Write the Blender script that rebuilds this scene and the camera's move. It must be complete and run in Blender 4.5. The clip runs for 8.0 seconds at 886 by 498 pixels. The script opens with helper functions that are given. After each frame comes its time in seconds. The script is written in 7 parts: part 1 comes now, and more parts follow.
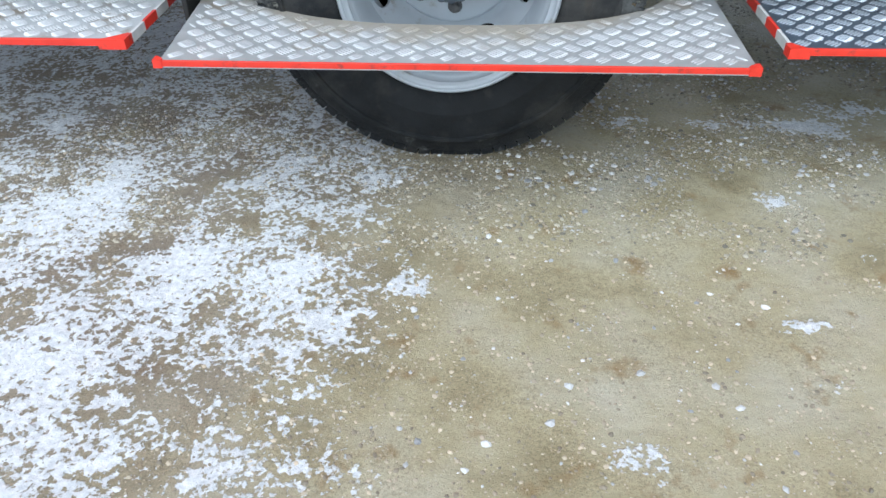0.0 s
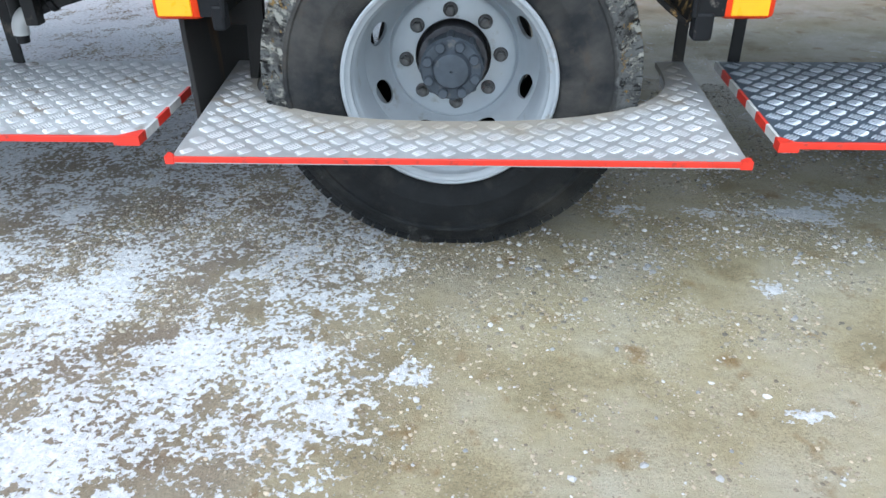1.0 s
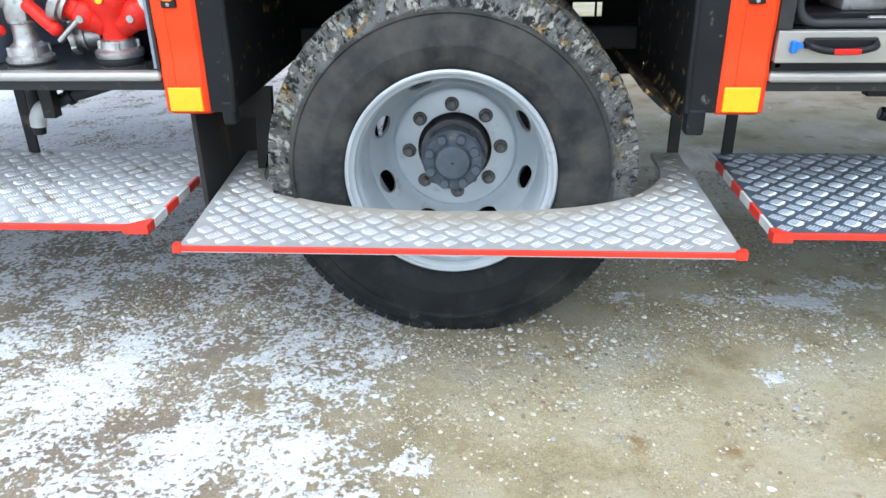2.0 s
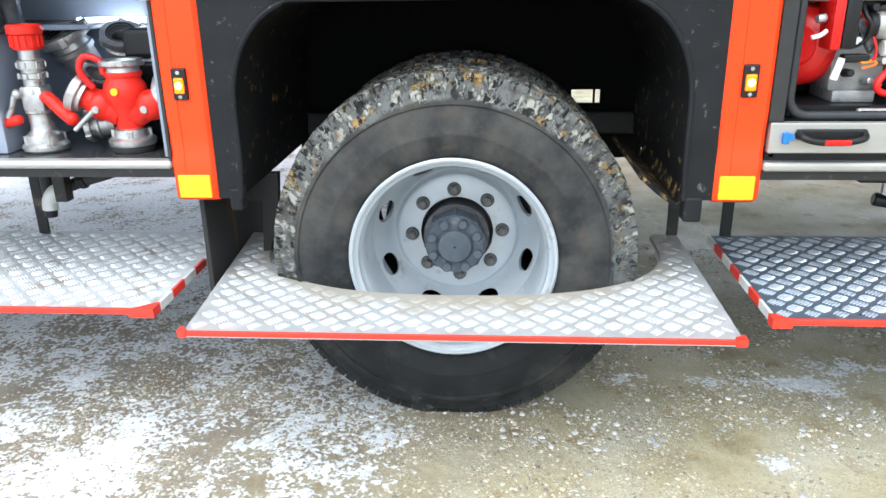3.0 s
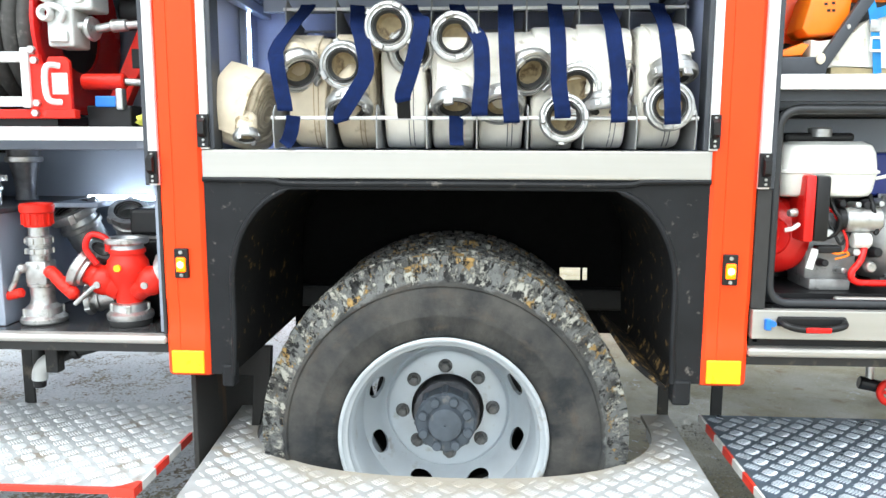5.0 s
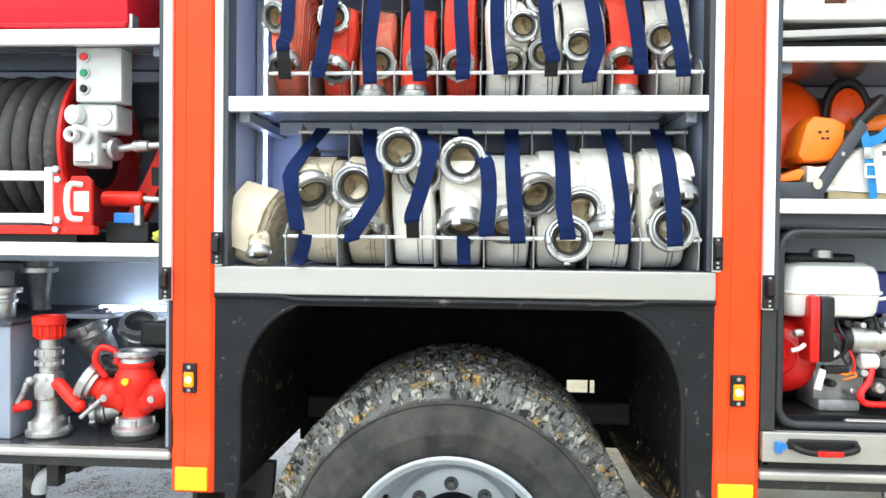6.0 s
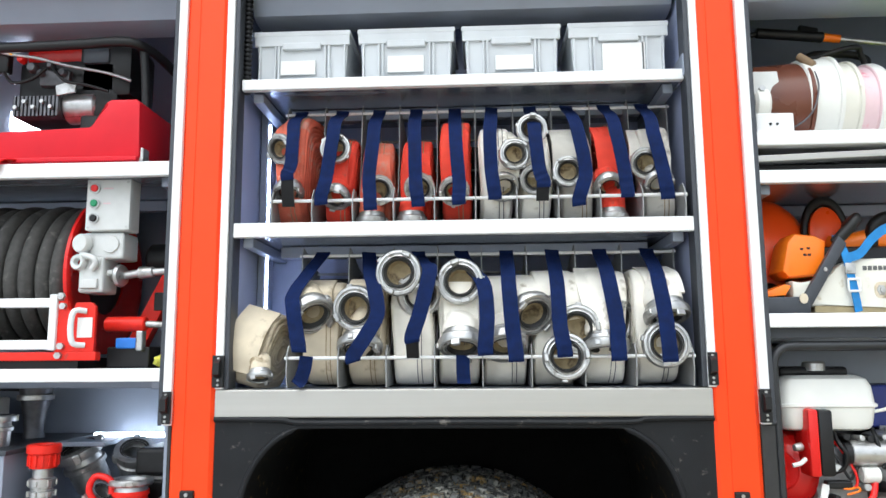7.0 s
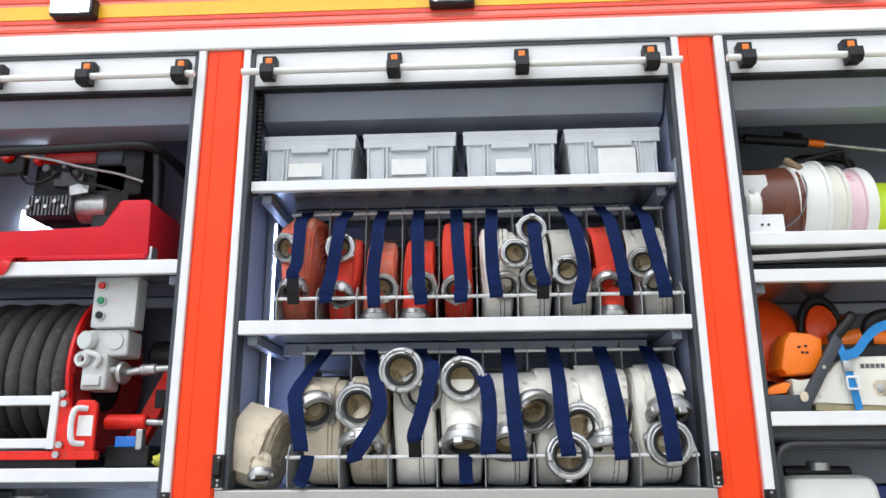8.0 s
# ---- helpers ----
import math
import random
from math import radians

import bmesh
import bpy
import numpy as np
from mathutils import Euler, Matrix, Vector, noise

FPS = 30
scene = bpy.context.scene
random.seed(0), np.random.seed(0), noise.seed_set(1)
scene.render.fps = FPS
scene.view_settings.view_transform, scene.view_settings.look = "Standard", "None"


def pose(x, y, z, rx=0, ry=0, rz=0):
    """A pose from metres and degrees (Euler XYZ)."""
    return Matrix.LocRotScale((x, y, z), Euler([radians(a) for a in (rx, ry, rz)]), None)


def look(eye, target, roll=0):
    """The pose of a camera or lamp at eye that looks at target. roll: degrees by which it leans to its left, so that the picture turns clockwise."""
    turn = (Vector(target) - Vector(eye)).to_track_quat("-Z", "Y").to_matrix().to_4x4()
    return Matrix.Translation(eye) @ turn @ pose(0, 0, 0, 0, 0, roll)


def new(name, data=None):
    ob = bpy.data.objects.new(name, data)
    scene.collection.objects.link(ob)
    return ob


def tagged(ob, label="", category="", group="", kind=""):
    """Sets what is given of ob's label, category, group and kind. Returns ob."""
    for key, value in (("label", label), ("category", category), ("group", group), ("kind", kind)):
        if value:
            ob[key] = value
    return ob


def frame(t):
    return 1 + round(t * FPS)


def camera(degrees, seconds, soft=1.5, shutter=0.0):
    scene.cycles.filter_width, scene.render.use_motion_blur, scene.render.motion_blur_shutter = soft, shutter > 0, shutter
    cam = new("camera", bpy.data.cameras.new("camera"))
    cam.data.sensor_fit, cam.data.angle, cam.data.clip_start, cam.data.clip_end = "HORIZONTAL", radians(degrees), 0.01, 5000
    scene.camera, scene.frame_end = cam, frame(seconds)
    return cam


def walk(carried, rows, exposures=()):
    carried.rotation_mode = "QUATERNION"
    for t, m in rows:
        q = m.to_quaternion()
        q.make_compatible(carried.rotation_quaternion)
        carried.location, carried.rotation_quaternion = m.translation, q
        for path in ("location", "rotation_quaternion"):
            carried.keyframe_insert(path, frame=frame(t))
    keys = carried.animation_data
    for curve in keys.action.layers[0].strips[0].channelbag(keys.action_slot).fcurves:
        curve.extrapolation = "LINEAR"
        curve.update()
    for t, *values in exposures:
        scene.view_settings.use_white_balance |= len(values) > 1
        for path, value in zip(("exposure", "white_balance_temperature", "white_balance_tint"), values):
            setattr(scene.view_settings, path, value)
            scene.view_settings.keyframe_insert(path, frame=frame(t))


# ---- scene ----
cam = camera(60.8, 8.0, soft=1.5)
PATH = [
    (0, (0.104, -1.899, 1.136), (0.004, -0.31, -0.074), -0.7),
    (0.5, (0.114, -1.906, 1.153), (-0.001, -0.268, 0.012), -0.9),
    (1, (0.108, -1.909, 1.174), (-0.005, -0.203, 0.137), -1.0),
    (1.5, (0.11, -1.915, 1.188), (-0.007, -0.154, 0.247), -0.9),
    (3, (0.117, -1.929, 1.257), (-0.017, -0.055, 0.571), -0.9),
    (3.5, (0.109, -1.929, 1.276), (-0.014, -0.025, 0.675), 0.3),
    (4, (0.104, -1.936, 1.292), (-0.006, -0.003, 0.792), -0.2),
    (4.5, (0.124, -1.944, 1.314), (0.012, 0.014, 0.92), 0.1),
    (5.8, (0.096, -1.967, 1.357), (-0.02, 0.028, 1.271), 0.2),
    (6, (0.114, -1.973, 1.382), (-0.019, 0.022, 1.351), 0.6),
    (6.5, (0.104, -1.996, 1.383), (-0.021, -0.004, 1.509), 0.2),
    (7, (0.091, -2.024, 1.382), (-0.012, -0.047, 1.665), -0.4),
    (7.5, (0.079, -2.051, 1.382), (-0.007, -0.098, 1.802), -0.6),
    (8, (0.073, -2.065, 1.383), (-0.013, -0.138, 1.911), -0.4),
]
walk(cam, [(t, look(eye, target, roll)) for t, eye, target, roll in PATH],
     exposures=[(0.0, 0.97, 5780, 5), (1.0, 1.08, 5680, 5), (1.5, 1.23, 5720, 5), (3.0, 1.72, 6050, 5), (3.5, 1.95, 6250, 5), (4.0, 1.92, 6320, 5), (4.5, 1.85, 6320, 4), (6.0, 1.66, 6300, 3), (7.0, 1.20, 6250, 6), (7.5, 1.12, 6220, 5), (8.0, 0.87, 6250, 9)])

# ---- world, sun, exposure ----
world = bpy.data.worlds.new("sky")
scene.world = world
world.use_nodes = True
wn = world.node_tree.nodes
sky = wn.new("ShaderNodeTexSky")
sky.sky_type, sky.sun_disc = "NISHITA", False
sky.sun_elevation, sky.sun_rotation = radians(60), radians(195)
sky.air_density, sky.dust_density, sky.ozone_density = 1.0, 1.5, 1.0
veil = wn.new("ShaderNodeHueSaturation")
veil.inputs["Saturation"].default_value = 0.32
world.node_tree.links.new(sky.outputs[0], veil.inputs["Color"])
world.node_tree.links.new(veil.outputs[0], wn["Background"].inputs[0])
wn["Background"].inputs[1].default_value = 0.115
sun = new("sun", bpy.data.lights.new("sun", "SUN"))
sun.data.energy, sun.data.angle, sun.data.color = 1.0, radians(80), (1.0, 0.99, 0.97)
sun.matrix_world = look((-0.8, -2.7, 5.6), (0, 0, 0.8))

# ---- helpers for building ----
def mat(name, colour, rough=0.5, metal=0.0, vary=0.12, scale=30.0, bump=0.1, fine=300.0, spot=None, spot_amount=0.0,
        spot_scale=8.0, emit=0.0, emit_colour=None, coat=0.0, stretch=(1, 1, 1), dist=0.002, spec=0.5):
    """Painted, plastic, cloth or metal surface with large and small variation, dirt spots and fine relief."""
    m = bpy.data.materials.new(name)
    m.use_nodes = True
    n, l = m.node_tree.nodes, m.node_tree.links
    b = n["Principled BSDF"]
    co = n.new("ShaderNodeTexCoord")
    mp = n.new("ShaderNodeMapping")
    mp.inputs["Scale"].default_value = stretch
    l.new(co.outputs["Object"], mp.inputs[0])
    big = n.new("ShaderNodeTexNoise")
    big.inputs["Scale"].default_value, big.inputs["Detail"].default_value = scale, 5
    l.new(mp.outputs[0], big.inputs[0])
    small = n.new("ShaderNodeTexNoise")
    small.inputs["Scale"].default_value, small.inputs["Detail"].default_value = fine, 3
    l.new(mp.outputs[0], small.inputs[0])
    ramp = n.new("ShaderNodeValToRGB")
    dark, light = [c * (1 - vary) for c in colour], [min(1, c * (1 + vary)) for c in colour]
    ramp.color_ramp.elements[0].position, ramp.color_ramp.elements[1].position = 0.3, 0.7
    ramp.color_ramp.elements[0].color, ramp.color_ramp.elements[1].color = (*dark, 1), (*light, 1)
    l.new(big.outputs[0], ramp.inputs[0])
    out = ramp.outputs[0]
    if spot:
        sp = n.new("ShaderNodeTexNoise")
        sp.inputs["Scale"].default_value, sp.inputs["Detail"].default_value = spot_scale, 8
        sp.inputs["Roughness"].default_value = 0.65
        l.new(mp.outputs[0], sp.inputs[0])
        sr = n.new("ShaderNodeMapRange")
        sr.inputs[1].default_value, sr.inputs[2].default_value = 0.62 - 0.3 * spot_amount, 0.72 - 0.25 * spot_amount
        l.new(sp.outputs[0], sr.inputs[0])
        mx = n.new("ShaderNodeMix")
        mx.data_type = "RGBA"
        l.new(sr.outputs[0], mx.inputs[0])
        l.new(out, mx.inputs[6])
        mx.inputs[7].default_value = (*spot, 1)
        out = mx.outputs[2]
    l.new(out, b.inputs["Base Color"])
    rr = n.new("ShaderNodeMapRange")
    rr.inputs[3].default_value, rr.inputs[4].default_value = max(0.03, rough - 0.1), min(1, rough + 0.1)
    l.new(big.outputs[0], rr.inputs[0])
    l.new(rr.outputs[0], b.inputs["Roughness"])
    b.inputs["Metallic"].default_value = metal
    b.inputs["Specular IOR Level"].default_value = spec
    b.inputs["Coat Weight"].default_value = coat
    bp = n.new("ShaderNodeBump")
    bp.inputs["Strength"].default_value, bp.inputs["Distance"].default_value = bump, dist
    l.new(small.outputs[0], bp.inputs["Height"])
    l.new(bp.outputs[0], b.inputs["Normal"])
    if emit:
        b.inputs["Emission Color"].default_value = (*(emit_colour or colour), 1)
        b.inputs["Emission Strength"].default_value = emit
    return m


M_ORANGE = mat("dayglow_red_film", (0.90, 0.062, 0.010), 0.42, vary=0.06, scale=4, bump=0.04, spec=0.25)
M_FRAME = mat("white_powder_coat", (0.75, 0.755, 0.76), 0.4, vary=0.04, scale=12, bump=0.05)
M_BRUSH = mat("brushed_aluminium", (0.43, 0.42, 0.395), 0.42, 0.55, vary=0.05, scale=6, bump=0.15, fine=200, stretch=(0.15, 6, 6), spot=(0.5, 0.47, 0.42), spot_amount=0.1)
# bluish cast of the locker lamps is put into this grey
M_GREY = mat("grey_anodised_sheet", (0.295, 0.33, 0.405), 0.42, 0.35, vary=0.06, scale=5, bump=0.05)
# lavender glow of the light strip is put into the sheet's colour
M_LAV = mat("glow_tinted_anodised_sheet", (0.46, 0.51, 0.70), 0.45, 0.0, vary=0.06, scale=5, bump=0.05)
M_GREYDK = mat("dark_grey_profile", (0.048, 0.053, 0.064), 0.45, 0.2, vary=0.1, bump=0.05)
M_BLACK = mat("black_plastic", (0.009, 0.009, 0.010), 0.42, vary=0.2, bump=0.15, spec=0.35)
M_FENDER = mat("moulded_black_plastic", (0.012, 0.013, 0.015), 0.48, spec=0.2, vary=0.2, scale=9, bump=0.25, spot=(0.12, 0.11, 0.10), spot_amount=0.02, spot_scale=30)
M_LINER = mat("muddy_liner", (0.008, 0.008, 0.008), 0.75, vary=0.3, bump=0.4, spot=(0.26, 0.16, 0.06), spot_amount=0.10, spot_scale=34, stretch=(1, 0.6, 0.7), spec=0.2)
M_LINERMUD = mat("thickly_spattered_liner", (0.008, 0.008, 0.008), 0.75, vary=0.3, bump=0.4, spot=(0.28, 0.18, 0.07), spot_amount=0.30, spot_scale=34, spec=0.2)
M_DARK = mat("matt_black", (0.006, 0.006, 0.006), 0.85, vary=0.3, bump=0.3, spec=0.1)
M_FLAP = mat("muddy_rubber_flap", (0.02, 0.019, 0.018), 0.75, vary=0.3, bump=0.4, spot=(0.10, 0.06, 0.025), spot_amount=0.2, spot_scale=9, stretch=(1, 1, 0.15))
M_TREAD = mat("tread_bar_aluminium", (0.74, 0.75, 0.76), 0.42, 0.25, vary=0.12, scale=14, bump=0.2, spot=(0.30, 0.27, 0.22), spot_amount=0.15, spot_scale=7)
# blue cast of the sky is put into the bar colour
M_TREADBLUE = mat("tread_bar_blue_cast_aluminium", (0.58, 0.635, 0.70), 0.35, 0.4, vary=0.12, scale=14, bump=0.15)
M_PLATE = mat("tread_plate_dirty_aluminium", (0.63, 0.65, 0.66), 0.45, 0.35, vary=0.15, scale=14, bump=0.2, spot=(0.36, 0.31, 0.25), spot_amount=0.25, spot_scale=6)
# dark blue of cool shade and reflection is put into this colour
M_PLATEBLUE = mat("tread_plate_reflection_dark_valleys", (0.155, 0.20, 0.255), 0.3, 0.5, vary=0.15, scale=14, bump=0.15)
M_REDTRIM = mat("red_edge_paint", (0.80, 0.045, 0.025), 0.4, vary=0.1, scale=20, bump=0.1, spot=(0.35, 0.05, 0.04), spot_amount=0.08, spot_scale=25)
M_WHITETAPE = mat("white_reflective_tape", (0.75, 0.75, 0.74), 0.35, bump=0.05)
M_YELLOW = mat("yellow_reflector", (0.95, 0.50, 0.01), 0.3, vary=0.05, bump=0.2, fine=600)
M_AMBER = mat("amber_lens", (0.85, 0.07, 0.0), 0.2, emit=1.2, emit_colour=(1.0, 0.13, 0.0))
M_AMBERHOT = mat("lamp_core", (1.0, 0.8, 0.3), 0.2, emit=4.5, emit_colour=(1.0, 0.55, 0.06))
M_LED = mat("led_strip", (1, 1, 1), 0.3, emit=10.0, emit_colour=(0.80, 0.88, 1.0))
M_LEDSOFT = mat("led_side_strip", (0.9, 0.93, 1), 0.3, emit=9.0, emit_colour=(0.56, 0.66, 1.0))
M_WORKLAMP = mat("work_lamp_led", (1, 1, 1), 0.3, emit=25.0, emit_colour=(1.0, 0.97, 0.95))
M_RIM = mat("silver_wheel_paint", (0.475, 0.515, 0.55), 0.40, 0.35, vary=0.08, scale=10, bump=0.08, spot=(0.34, 0.33, 0.31), spot_amount=0.08, spot_scale=12)
M_HUB = mat("dusty_grey_hub", (0.070, 0.085, 0.105), 0.6, 0.2, vary=0.25, scale=25, bump=0.3, spot=(0.16, 0.16, 0.16), spot_amount=0.12, spot_scale=20)
M_NUT = mat("oxidised_nut", (0.14, 0.14, 0.14), 0.5, 0.6, vary=0.3, scale=60, bump=0.3)
M_STEEL = mat("cast_aluminium", (0.49, 0.49, 0.485), 0.36, 0.85, vary=0.2, scale=35, bump=0.25, fine=220, spot=(0.24, 0.23, 0.21), spot_amount=0.2, spot_scale=30)
M_CAST = mat("grey_cast_engine_metal", (0.30, 0.30, 0.30), 0.48, 0.5, vary=0.2, scale=30, bump=0.25, spot=(0.1, 0.1, 0.1), spot_amount=0.15, spot_scale=25)
M_DARKSTEEL = mat("dark_greased_steel", (0.12, 0.12, 0.13), 0.42, 0.7, vary=0.25, scale=40, bump=0.2)
M_RUBBER = mat("black_rubber", (0.022, 0.022, 0.022), 0.65, vary=0.25, bump=0.3, scale=40)
M_HOSEBLK = mat("dusty_black_hose", (0.055, 0.053, 0.05), 0.7, vary=0.25, scale=60, bump=0.4, spot=(0.12, 0.115, 0.105), spot_amount=0.1, spot_scale=30)
M_CANVAS = mat("white_canvas", (0.90, 0.865, 0.78), 0.85, vary=0.08, scale=14, bump=0.5, fine=700, spot=(0.42, 0.37, 0.28), spot_amount=0.12, spot_scale=9, dist=0.0015)
M_CANVASOLD = mat("yellowed_canvas", (0.62, 0.54, 0.41), 0.88, vary=0.12, scale=14, bump=0.5, fine=700, spot=(0.26, 0.20, 0.12), spot_amount=0.2, spot_scale=8, dist=0.0015)
M_CANVASGREY = mat("greyed_canvas", (0.60, 0.575, 0.52), 0.88, vary=0.12, scale=14, bump=0.5, fine=700, spot=(0.2, 0.18, 0.15), spot_amount=0.15, spot_scale=9, dist=0.0015)
M_CANVASRED = mat("red_canvas", (0.74, 0.05, 0.025), 0.8, vary=0.12, scale=18, bump=0.5, fine=700, spot=(0.4, 0.06, 0.04), spot_amount=0.12, spot_scale=12, dist=0.0015)
M_CANVASFADE = mat("faded_red_canvas", (0.66, 0.15, 0.09), 0.85, vary=0.15, scale=18, bump=0.5, fine=700, spot=(0.55, 0.3, 0.24), spot_amount=0.2, spot_scale=12, dist=0.0015)
M_LINING = mat("tan_hose_lining", (0.42, 0.345, 0.215), 0.8, vary=0.3, scale=30, bump=0.4, spot=(0.14, 0.10, 0.06), spot_amount=0.2, spot_scale=20)
M_DIVIDER = mat("dull_grey_sheet", (0.30, 0.305, 0.31), 0.5, 0.3, vary=0.12, scale=9, bump=0.08, spot=(0.12, 0.12, 0.12), spot_amount=0.1)
M_BACKING = mat("dark_grey_backing", (0.075, 0.078, 0.085), 0.6, vary=0.15, scale=7, bump=0.05)
M_ROLLED = mat("bright_rolled_sheet", (0.40, 0.43, 0.49), 0.24, 0.8, vary=0.08, scale=5, bump=0.05, stretch=(0.3, 3, 3))
M_TUBE = mat("black_powder_coated_tube", (0.022, 0.024, 0.028), 0.38, vary=0.15, bump=0.08)
M_EDGE = mat("brown_hose_edge", (0.30, 0.22, 0.13), 0.9, vary=0.3, scale=50, bump=0.5)
M_STRAP = mat("navy_webbing", (0.0035, 0.012, 0.060), 0.8, spec=0.15, vary=0.2, scale=50, bump=0.6, fine=900, dist=0.001)
M_STRAPBLK = mat("black_hook_tape", (0.006, 0.006, 0.007), 0.9, vary=0.2, bump=0.6, fine=900)
M_BOX = mat("grey_container_plastic", (0.58, 0.605, 0.625), 0.45, vary=0.05, scale=12, bump=0.06)
M_LABEL = mat("white_paper_label", (0.80, 0.80, 0.78), 0.7, vary=0.04, bump=0.05)
M_RED = mat("gloss_red_paint", (0.66, 0.012, 0.010), 0.25, vary=0.1, scale=15, bump=0.05, spec=0.4)
M_REDPL = mat("red_tank_plastic", (0.62, 0.010, 0.022), 0.45, vary=0.06, scale=12, bump=0.12, spec=0.25)
M_REDSAT = mat("satin_red_paint", (0.74, 0.022, 0.012), 0.4, vary=0.12, scale=30, bump=0.12, spot=(0.45, 0.05, 0.04), spot_amount=0.06, spot_scale=40, spec=0.3)
M_ORPL = mat("orange_plastic", (0.98, 0.205, 0.008), 0.38, vary=0.06, scale=14, bump=0.1)
M_ORDARK = mat("orange_red_helmet", (1.0, 0.09, 0.006), 0.3, vary=0.05, scale=10, bump=0.05)
M_CREAM = mat("cream_plastic", (0.72, 0.70, 0.62), 0.4, vary=0.06, scale=12, bump=0.1, spot=(0.5, 0.44, 0.3), spot_amount=0.06, spot_scale=18)
M_WHITEPL = mat("milky_white_plastic", (0.78, 0.78, 0.74), 0.35, vary=0.04, scale=12, bump=0.06)
M_BROWN = mat("brown_bucket_plastic", (0.13, 0.04, 0.022), 0.28, vary=0.1, scale=10, bump=0.05)
M_PINK = mat("pink_stained_plastic", (0.75, 0.55, 0.58), 0.4, vary=0.1, scale=10, bump=0.1, spot=(0.72, 0.1, 0.2), spot_amount=0.2, spot_scale=14)
M_LIME = mat("lime_plastic", (0.55, 0.75, 0.02), 0.4, vary=0.06, bump=0.08)
M_BLUE = mat("blue_plastic", (0.02, 0.17, 0.60), 0.4, vary=0.1, bump=0.1)
M_BLUESTRAP = mat("blue_webbing", (0.02, 0.22, 0.55), 0.75, vary=0.15, bump=0.5, fine=900)
M_NAVY = mat("navy_painted_metal", (0.015, 0.03, 0.2), 0.4, vary=0.1, bump=0.05)
M_GREYPL = mat("light_grey_plastic", (0.60, 0.61, 0.60), 0.4, vary=0.04, bump=0.06)
M_GREEN = mat("green_button", (0.01, 0.25, 0.10), 0.35, bump=0.02)
M_FLOOR = mat("black_wet_locker_floor", (0.05, 0.05, 0.052), 0.18, 0.3, vary=0.2, scale=6, bump=0.05, spot=(0.12, 0.12, 0.12), spot_amount=0.05)
M_CHASSIS = mat("chassis_black_paint", (0.012, 0.012, 0.012), 0.6, vary=0.3, bump=0.3, spot=(0.10, 0.08, 0.06), spot_amount=0.08, spot_scale=10)
M_STRIPE = mat("red_reflective_film", (0.86, 0.07, 0.035), 0.35, vary=0.05, bump=0.05)
M_PALE = mat("pale_red_film", (0.86, 0.22, 0.16), 0.35, vary=0.06, bump=0.05)
M_STRIPEY = mat("yellow_film", (0.90, 0.48, 0.02), 0.35, vary=0.05, bump=0.05)
M_PALEWRITE = mat("grey_print", (0.12, 0.12, 0.12), 0.6, bump=0.02)


def wheel_dirt(m, colour, cx, cy, rx, ry):
    """Mud thrown up by the wheel: a film inside an oval round the tyre, broken by noise."""
    n, l = m.node_tree.nodes, m.node_tree.links
    b = n["Principled BSDF"]
    base = b.inputs["Base Color"].links[0].from_socket
    co = n.new("ShaderNodeTexCoord")
    mp = n.new("ShaderNodeMapping")
    mp.inputs["Location"].default_value = (-cx / rx, -cy / ry, 0)
    mp.inputs["Scale"].default_value = (1 / rx, 1 / ry, 0)
    l.new(co.outputs["Object"], mp.inputs[0])
    ln = n.new("ShaderNodeVectorMath")
    ln.operation = "LENGTH"
    l.new(mp.outputs[0], ln.inputs[0])
    t = n.new("ShaderNodeTexNoise")
    t.inputs["Scale"].default_value, t.inputs["Detail"].default_value, t.inputs["Roughness"].default_value = 9, 9, 0.7
    l.new(co.outputs["Object"], t.inputs[0])
    k = n.new("ShaderNodeMath")
    k.operation, k.inputs[1].default_value = "MULTIPLY_ADD", 0.55
    l.new(t.outputs[0], k.inputs[0])
    l.new(ln.outputs["Value"], k.inputs[2])
    r = n.new("ShaderNodeMapRange")
    r.inputs[1].default_value, r.inputs[2].default_value, r.inputs[3].default_value, r.inputs[4].default_value = 1.16, 1.34, 0.85, 0.0
    l.new(k.outputs[0], r.inputs[0])
    x = n.new("ShaderNodeMix")
    x.data_type = "RGBA"
    l.new(r.outputs[0], x.inputs[0])
    l.new(base, x.inputs[6])
    x.inputs[7].default_value = (*colour, 1)
    l.new(x.outputs[2], b.inputs["Base Color"])
    mt = n.new("ShaderNodeMath")
    mt.operation, mt.inputs[1].default_value = "MULTIPLY_ADD", -b.inputs["Metallic"].default_value
    mt.inputs[2].default_value = b.inputs["Metallic"].default_value
    l.new(r.outputs[0], mt.inputs[0])
    l.new(mt.outputs[0], b.inputs["Metallic"])


M_STEPBAR = mat("step_bar_aluminium", (0.66, 0.67, 0.68), 0.42, 0.25, vary=0.12, scale=14, bump=0.2)
M_STEPPLATE = mat("step_plate_aluminium", (0.47, 0.485, 0.49), 0.45, 0.3, vary=0.15, scale=14, bump=0.2, spot=(0.38, 0.34, 0.28), spot_amount=0.15, spot_scale=6)
for m_ in (M_STEPBAR, M_STEPPLATE):
    wheel_dirt(m_, (0.34, 0.30, 0.235), 0.018, 0.46, 0.70, 0.63)


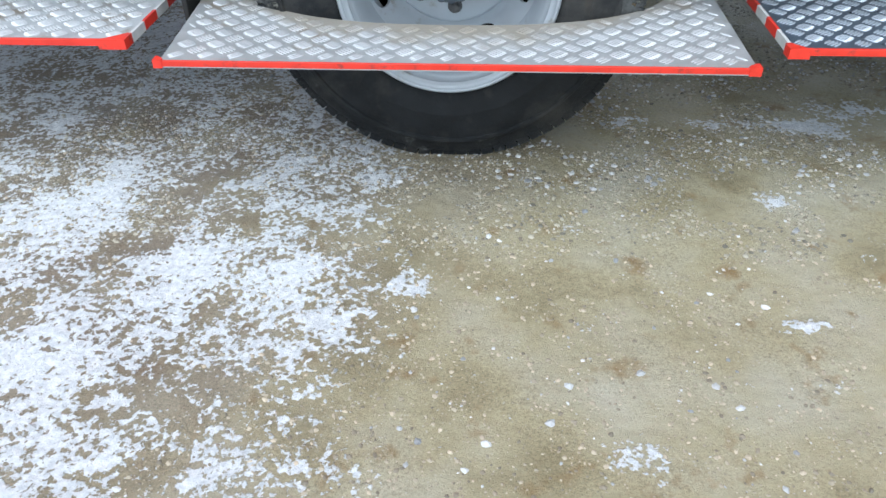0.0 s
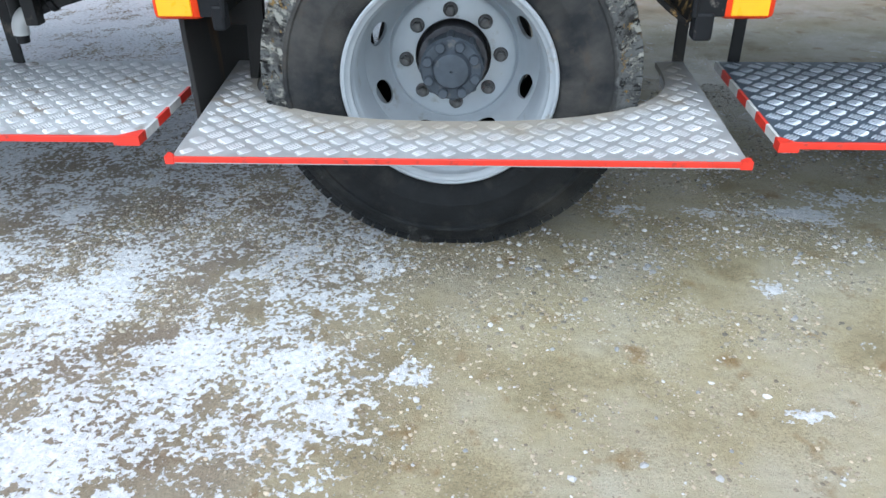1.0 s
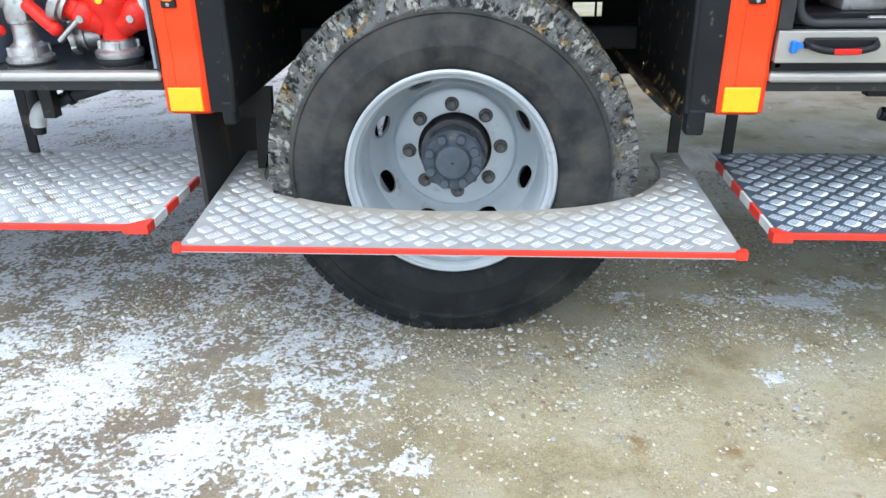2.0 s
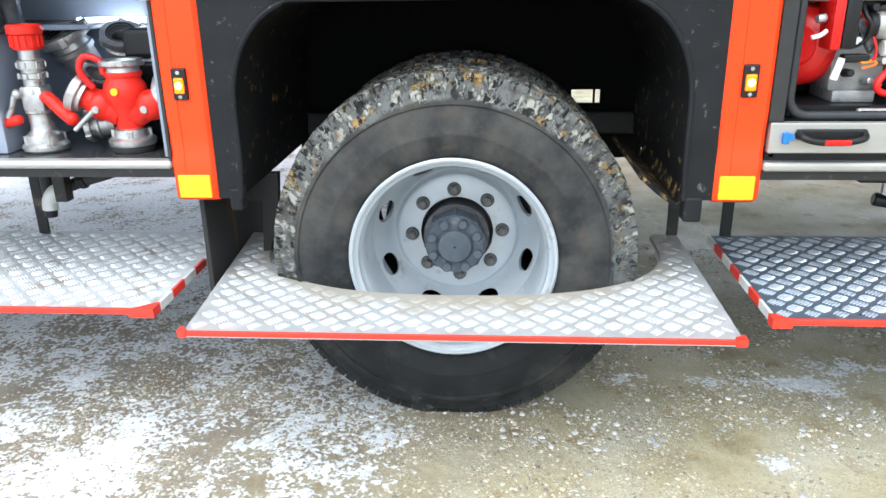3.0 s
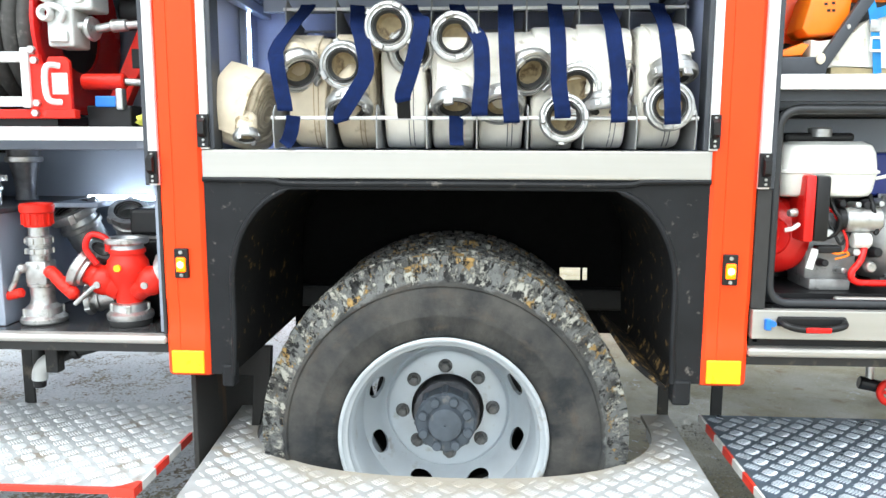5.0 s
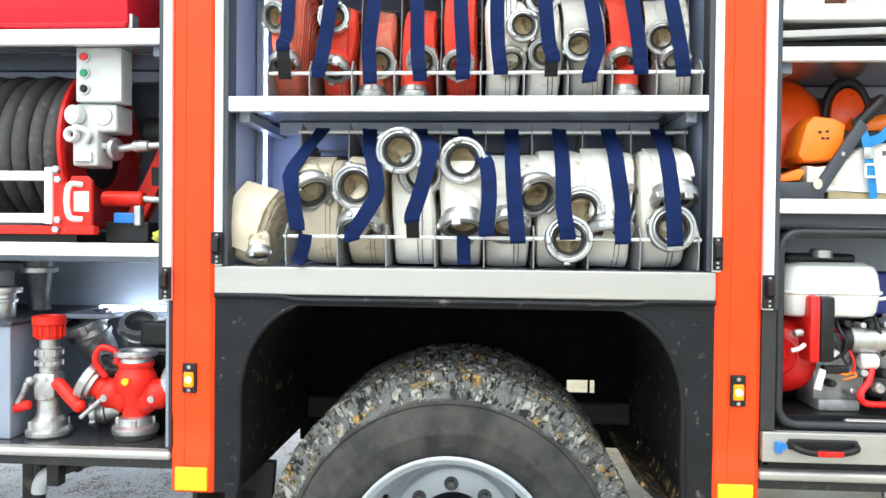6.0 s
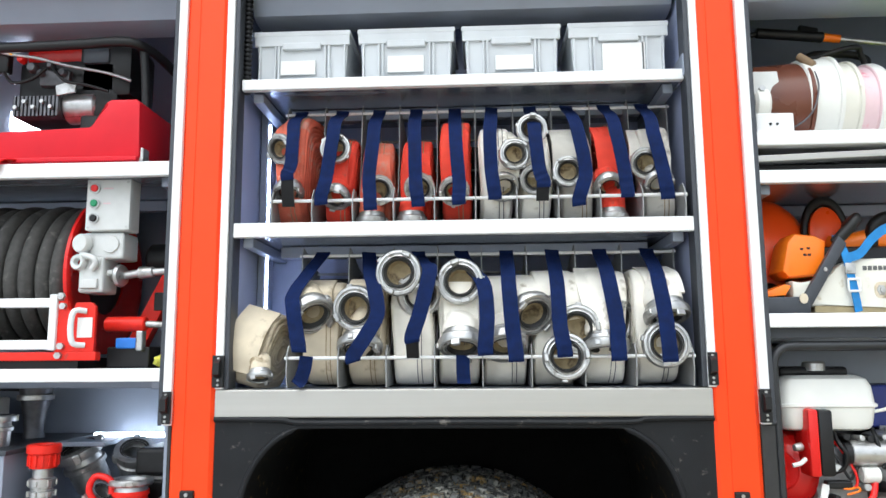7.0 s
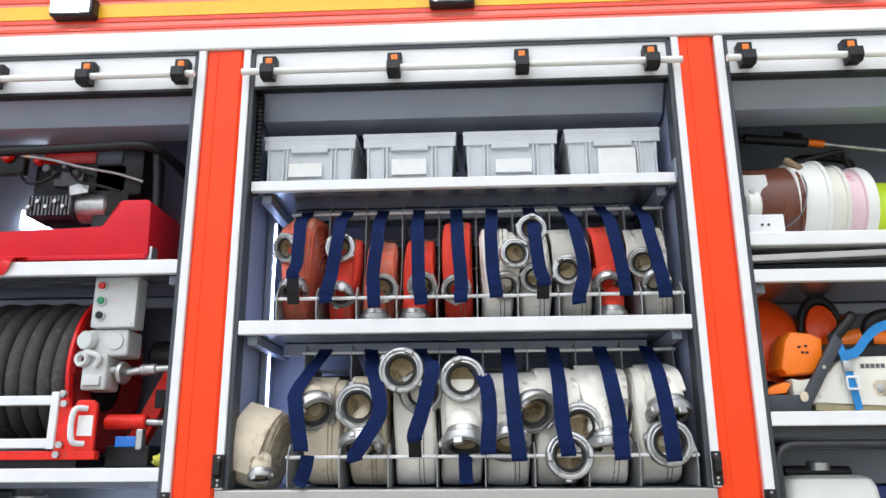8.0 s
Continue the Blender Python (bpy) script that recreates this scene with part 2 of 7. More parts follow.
def part(name, bm, material, parent=None, label="", smooth=None, m=None):
    """One mesh object out of a bmesh, under its thing."""
    if not isinstance(bm, bpy.types.Mesh):
        bmesh.ops.recalc_face_normals(bm, faces=bm.faces)
        me = bpy.data.meshes.new(name)
        bm.to_mesh(me)
        bm.free()
        me.materials.append(material)
        if smooth:
            me.polygons.foreach_set("use_smooth", [True] * len(me.polygons))
            me.set_sharp_from_angle(angle=radians(smooth))
    else:
        me = bm
    ob = new(name, me)
    if parent:
        ob.parent = parent
    if m is not None:
        ob.matrix_local = m
    if label:
        tagged(ob, label)
    return ob


def thing(name, label, category, at=(0, 0, 0), group="", kind="", m=None):
    ob = new(name)
    ob.empty_display_size = 0.05
    ob.matrix_world = m if m is not None else Matrix.Translation(at)
    return tagged(ob, label, category, group, kind)


def box(bm, x0, x1, y0, y1, z0, z1, bevel=0.0, seg=2, m=None):
    vs = [bm.verts.new((x, y, z)) for x in (x0, x1) for y in (y0, y1) for z in (z0, z1)]
    if m is not None:
        for v in vs:
            v.co = m @ v.co
    fs = [bm.faces.new([vs[i] for i in q]) for q in ((0, 1, 3, 2), (4, 6, 7, 5), (0, 4, 5, 1), (2, 3, 7, 6), (0, 2, 6, 4), (1, 5, 7, 3))]
    if bevel:
        es = list({e for f in fs for e in f.edges})
        bmesh.ops.bevel(bm, geom=es, offset=bevel, segments=seg, affect="EDGES", profile=0.5)
    return bm


def B(*a, **k):
    return box(bmesh.new(), *a, **k)


def frame_to(p, d):
    """Matrix whose z axis runs along d, at p."""
    return Matrix.Translation(p) @ Vector(d).to_track_quat("Z", "Y").to_matrix().to_4x4()


def lathe(bm, profile, m=Matrix(), n=32, closed=False):
    """Turns (radius, height) pairs about the z axis of m."""
    rings = []
    for r, h in profile:
        if r < 1e-6:
            rings.append([bm.verts.new(m @ Vector((0, 0, h)))])
        else:
            rings.append([bm.verts.new(m @ Vector((r * math.cos(2 * math.pi * i / n), r * math.sin(2 * math.pi * i / n), h))) for i in range(n)])
    pairs = list(zip(rings, rings[1:])) + ([(rings[-1], rings[0])] if closed else [])
    for a, b in pairs:
        for i in range(n):
            j = (i + 1) % n
            if len(a) == 1 and len(b) == 1:
                continue
            if len(a) == 1:
                bm.faces.new((a[0], b[i], b[j]))
            elif len(b) == 1:
                bm.faces.new((a[i], b[0], a[j]))
            else:
                bm.faces.new((a[i], b[i], b[j], a[j]))
    return bm


def rod(bm, p, q, r, r2=None, n=16, bevel=0.0):
    """A rod from p to q with closed ends."""
    p, q = Vector(p), Vector(q)
    h, r2 = (q - p).length, r if r2 is None else r2
    prof = [(0, 0), (r - bevel, 0), (r, bevel), (r2, h - bevel), (r2 - bevel, h), (0, h)] if bevel else [(0, 0), (r, 0), (r2, h), (0, h)]
    return lathe(bm, prof, frame_to(p, q - p), n)


def smooth_path(pts, steps=6):
    pts = [Vector(p) for p in pts]
    out = []
    for i in range(len(pts) - 1):
        a, b, c, d = pts[max(i - 1, 0)], pts[i], pts[i + 1], pts[min(i + 2, len(pts) - 1)]
        for k in range(steps):
            t = k / steps
            out.append(0.5 * ((2 * b) + (c - a) * t + (2 * a - 5 * b + 4 * c - d) * t * t + (3 * b - a - 3 * c + d) * t ** 3))
    return out + [pts[-1]]


def tube(bm, pts, r, n=10, steps=6, cyclic=False):
    """A bent round tube through the points."""
    pts = smooth_path(pts, steps) if steps > 1 else [Vector(p) for p in pts]
    rings, side = [], None
    for i, p in enumerate(pts):
        d = (pts[min(i + 1, len(pts) - 1)] - pts[max(i - 1, 0)]).normalized()
        if side is None:
            side = d.orthogonal().normalized()
        side = (side - d * side.dot(d)).normalized()
        up = d.cross(side)
        rings.append([bm.verts.new(p + r * (math.cos(2 * math.pi * k / n) * side + math.sin(2 * math.pi * k / n) * up)) for k in range(n)])
    for a, b in zip(rings, rings[1:]):
        for k in range(n):
            bm.faces.new((a[k], a[(k + 1) % n], b[(k + 1) % n], b[k]))
    bm.faces.new(rings[0][::-1])
    bm.faces.new(rings[-1])
    return bm


def ribbon(bm, pts, width, thick, across=(1, 0, 0), steps=6, wave=0.0):
    """A flat band of some thickness through the points."""
    pts = smooth_path(pts, steps)
    ax = Vector(across).normalized()
    rows = []
    for i, p in enumerate(pts):
        d = (pts[min(i + 1, len(pts) - 1)] - pts[max(i - 1, 0)]).normalized()
        a = (ax - d * ax.dot(d)).normalized()
        nrm = a.cross(d)
        p = p + nrm * wave * math.sin(i * 1.3)
        rows.append([bm.verts.new(p + a * sx * width / 2 + nrm * sy * thick / 2) for sx, sy in ((-1, -1), (1, -1), (1, 1), (-1, 1))])
    for a, b in zip(rows, rows[1:]):
        for k in range(4):
            bm.faces.new((a[k], a[(k + 1) % 4], b[(k + 1) % 4], b[k]))
    bm.faces.new(rows[0][::-1])
    bm.faces.new(rows[-1])
    return bm


def prism(bm, pts, lo, hi, axis="y", bevel=0.0):
    """A flat outline (two coordinates) pushed from lo to hi along an axis."""
    put = {"y": lambda a, b, c: (a, c, b), "z": lambda a, b, c: (a, b, c), "x": lambda a, b, c: (c, a, b)}[axis]
    A = [bm.verts.new(put(a, b, lo)) for a, b in pts]
    C = [bm.verts.new(put(a, b, hi)) for a, b in pts]
    f1, f2 = bm.faces.new(A), bm.faces.new(C[::-1])
    for i in range(len(pts)):
        j = (i + 1) % len(pts)
        bm.faces.new((A[i], A[j], C[j], C[i]))
    if bevel:
        bmesh.ops.bevel(bm, geom=list(set(f1.edges) | set(f2.edges)), offset=bevel, segments=2, affect="EDGES", profile=0.5)
    return bm


def rounded(x0, x1, z0, z1, r, n=6):
    """Outline of a rectangle with round corners."""
    out = []
    for cx, cz, a0 in ((x1 - r, z1 - r, 0), (x0 + r, z1 - r, 90), (x0 + r, z0 + r, 180), (x1 - r, z0 + r, 270)):
        out += [(cx + r * math.cos(radians(a0 + 90 * k / n)), cz + r * math.sin(radians(a0 + 90 * k / n))) for k in range(n + 1)]
    return out


# ---- ground: wet gravel yard with old snow ----
def lattice(px, py, seed):
    ix, iy = np.floor(px).astype(np.int64), np.floor(py).astype(np.int64)
    fx, fy = px - ix, py - iy
    fx, fy = fx * fx * (3 - 2 * fx), fy * fy * (3 - 2 * fy)

    def h(a, b):
        k = (a * 374761393 + b * 668265263 + seed * 1442695041) & 0x7FFFFFFF
        k = ((k ^ (k >> 13)) * 1274126177) & 0x7FFFFFFF
        return ((k ^ (k >> 16)) & 0xFFFF) / 65535.0
    top = h(ix, iy) * (1 - fx) + h(ix + 1, iy) * fx
    low = h(ix, iy + 1) * (1 - fx) + h(ix + 1, iy + 1) * fx
    return top * (1 - fy) + low * fy


def fbm(x, y, scale, octaves, seed):
    total, amp, norm = 0, 1.0, 0
    for o in range(octaves):
        c, s = math.cos(o * 0.7 + seed), math.sin(o * 0.7 + seed)
        total = total + amp * lattice((c * x - s * y) * scale + 17.3 * o, (s * x + c * y) * scale + 9.1 * o, seed + o)
        norm += amp
        amp *= 0.55
        scale *= 2.03
    return total / norm


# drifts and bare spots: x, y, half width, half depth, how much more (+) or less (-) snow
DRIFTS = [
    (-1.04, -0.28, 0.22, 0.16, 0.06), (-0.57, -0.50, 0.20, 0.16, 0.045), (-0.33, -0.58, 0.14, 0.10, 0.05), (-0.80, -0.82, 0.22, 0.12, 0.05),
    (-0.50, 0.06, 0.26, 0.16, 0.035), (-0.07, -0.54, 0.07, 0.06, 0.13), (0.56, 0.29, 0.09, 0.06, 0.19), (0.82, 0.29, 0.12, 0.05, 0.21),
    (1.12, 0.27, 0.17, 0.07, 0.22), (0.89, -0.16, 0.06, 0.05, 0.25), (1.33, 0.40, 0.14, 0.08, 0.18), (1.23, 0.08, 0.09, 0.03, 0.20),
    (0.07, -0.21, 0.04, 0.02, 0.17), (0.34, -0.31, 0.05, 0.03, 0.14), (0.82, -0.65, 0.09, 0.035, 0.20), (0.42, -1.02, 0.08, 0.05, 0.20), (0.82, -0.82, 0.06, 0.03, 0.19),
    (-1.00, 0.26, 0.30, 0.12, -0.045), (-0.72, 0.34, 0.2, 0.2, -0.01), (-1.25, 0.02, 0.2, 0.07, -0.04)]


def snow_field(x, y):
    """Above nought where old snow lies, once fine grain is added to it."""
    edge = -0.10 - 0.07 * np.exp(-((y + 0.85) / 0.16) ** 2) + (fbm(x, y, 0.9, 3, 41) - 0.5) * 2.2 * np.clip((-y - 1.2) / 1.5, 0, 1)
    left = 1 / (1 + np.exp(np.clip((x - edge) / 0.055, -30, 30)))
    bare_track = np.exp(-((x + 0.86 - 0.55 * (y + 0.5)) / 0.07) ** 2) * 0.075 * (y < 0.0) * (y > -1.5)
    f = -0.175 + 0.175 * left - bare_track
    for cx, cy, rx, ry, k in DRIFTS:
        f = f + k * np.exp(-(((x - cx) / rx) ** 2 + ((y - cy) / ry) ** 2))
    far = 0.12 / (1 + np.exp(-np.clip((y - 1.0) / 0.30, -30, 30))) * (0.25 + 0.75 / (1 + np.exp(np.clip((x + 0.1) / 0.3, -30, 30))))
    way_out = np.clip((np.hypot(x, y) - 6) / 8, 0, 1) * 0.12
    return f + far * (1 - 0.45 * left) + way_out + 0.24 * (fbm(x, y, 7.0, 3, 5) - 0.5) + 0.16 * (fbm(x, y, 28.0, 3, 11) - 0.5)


def grow(lo, hi, step, mid, reach):
    """Fine between lo and hi, coarser to mid, then ever coarser to reach, on both sides."""
    core = list(np.arange(lo, hi, step))
    out, s = [0.0], step
    while out[-1] < reach:
        s = min(s * 1.04, 0.035) if out[-1] < mid else s * 1.16
        out.append(out[-1] + s)
    out = np.array(out)
    return np.concatenate([lo - out[:0:-1], core, hi + out])


gx, gy = grow(-1.35, 1.45, 0.008, 2.2, 400), grow(-1.25, 0.5, 0.008, 5.0, 400)
GX, GY = np.meshgrid(gx, gy, indexing="ij")
near = (np.abs(GX) < 3.5) & (GY > -2) & (GY < 5)
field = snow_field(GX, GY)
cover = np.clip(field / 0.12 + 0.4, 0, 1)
rough = fbm(GX, GY, 60.0, 2, 3) * 0.006 + fbm(GX, GY, 4.0, 3, 8) * 0.018 - 0.014
GZ = np.where(near, rough + cover * 0.004 * fbm(GX, GY, 80.0, 2, 21), cover * 0.01 - 0.003)
nx, ny = GX.shape
idx = np.arange(nx * ny).reshape(nx, ny)
quads = np.stack([idx[:-1, :-1], idx[1:, :-1], idx[1:, 1:], idx[:-1, 1:]], -1).reshape(-1, 4)
me = bpy.data.meshes.new("ground")
me.from_pydata(np.stack([GX, GY, GZ], -1).reshape(-1, 3).tolist(), [], quads.tolist())
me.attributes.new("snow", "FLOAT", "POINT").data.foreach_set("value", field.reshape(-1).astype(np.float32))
# grey grit left where snow has melted, darkened for shade under the step
slush_shade = np.clip(1 / (1 + np.exp(np.clip((GX - 0.05 + 0.45 * np.clip(-GY, -0.5, 1.2)) / 0.18, -30, 30))) * (0.3 + 1.1 * fbm(GX, GY, 7.0, 4, 57)) - 0.1, 0, 0.85)
me.attributes.new("slush_shade", "FLOAT", "POINT").data.foreach_set("value", slush_shade.reshape(-1).astype(np.float32))
me.polygons.foreach_set("use_smooth", [True] * len(me.polygons))


def ground_material():
    m = bpy.data.materials.new("wet_gravel_and_snow")
    m.use_nodes = True
    n, l = m.node_tree.nodes, m.node_tree.links
    b = n["Principled BSDF"]
    co = n.new("ShaderNodeTexCoord")

    def tex(scale, detail, rough=0.55):
        t = n.new("ShaderNodeTexNoise")
        t.inputs["Scale"].default_value, t.inputs["Detail"].default_value, t.inputs["Roughness"].default_value = scale, detail, rough
        l.new(co.outputs["Object"], t.inputs[0])
        return t

    def ramp(src, stops):
        r = n.new("ShaderNodeValToRGB")
        e = r.color_ramp.elements
        e[0].position, e[0].color = stops[0][0], (*stops[0][1], 1)
        e[1].position, e[1].color = stops[-1][0], (*stops[-1][1], 1)
        for p, c in stops[1:-1]:
            k = e.new(p)
            k.color = (*c, 1)
        l.new(src, r.inputs[0])
        return r.outputs[0]

    def mix(fac, a, c, kind="MIX"):
        x = n.new("ShaderNodeMix")
        x.data_type, x.blend_type = "RGBA", kind
        for src, i in ((fac, 0), (a, 6), (c, 7)):
            if isinstance(src, (int, float)):
                x.inputs[i].default_value = src
            elif isinstance(src, tuple):
                x.inputs[i].default_value = (*src, 1)
            else:
                l.new(src, x.inputs[i])
        return x.outputs[2]
    def maths(op, a, c, d=None):
        k = n.new("ShaderNodeMath")
        k.operation = op
        for q, src in enumerate((a, c, d)):
            if isinstance(src, (int, float)):
                k.inputs[q].default_value = src
            elif src is not None:
                l.new(src, k.inputs[q])
        return k.outputs[0]
    big = ramp(tex(3.0, 6).outputs[0], [(0.30, (0.235, 0.198, 0.108)), (0.47, (0.395, 0.350, 0.222)), (0.70, (0.465, 0.438, 0.340))])
    grit = ramp(tex(150, 4, 0.7).outputs[0], [(0.3, (0.42, 0.40, 0.36)), (0.5, (0.97, 0.95, 0.92)), (0.7, (1.22, 1.20, 1.14))])
    coarse = ramp(tex(5.0, 3).outputs[0], [(0.42, (0.25, 0.25, 0.25)), (0.58, (0.95, 0.95, 0.95))])
    col = mix(coarse, big, mix(0.85, big, grit, "MULTIPLY"))
    rust = ramp(tex(8.0, 7, 0.6).outputs[0], [(0.585, (0, 0, 0)), (0.70, (0.85, 0.85, 0.85))])
    col = mix(rust, col, (0.225, 0.145, 0.055))
    vor = n.new("ShaderNodeTexVoronoi")
    vor.inputs["Scale"].default_value = 95
    l.new(co.outputs["Object"], vor.inputs[0])
    peb = ramp(vor.outputs["Distance"], [(0.12, (1, 1, 1)), (0.3, (0, 0, 0))])
    some = ramp(tex(14, 4).outputs[0], [(0.5, (0, 0, 0)), (0.62, (0.8, 0.8, 0.8))])
    col = mix(mix(1.0, peb, some, "MULTIPLY"), col, (0.50, 0.46, 0.37))
    film = n.new("ShaderNodeAttribute")
    film.attribute_name = "slush_shade"
    # grit brown is darkened to carry shade under the left step
    col = mix(film.outputs["Fac"], col, mix(0.9, (0.22, 0.18, 0.143), grit, "MULTIPLY"))
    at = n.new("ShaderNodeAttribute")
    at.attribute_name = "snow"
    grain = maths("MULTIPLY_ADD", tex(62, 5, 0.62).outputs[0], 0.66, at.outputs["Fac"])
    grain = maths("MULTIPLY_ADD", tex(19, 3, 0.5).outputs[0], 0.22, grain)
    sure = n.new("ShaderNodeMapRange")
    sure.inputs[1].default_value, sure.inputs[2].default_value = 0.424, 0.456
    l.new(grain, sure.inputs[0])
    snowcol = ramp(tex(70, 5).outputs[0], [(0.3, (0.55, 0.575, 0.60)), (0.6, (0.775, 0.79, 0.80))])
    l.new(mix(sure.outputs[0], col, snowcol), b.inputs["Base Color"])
    wet = ramp(tex(2.2, 4).outputs[0], [(0.35, (0.38, 0.38, 0.38)), (0.65, (0.75, 0.75, 0.75))])
    l.new(mix(sure.outputs[0], wet, (0.8, 0.8, 0.8)), b.inputs["Roughness"])
    bump = n.new("ShaderNodeBump")
    bump.inputs["Strength"].default_value, bump.inputs["Distance"].default_value = 0.7, 0.005
    l.new(maths("MULTIPLY_ADD", sure.outputs[0], 0.7, tex(170, 5, 0.7).outputs[0]), bump.inputs["Height"])
    l.new(bump.outputs[0], b.inputs["Normal"])
    return m


me.materials.append(ground_material())
tagged(new("ground", me), "wet brown gravel yard with patches of old snow", "ground", kind="structure")

# loose stones pressed into the gravel
rng = np.random.default_rng(4)
bm = bmesh.new()
bmesh.ops.create_icosphere(bm, subdivisions=1, radius=1)
sv = np.array([v.co[:] for v in bm.verts])
sf = np.array([[v.index for v in f.verts] for f in bm.faces])
bm.free()


def stones(name, count, lo, hi, size, colour, label, dense):
    px, py = rng.uniform(lo[0], hi[0], count), rng.uniform(lo[1], hi[1], count)
    keep = fbm(px, py, 5.0, 3, 31) > dense
    px, py = px[keep], py[keep]
    verts, faces = [], []
    pz = fbm(px, py, 4.0, 3, 8) * 0.018 - 0.014 + fbm(px, py, 60.0, 2, 3) * 0.006
    for i in range(len(px)):
        s = size * (0.45 + rng.pareto(3.0))
        s = min(s, size * 2.2)
        k = sv * rng.uniform(0.6, 1.25, sv.shape) * (s, s * rng.uniform(0.6, 1), s * 0.55)
        a = rng.uniform(0, 6.28)
        verts.append(np.stack([k[:, 0] * math.cos(a) - k[:, 1] * math.sin(a) + px[i], k[:, 0] * math.sin(a) + k[:, 1] * math.cos(a) + py[i], k[:, 2] + pz[i]], -1))
        faces.append(sf + 12 * i)
    mesh = bpy.data.meshes.new(name)
    mesh.from_pydata(np.concatenate(verts).tolist(), [], np.concatenate(faces).tolist())
    m = mat(name, colour, 0.6, vary=0.1, bump=0.3)
    n, l = m.node_tree.nodes, m.node_tree.links
    geo = n.new("ShaderNodeNewGeometry")
    rp = n.new("ShaderNodeValToRGB")
    rp.color_ramp.elements[0].color = (*[c * 0.45 for c in colour], 1)
    rp.color_ramp.elements[1].color = (*[min(0.8, c * 1.5) for c in colour], 1)
    l.new(geo.outputs["Random Per Island"], rp.inputs[0])
    l.new(rp.outputs[0], n["Principled BSDF"].inputs["Base Color"])
    mesh.materials.append(m)
    tagged(new(name, mesh), label, "gravel", kind="stuff")


stones("gravel", 26000, (-1.25, -1.25), (1.5, 0.8), 0.0033, (0.42, 0.36, 0.27), "small tan stones pressed into wet ground", 0.46)
stones("pebbles", 38000, (-1.3, -0.42), (1.6, 1.6), 0.0040, (0.37, 0.34, 0.27), "dense pale pebbles on wet ground beside the wheel", 0.42)
stones("snow_crumbs", 1100, (-1.2, -1.25), (1.5, 0.5), 0.0055, (0.62, 0.64, 0.66), "small crumbs of frozen snow on gravel", 0.45)
stones("snow_crumbs", 5200, (-1.4, -0.12), (1.65, 0.8), 0.0052, (0.56, 0.575, 0.59), "scattered crumbs of frozen snow beside the wheel", 0.47)

# ---- the fire truck ----
truck = thing("fire_truck", "red fire truck with open equipment lockers and folded-down steps", "fire truck")

# side pillars between lockers
def pillar(x0, x1, lamp_x, name="pillar"):
    bm = bmesh.new()
    w = x1 - x0
    sec = [(x0, 0.03), (x0, 0.006), (x0 + 0.008, -0.001), (x0 + 0.30 * w, -0.001), (x0 + 0.315 * w, 0.0006), (x0 + 0.33 * w, -0.001), (x1 - 0.012, -0.001), (x1, 0.010), (x1, 0.03)]
    levels = [(0.682, 0.012, 0.020), (0.690, 0.004, 0.004), (0.70, 0, 0), (0.80, 0, 0), (0.812, 0, 0.004), (0.88, 0, 0.004), (0.905, 0, 0), (2.598, 0, 0)]
    rows = []
    for z, inset, back in levels:
        cx = (x0 + x1) / 2
        rows.append([bm.verts.new((cx + (x - cx) * (1 - inset * 4), y + back, z)) for x, y in sec])
    for a, b in zip(rows, rows[1:]):
        for i in range(len(sec) - 1):
            bm.faces.new((a[i], a[i + 1], b[i + 1], b[i]))
    bm.faces.new(rows[0])
    p = part(name, bm, M_ORANGE, truck, "day-glow red side pillar with amber marker lamp", 30)
    part("reflector", B(x0 + 0.012, x1 - 0.016, -0.006, 0.002, 0.694, 0.757, bevel=0.003), M_YELLOW, p, "yellow rectangular reflector")
    part("lamp_housing", B(lamp_x - 0.019, lamp_x + 0.019, -0.010, 0.004, 0.958, 1.038, bevel=0.003), M_BLACK, p)
    part("marker_lamp", B(lamp_x - 0.013, lamp_x + 0.013, -0.016, -0.008, 0.975, 1.015, bevel=0.004), M_AMBER, p, "lit amber side marker lamp")
    bm = bmesh.new()
    bmesh.ops.create_uvsphere(bm, u_segments=12, v_segments=8, radius=0.010, matrix=Matrix.Translation((lamp_x, -0.0130, 0.995)))
    part("bulb", bm, M_AMBERHOT, p)
    for z in (0.966, 1.028):
        part("screw", rod(bmesh.new(), (lamp_x, -0.010, z), (lamp_x, -0.013, z), 0.005, n=10), M_STEEL, p)


pillar(-0.746, -0.629, -0.694)
pillar(0.683, 0.800, 0.741)

# white door frames, black seals, end brackets
def door_frame(x0, x1, z0, inner):
    """inner: +1 when the locker lies to the right of the strip."""
    bm = B(x0, x1, -0.008, 0.035, z0, 2.598, bevel=0.003)
    f = part("door_frame", bm, M_FRAME, truck, "white aluminium shutter guide rail")
    a, b = (x1, x1 + 0.014) if inner > 0 else (x0 - 0.014, x0)
    part("seal", B(a, b, -0.002, 0.06, z0, 2.598, bevel=0.003), M_GREYDK, truck, "dark rubber shutter seal")
    c = (x0 + x1) / 2
    br = part("latch_plate", B(c - 0.014 - 0.003 * inner, c + 0.014, -0.014, -0.006, z0 + 0.005, z0 + 0.09, bevel=0.002), M_BLACK, f, "black latch plate with two screws")
    bm = prism(bmesh.new(), [(-0.014, z0 + 0.03), (-0.032, z0 + 0.04), (-0.032, z0 + 0.07), (-0.014, z0 + 0.082)], c - 0.009, c + 0.007, "x")
    part("latch_hook", bm, M_BLACK, f)
    for dz in (0.012, 0.024, 0.082):
        part("screw", rod(bmesh.new(), (c, -0.013, z0 + dz), (c, -0.017, z0 + dz), 0.0035, n=8), M_STEEL, f)


for x0, x1 in ((-0.757, -0.747), (0.801, 0.838)):
    part("seal", B(x0, x1, 0.004, 0.06, 0.798 if x0 < 0 else 0.895, 1.205, bevel=0.003), M_RUBBER, truck, "dark rubber edge seal")
